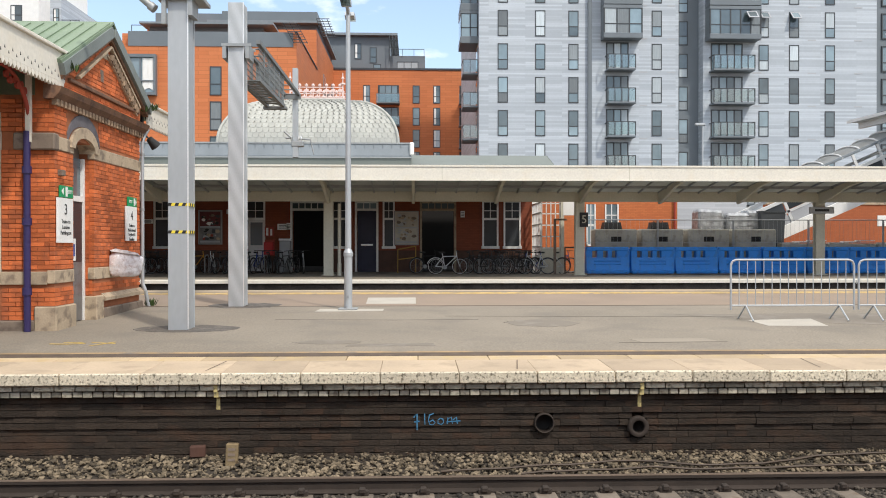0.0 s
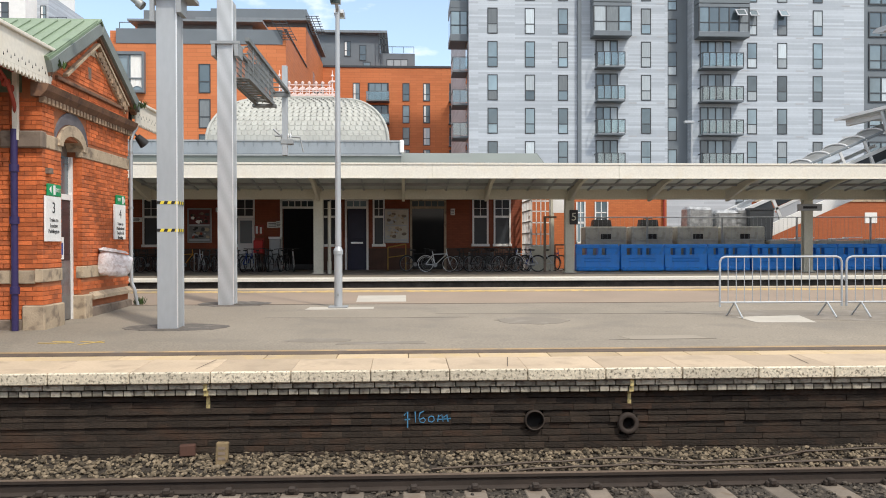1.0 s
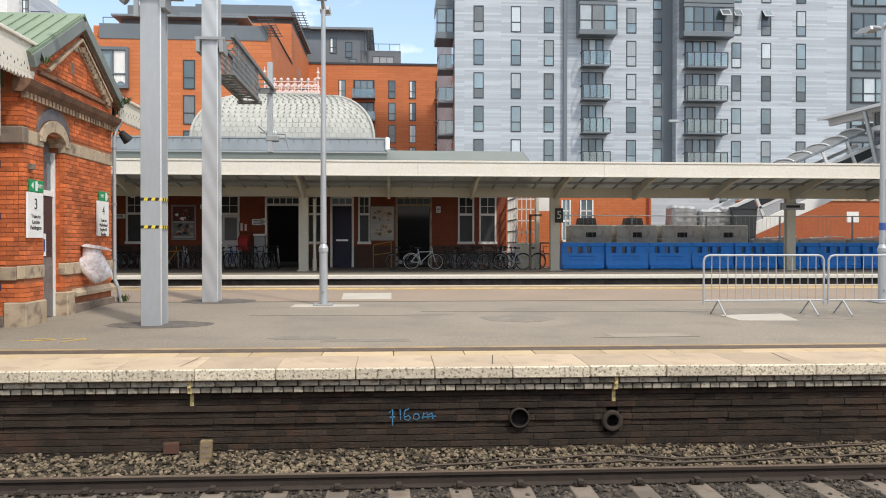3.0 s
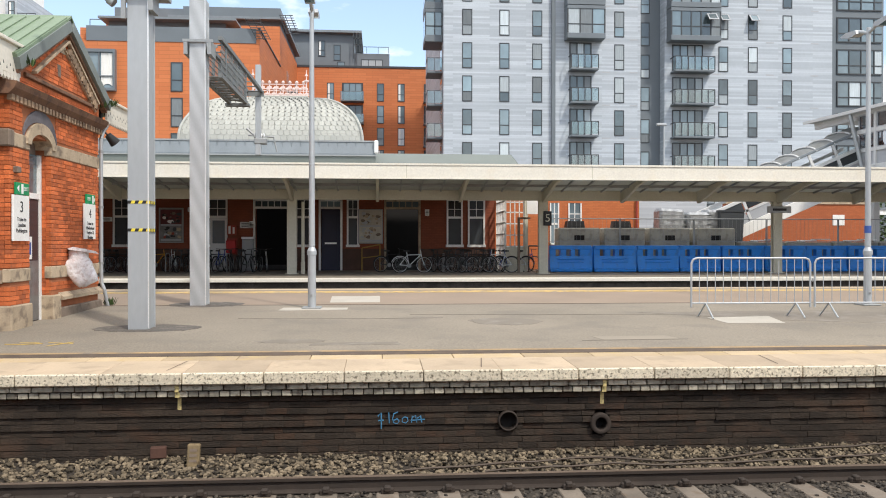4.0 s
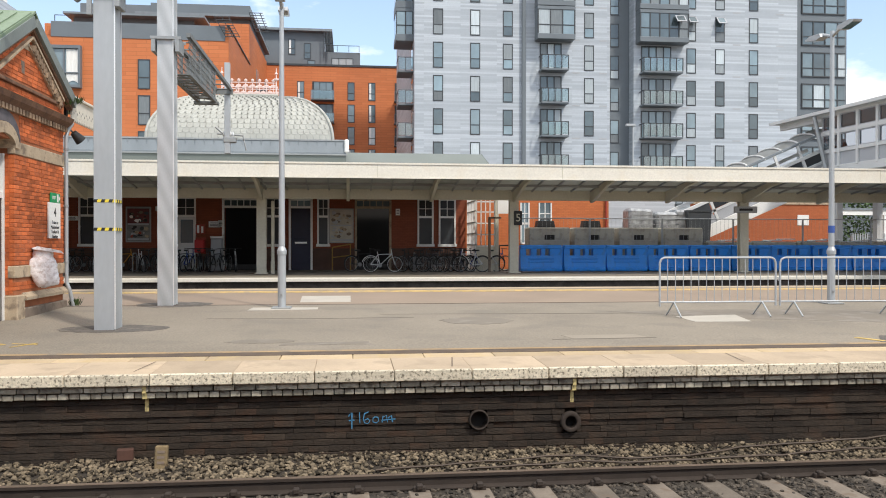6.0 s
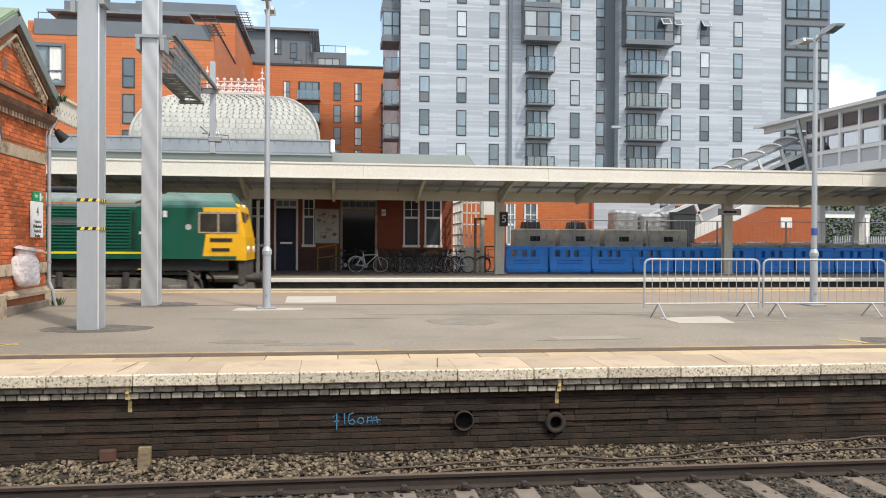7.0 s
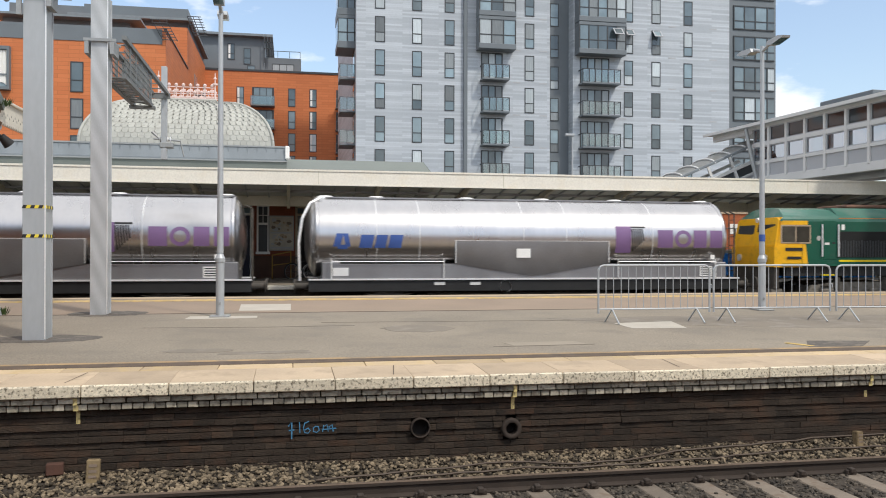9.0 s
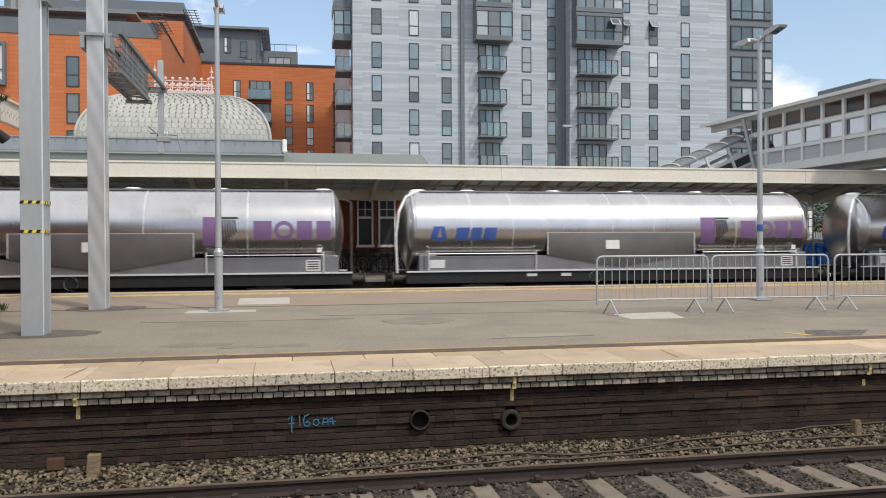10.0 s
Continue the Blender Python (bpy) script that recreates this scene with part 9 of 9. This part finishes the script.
part("filler_pipe", Shape().pipe([(-TL - 0.62, -0.9, 1.2), (-TL - 0.66, -0.9, 2.4), (-TL - 0.55, -0.85, 3.2), (-TL - 0.3, -0.7, 3.7), (-TL + 0.05, -0.5, 3.9)], 0.045, 10), M_STEEL_BRIGHT, wagon, "bright steel filler pipe")
part("end_ladder", Shape().pipe([(TL + 0.35, -0.9, 1.2), (TL + 0.35, -0.9, 3.5), (TL + 0.15, -0.9, 3.6)], 0.03, 6).pipe([(TL + 0.35, -0.55, 1.2), (TL + 0.35, -0.55, 3.5), (TL + 0.15, -0.55, 3.6)], 0.025, 6), M_UNDER, wagon)
for k in range(7):
    part("ladder_rung", Shape().tube((TL + 0.35, -0.9, 1.5 + 0.3 * k), (TL + 0.35, -0.55, 1.5 + 0.3 * k), 0.015, n=6), M_UNDER, wagon)
for x in (-6.9, -5.2, -2.1, 0.6, 3.3, 6.6):
    part("top_hatch", Shape().lathe([(TC + TR_ - 0.03, 0.28), (TC + TR_ + 0.05, 0.28), (TC + TR_ + 0.08, 0.2), (TC + TR_ + 0.09, 0.0)], axis="z", n=18, cy=x, cz=0.0), M_STEEL_BRIGHT, wagon)
part("top_walkway", Shape().box(-6.9, 6.9, -0.3, 0.3, TC + TR_ - 0.02, TC + TR_ + 0.035), M_STEEL_DULL, wagon)
for x in (-4.9, 4.9):
    wheelset(wagon, x, 0.46, M_STEEL_BRIGHT)
WAGONS = [wagon] + [copy_thing(wagon, pose(-100 - 20 * k, YC2, Z_RAIL2)) for k in range(3)]
for w in WAGONS:
    for c in w.children:
        if c.name.startswith("wheelset"):
            ROLLING.append((c, c.matrix_basis.translation.x, 0.46))


def nose_at(t):
    """Where the locomotive's leading end is, along the track."""
    return 7.2 + SPEED * (t - 7.5) + 0.64 * min(1.0, max(0.0, (t - 8.55) / 0.3))


def motions():
    keys = [k / 10 for k in range(101)]
    walk(loco, [(t, pose(nose_at(t) - HL, YC2, Z_RAIL2)) for t in keys])
    for k, w in enumerate(WAGONS):
        walk(w, [(t, pose(nose_at(t) - 29.63 - 16.7 * k, YC2, Z_RAIL2)) for t in keys])
    swing = ((0.0, 6), (0.5, 0), (1.0, 10), (1.5, 16), (2.0, 22), (2.5, 50), (4.0, 60), (4.5, 70), (5.0, 66), (5.5, 70), (7.0, 78), (7.5, 88), (8.5, 80), (10.0, 72))
    walk(FLAP, [(t, pose(0.04 + 0.0024 * a, 0, -0.16, 0, a, 0)) for t, a in swing])
    turns = [k / FPS for k in range(10 * FPS + 1)]
    for ws, x, r in ROLLING:
        walk(ws, [(t, pose(x, 0, r, 0, math.degrees(SPEED * t / r) % 360, 0)) for t in turns])


motions()
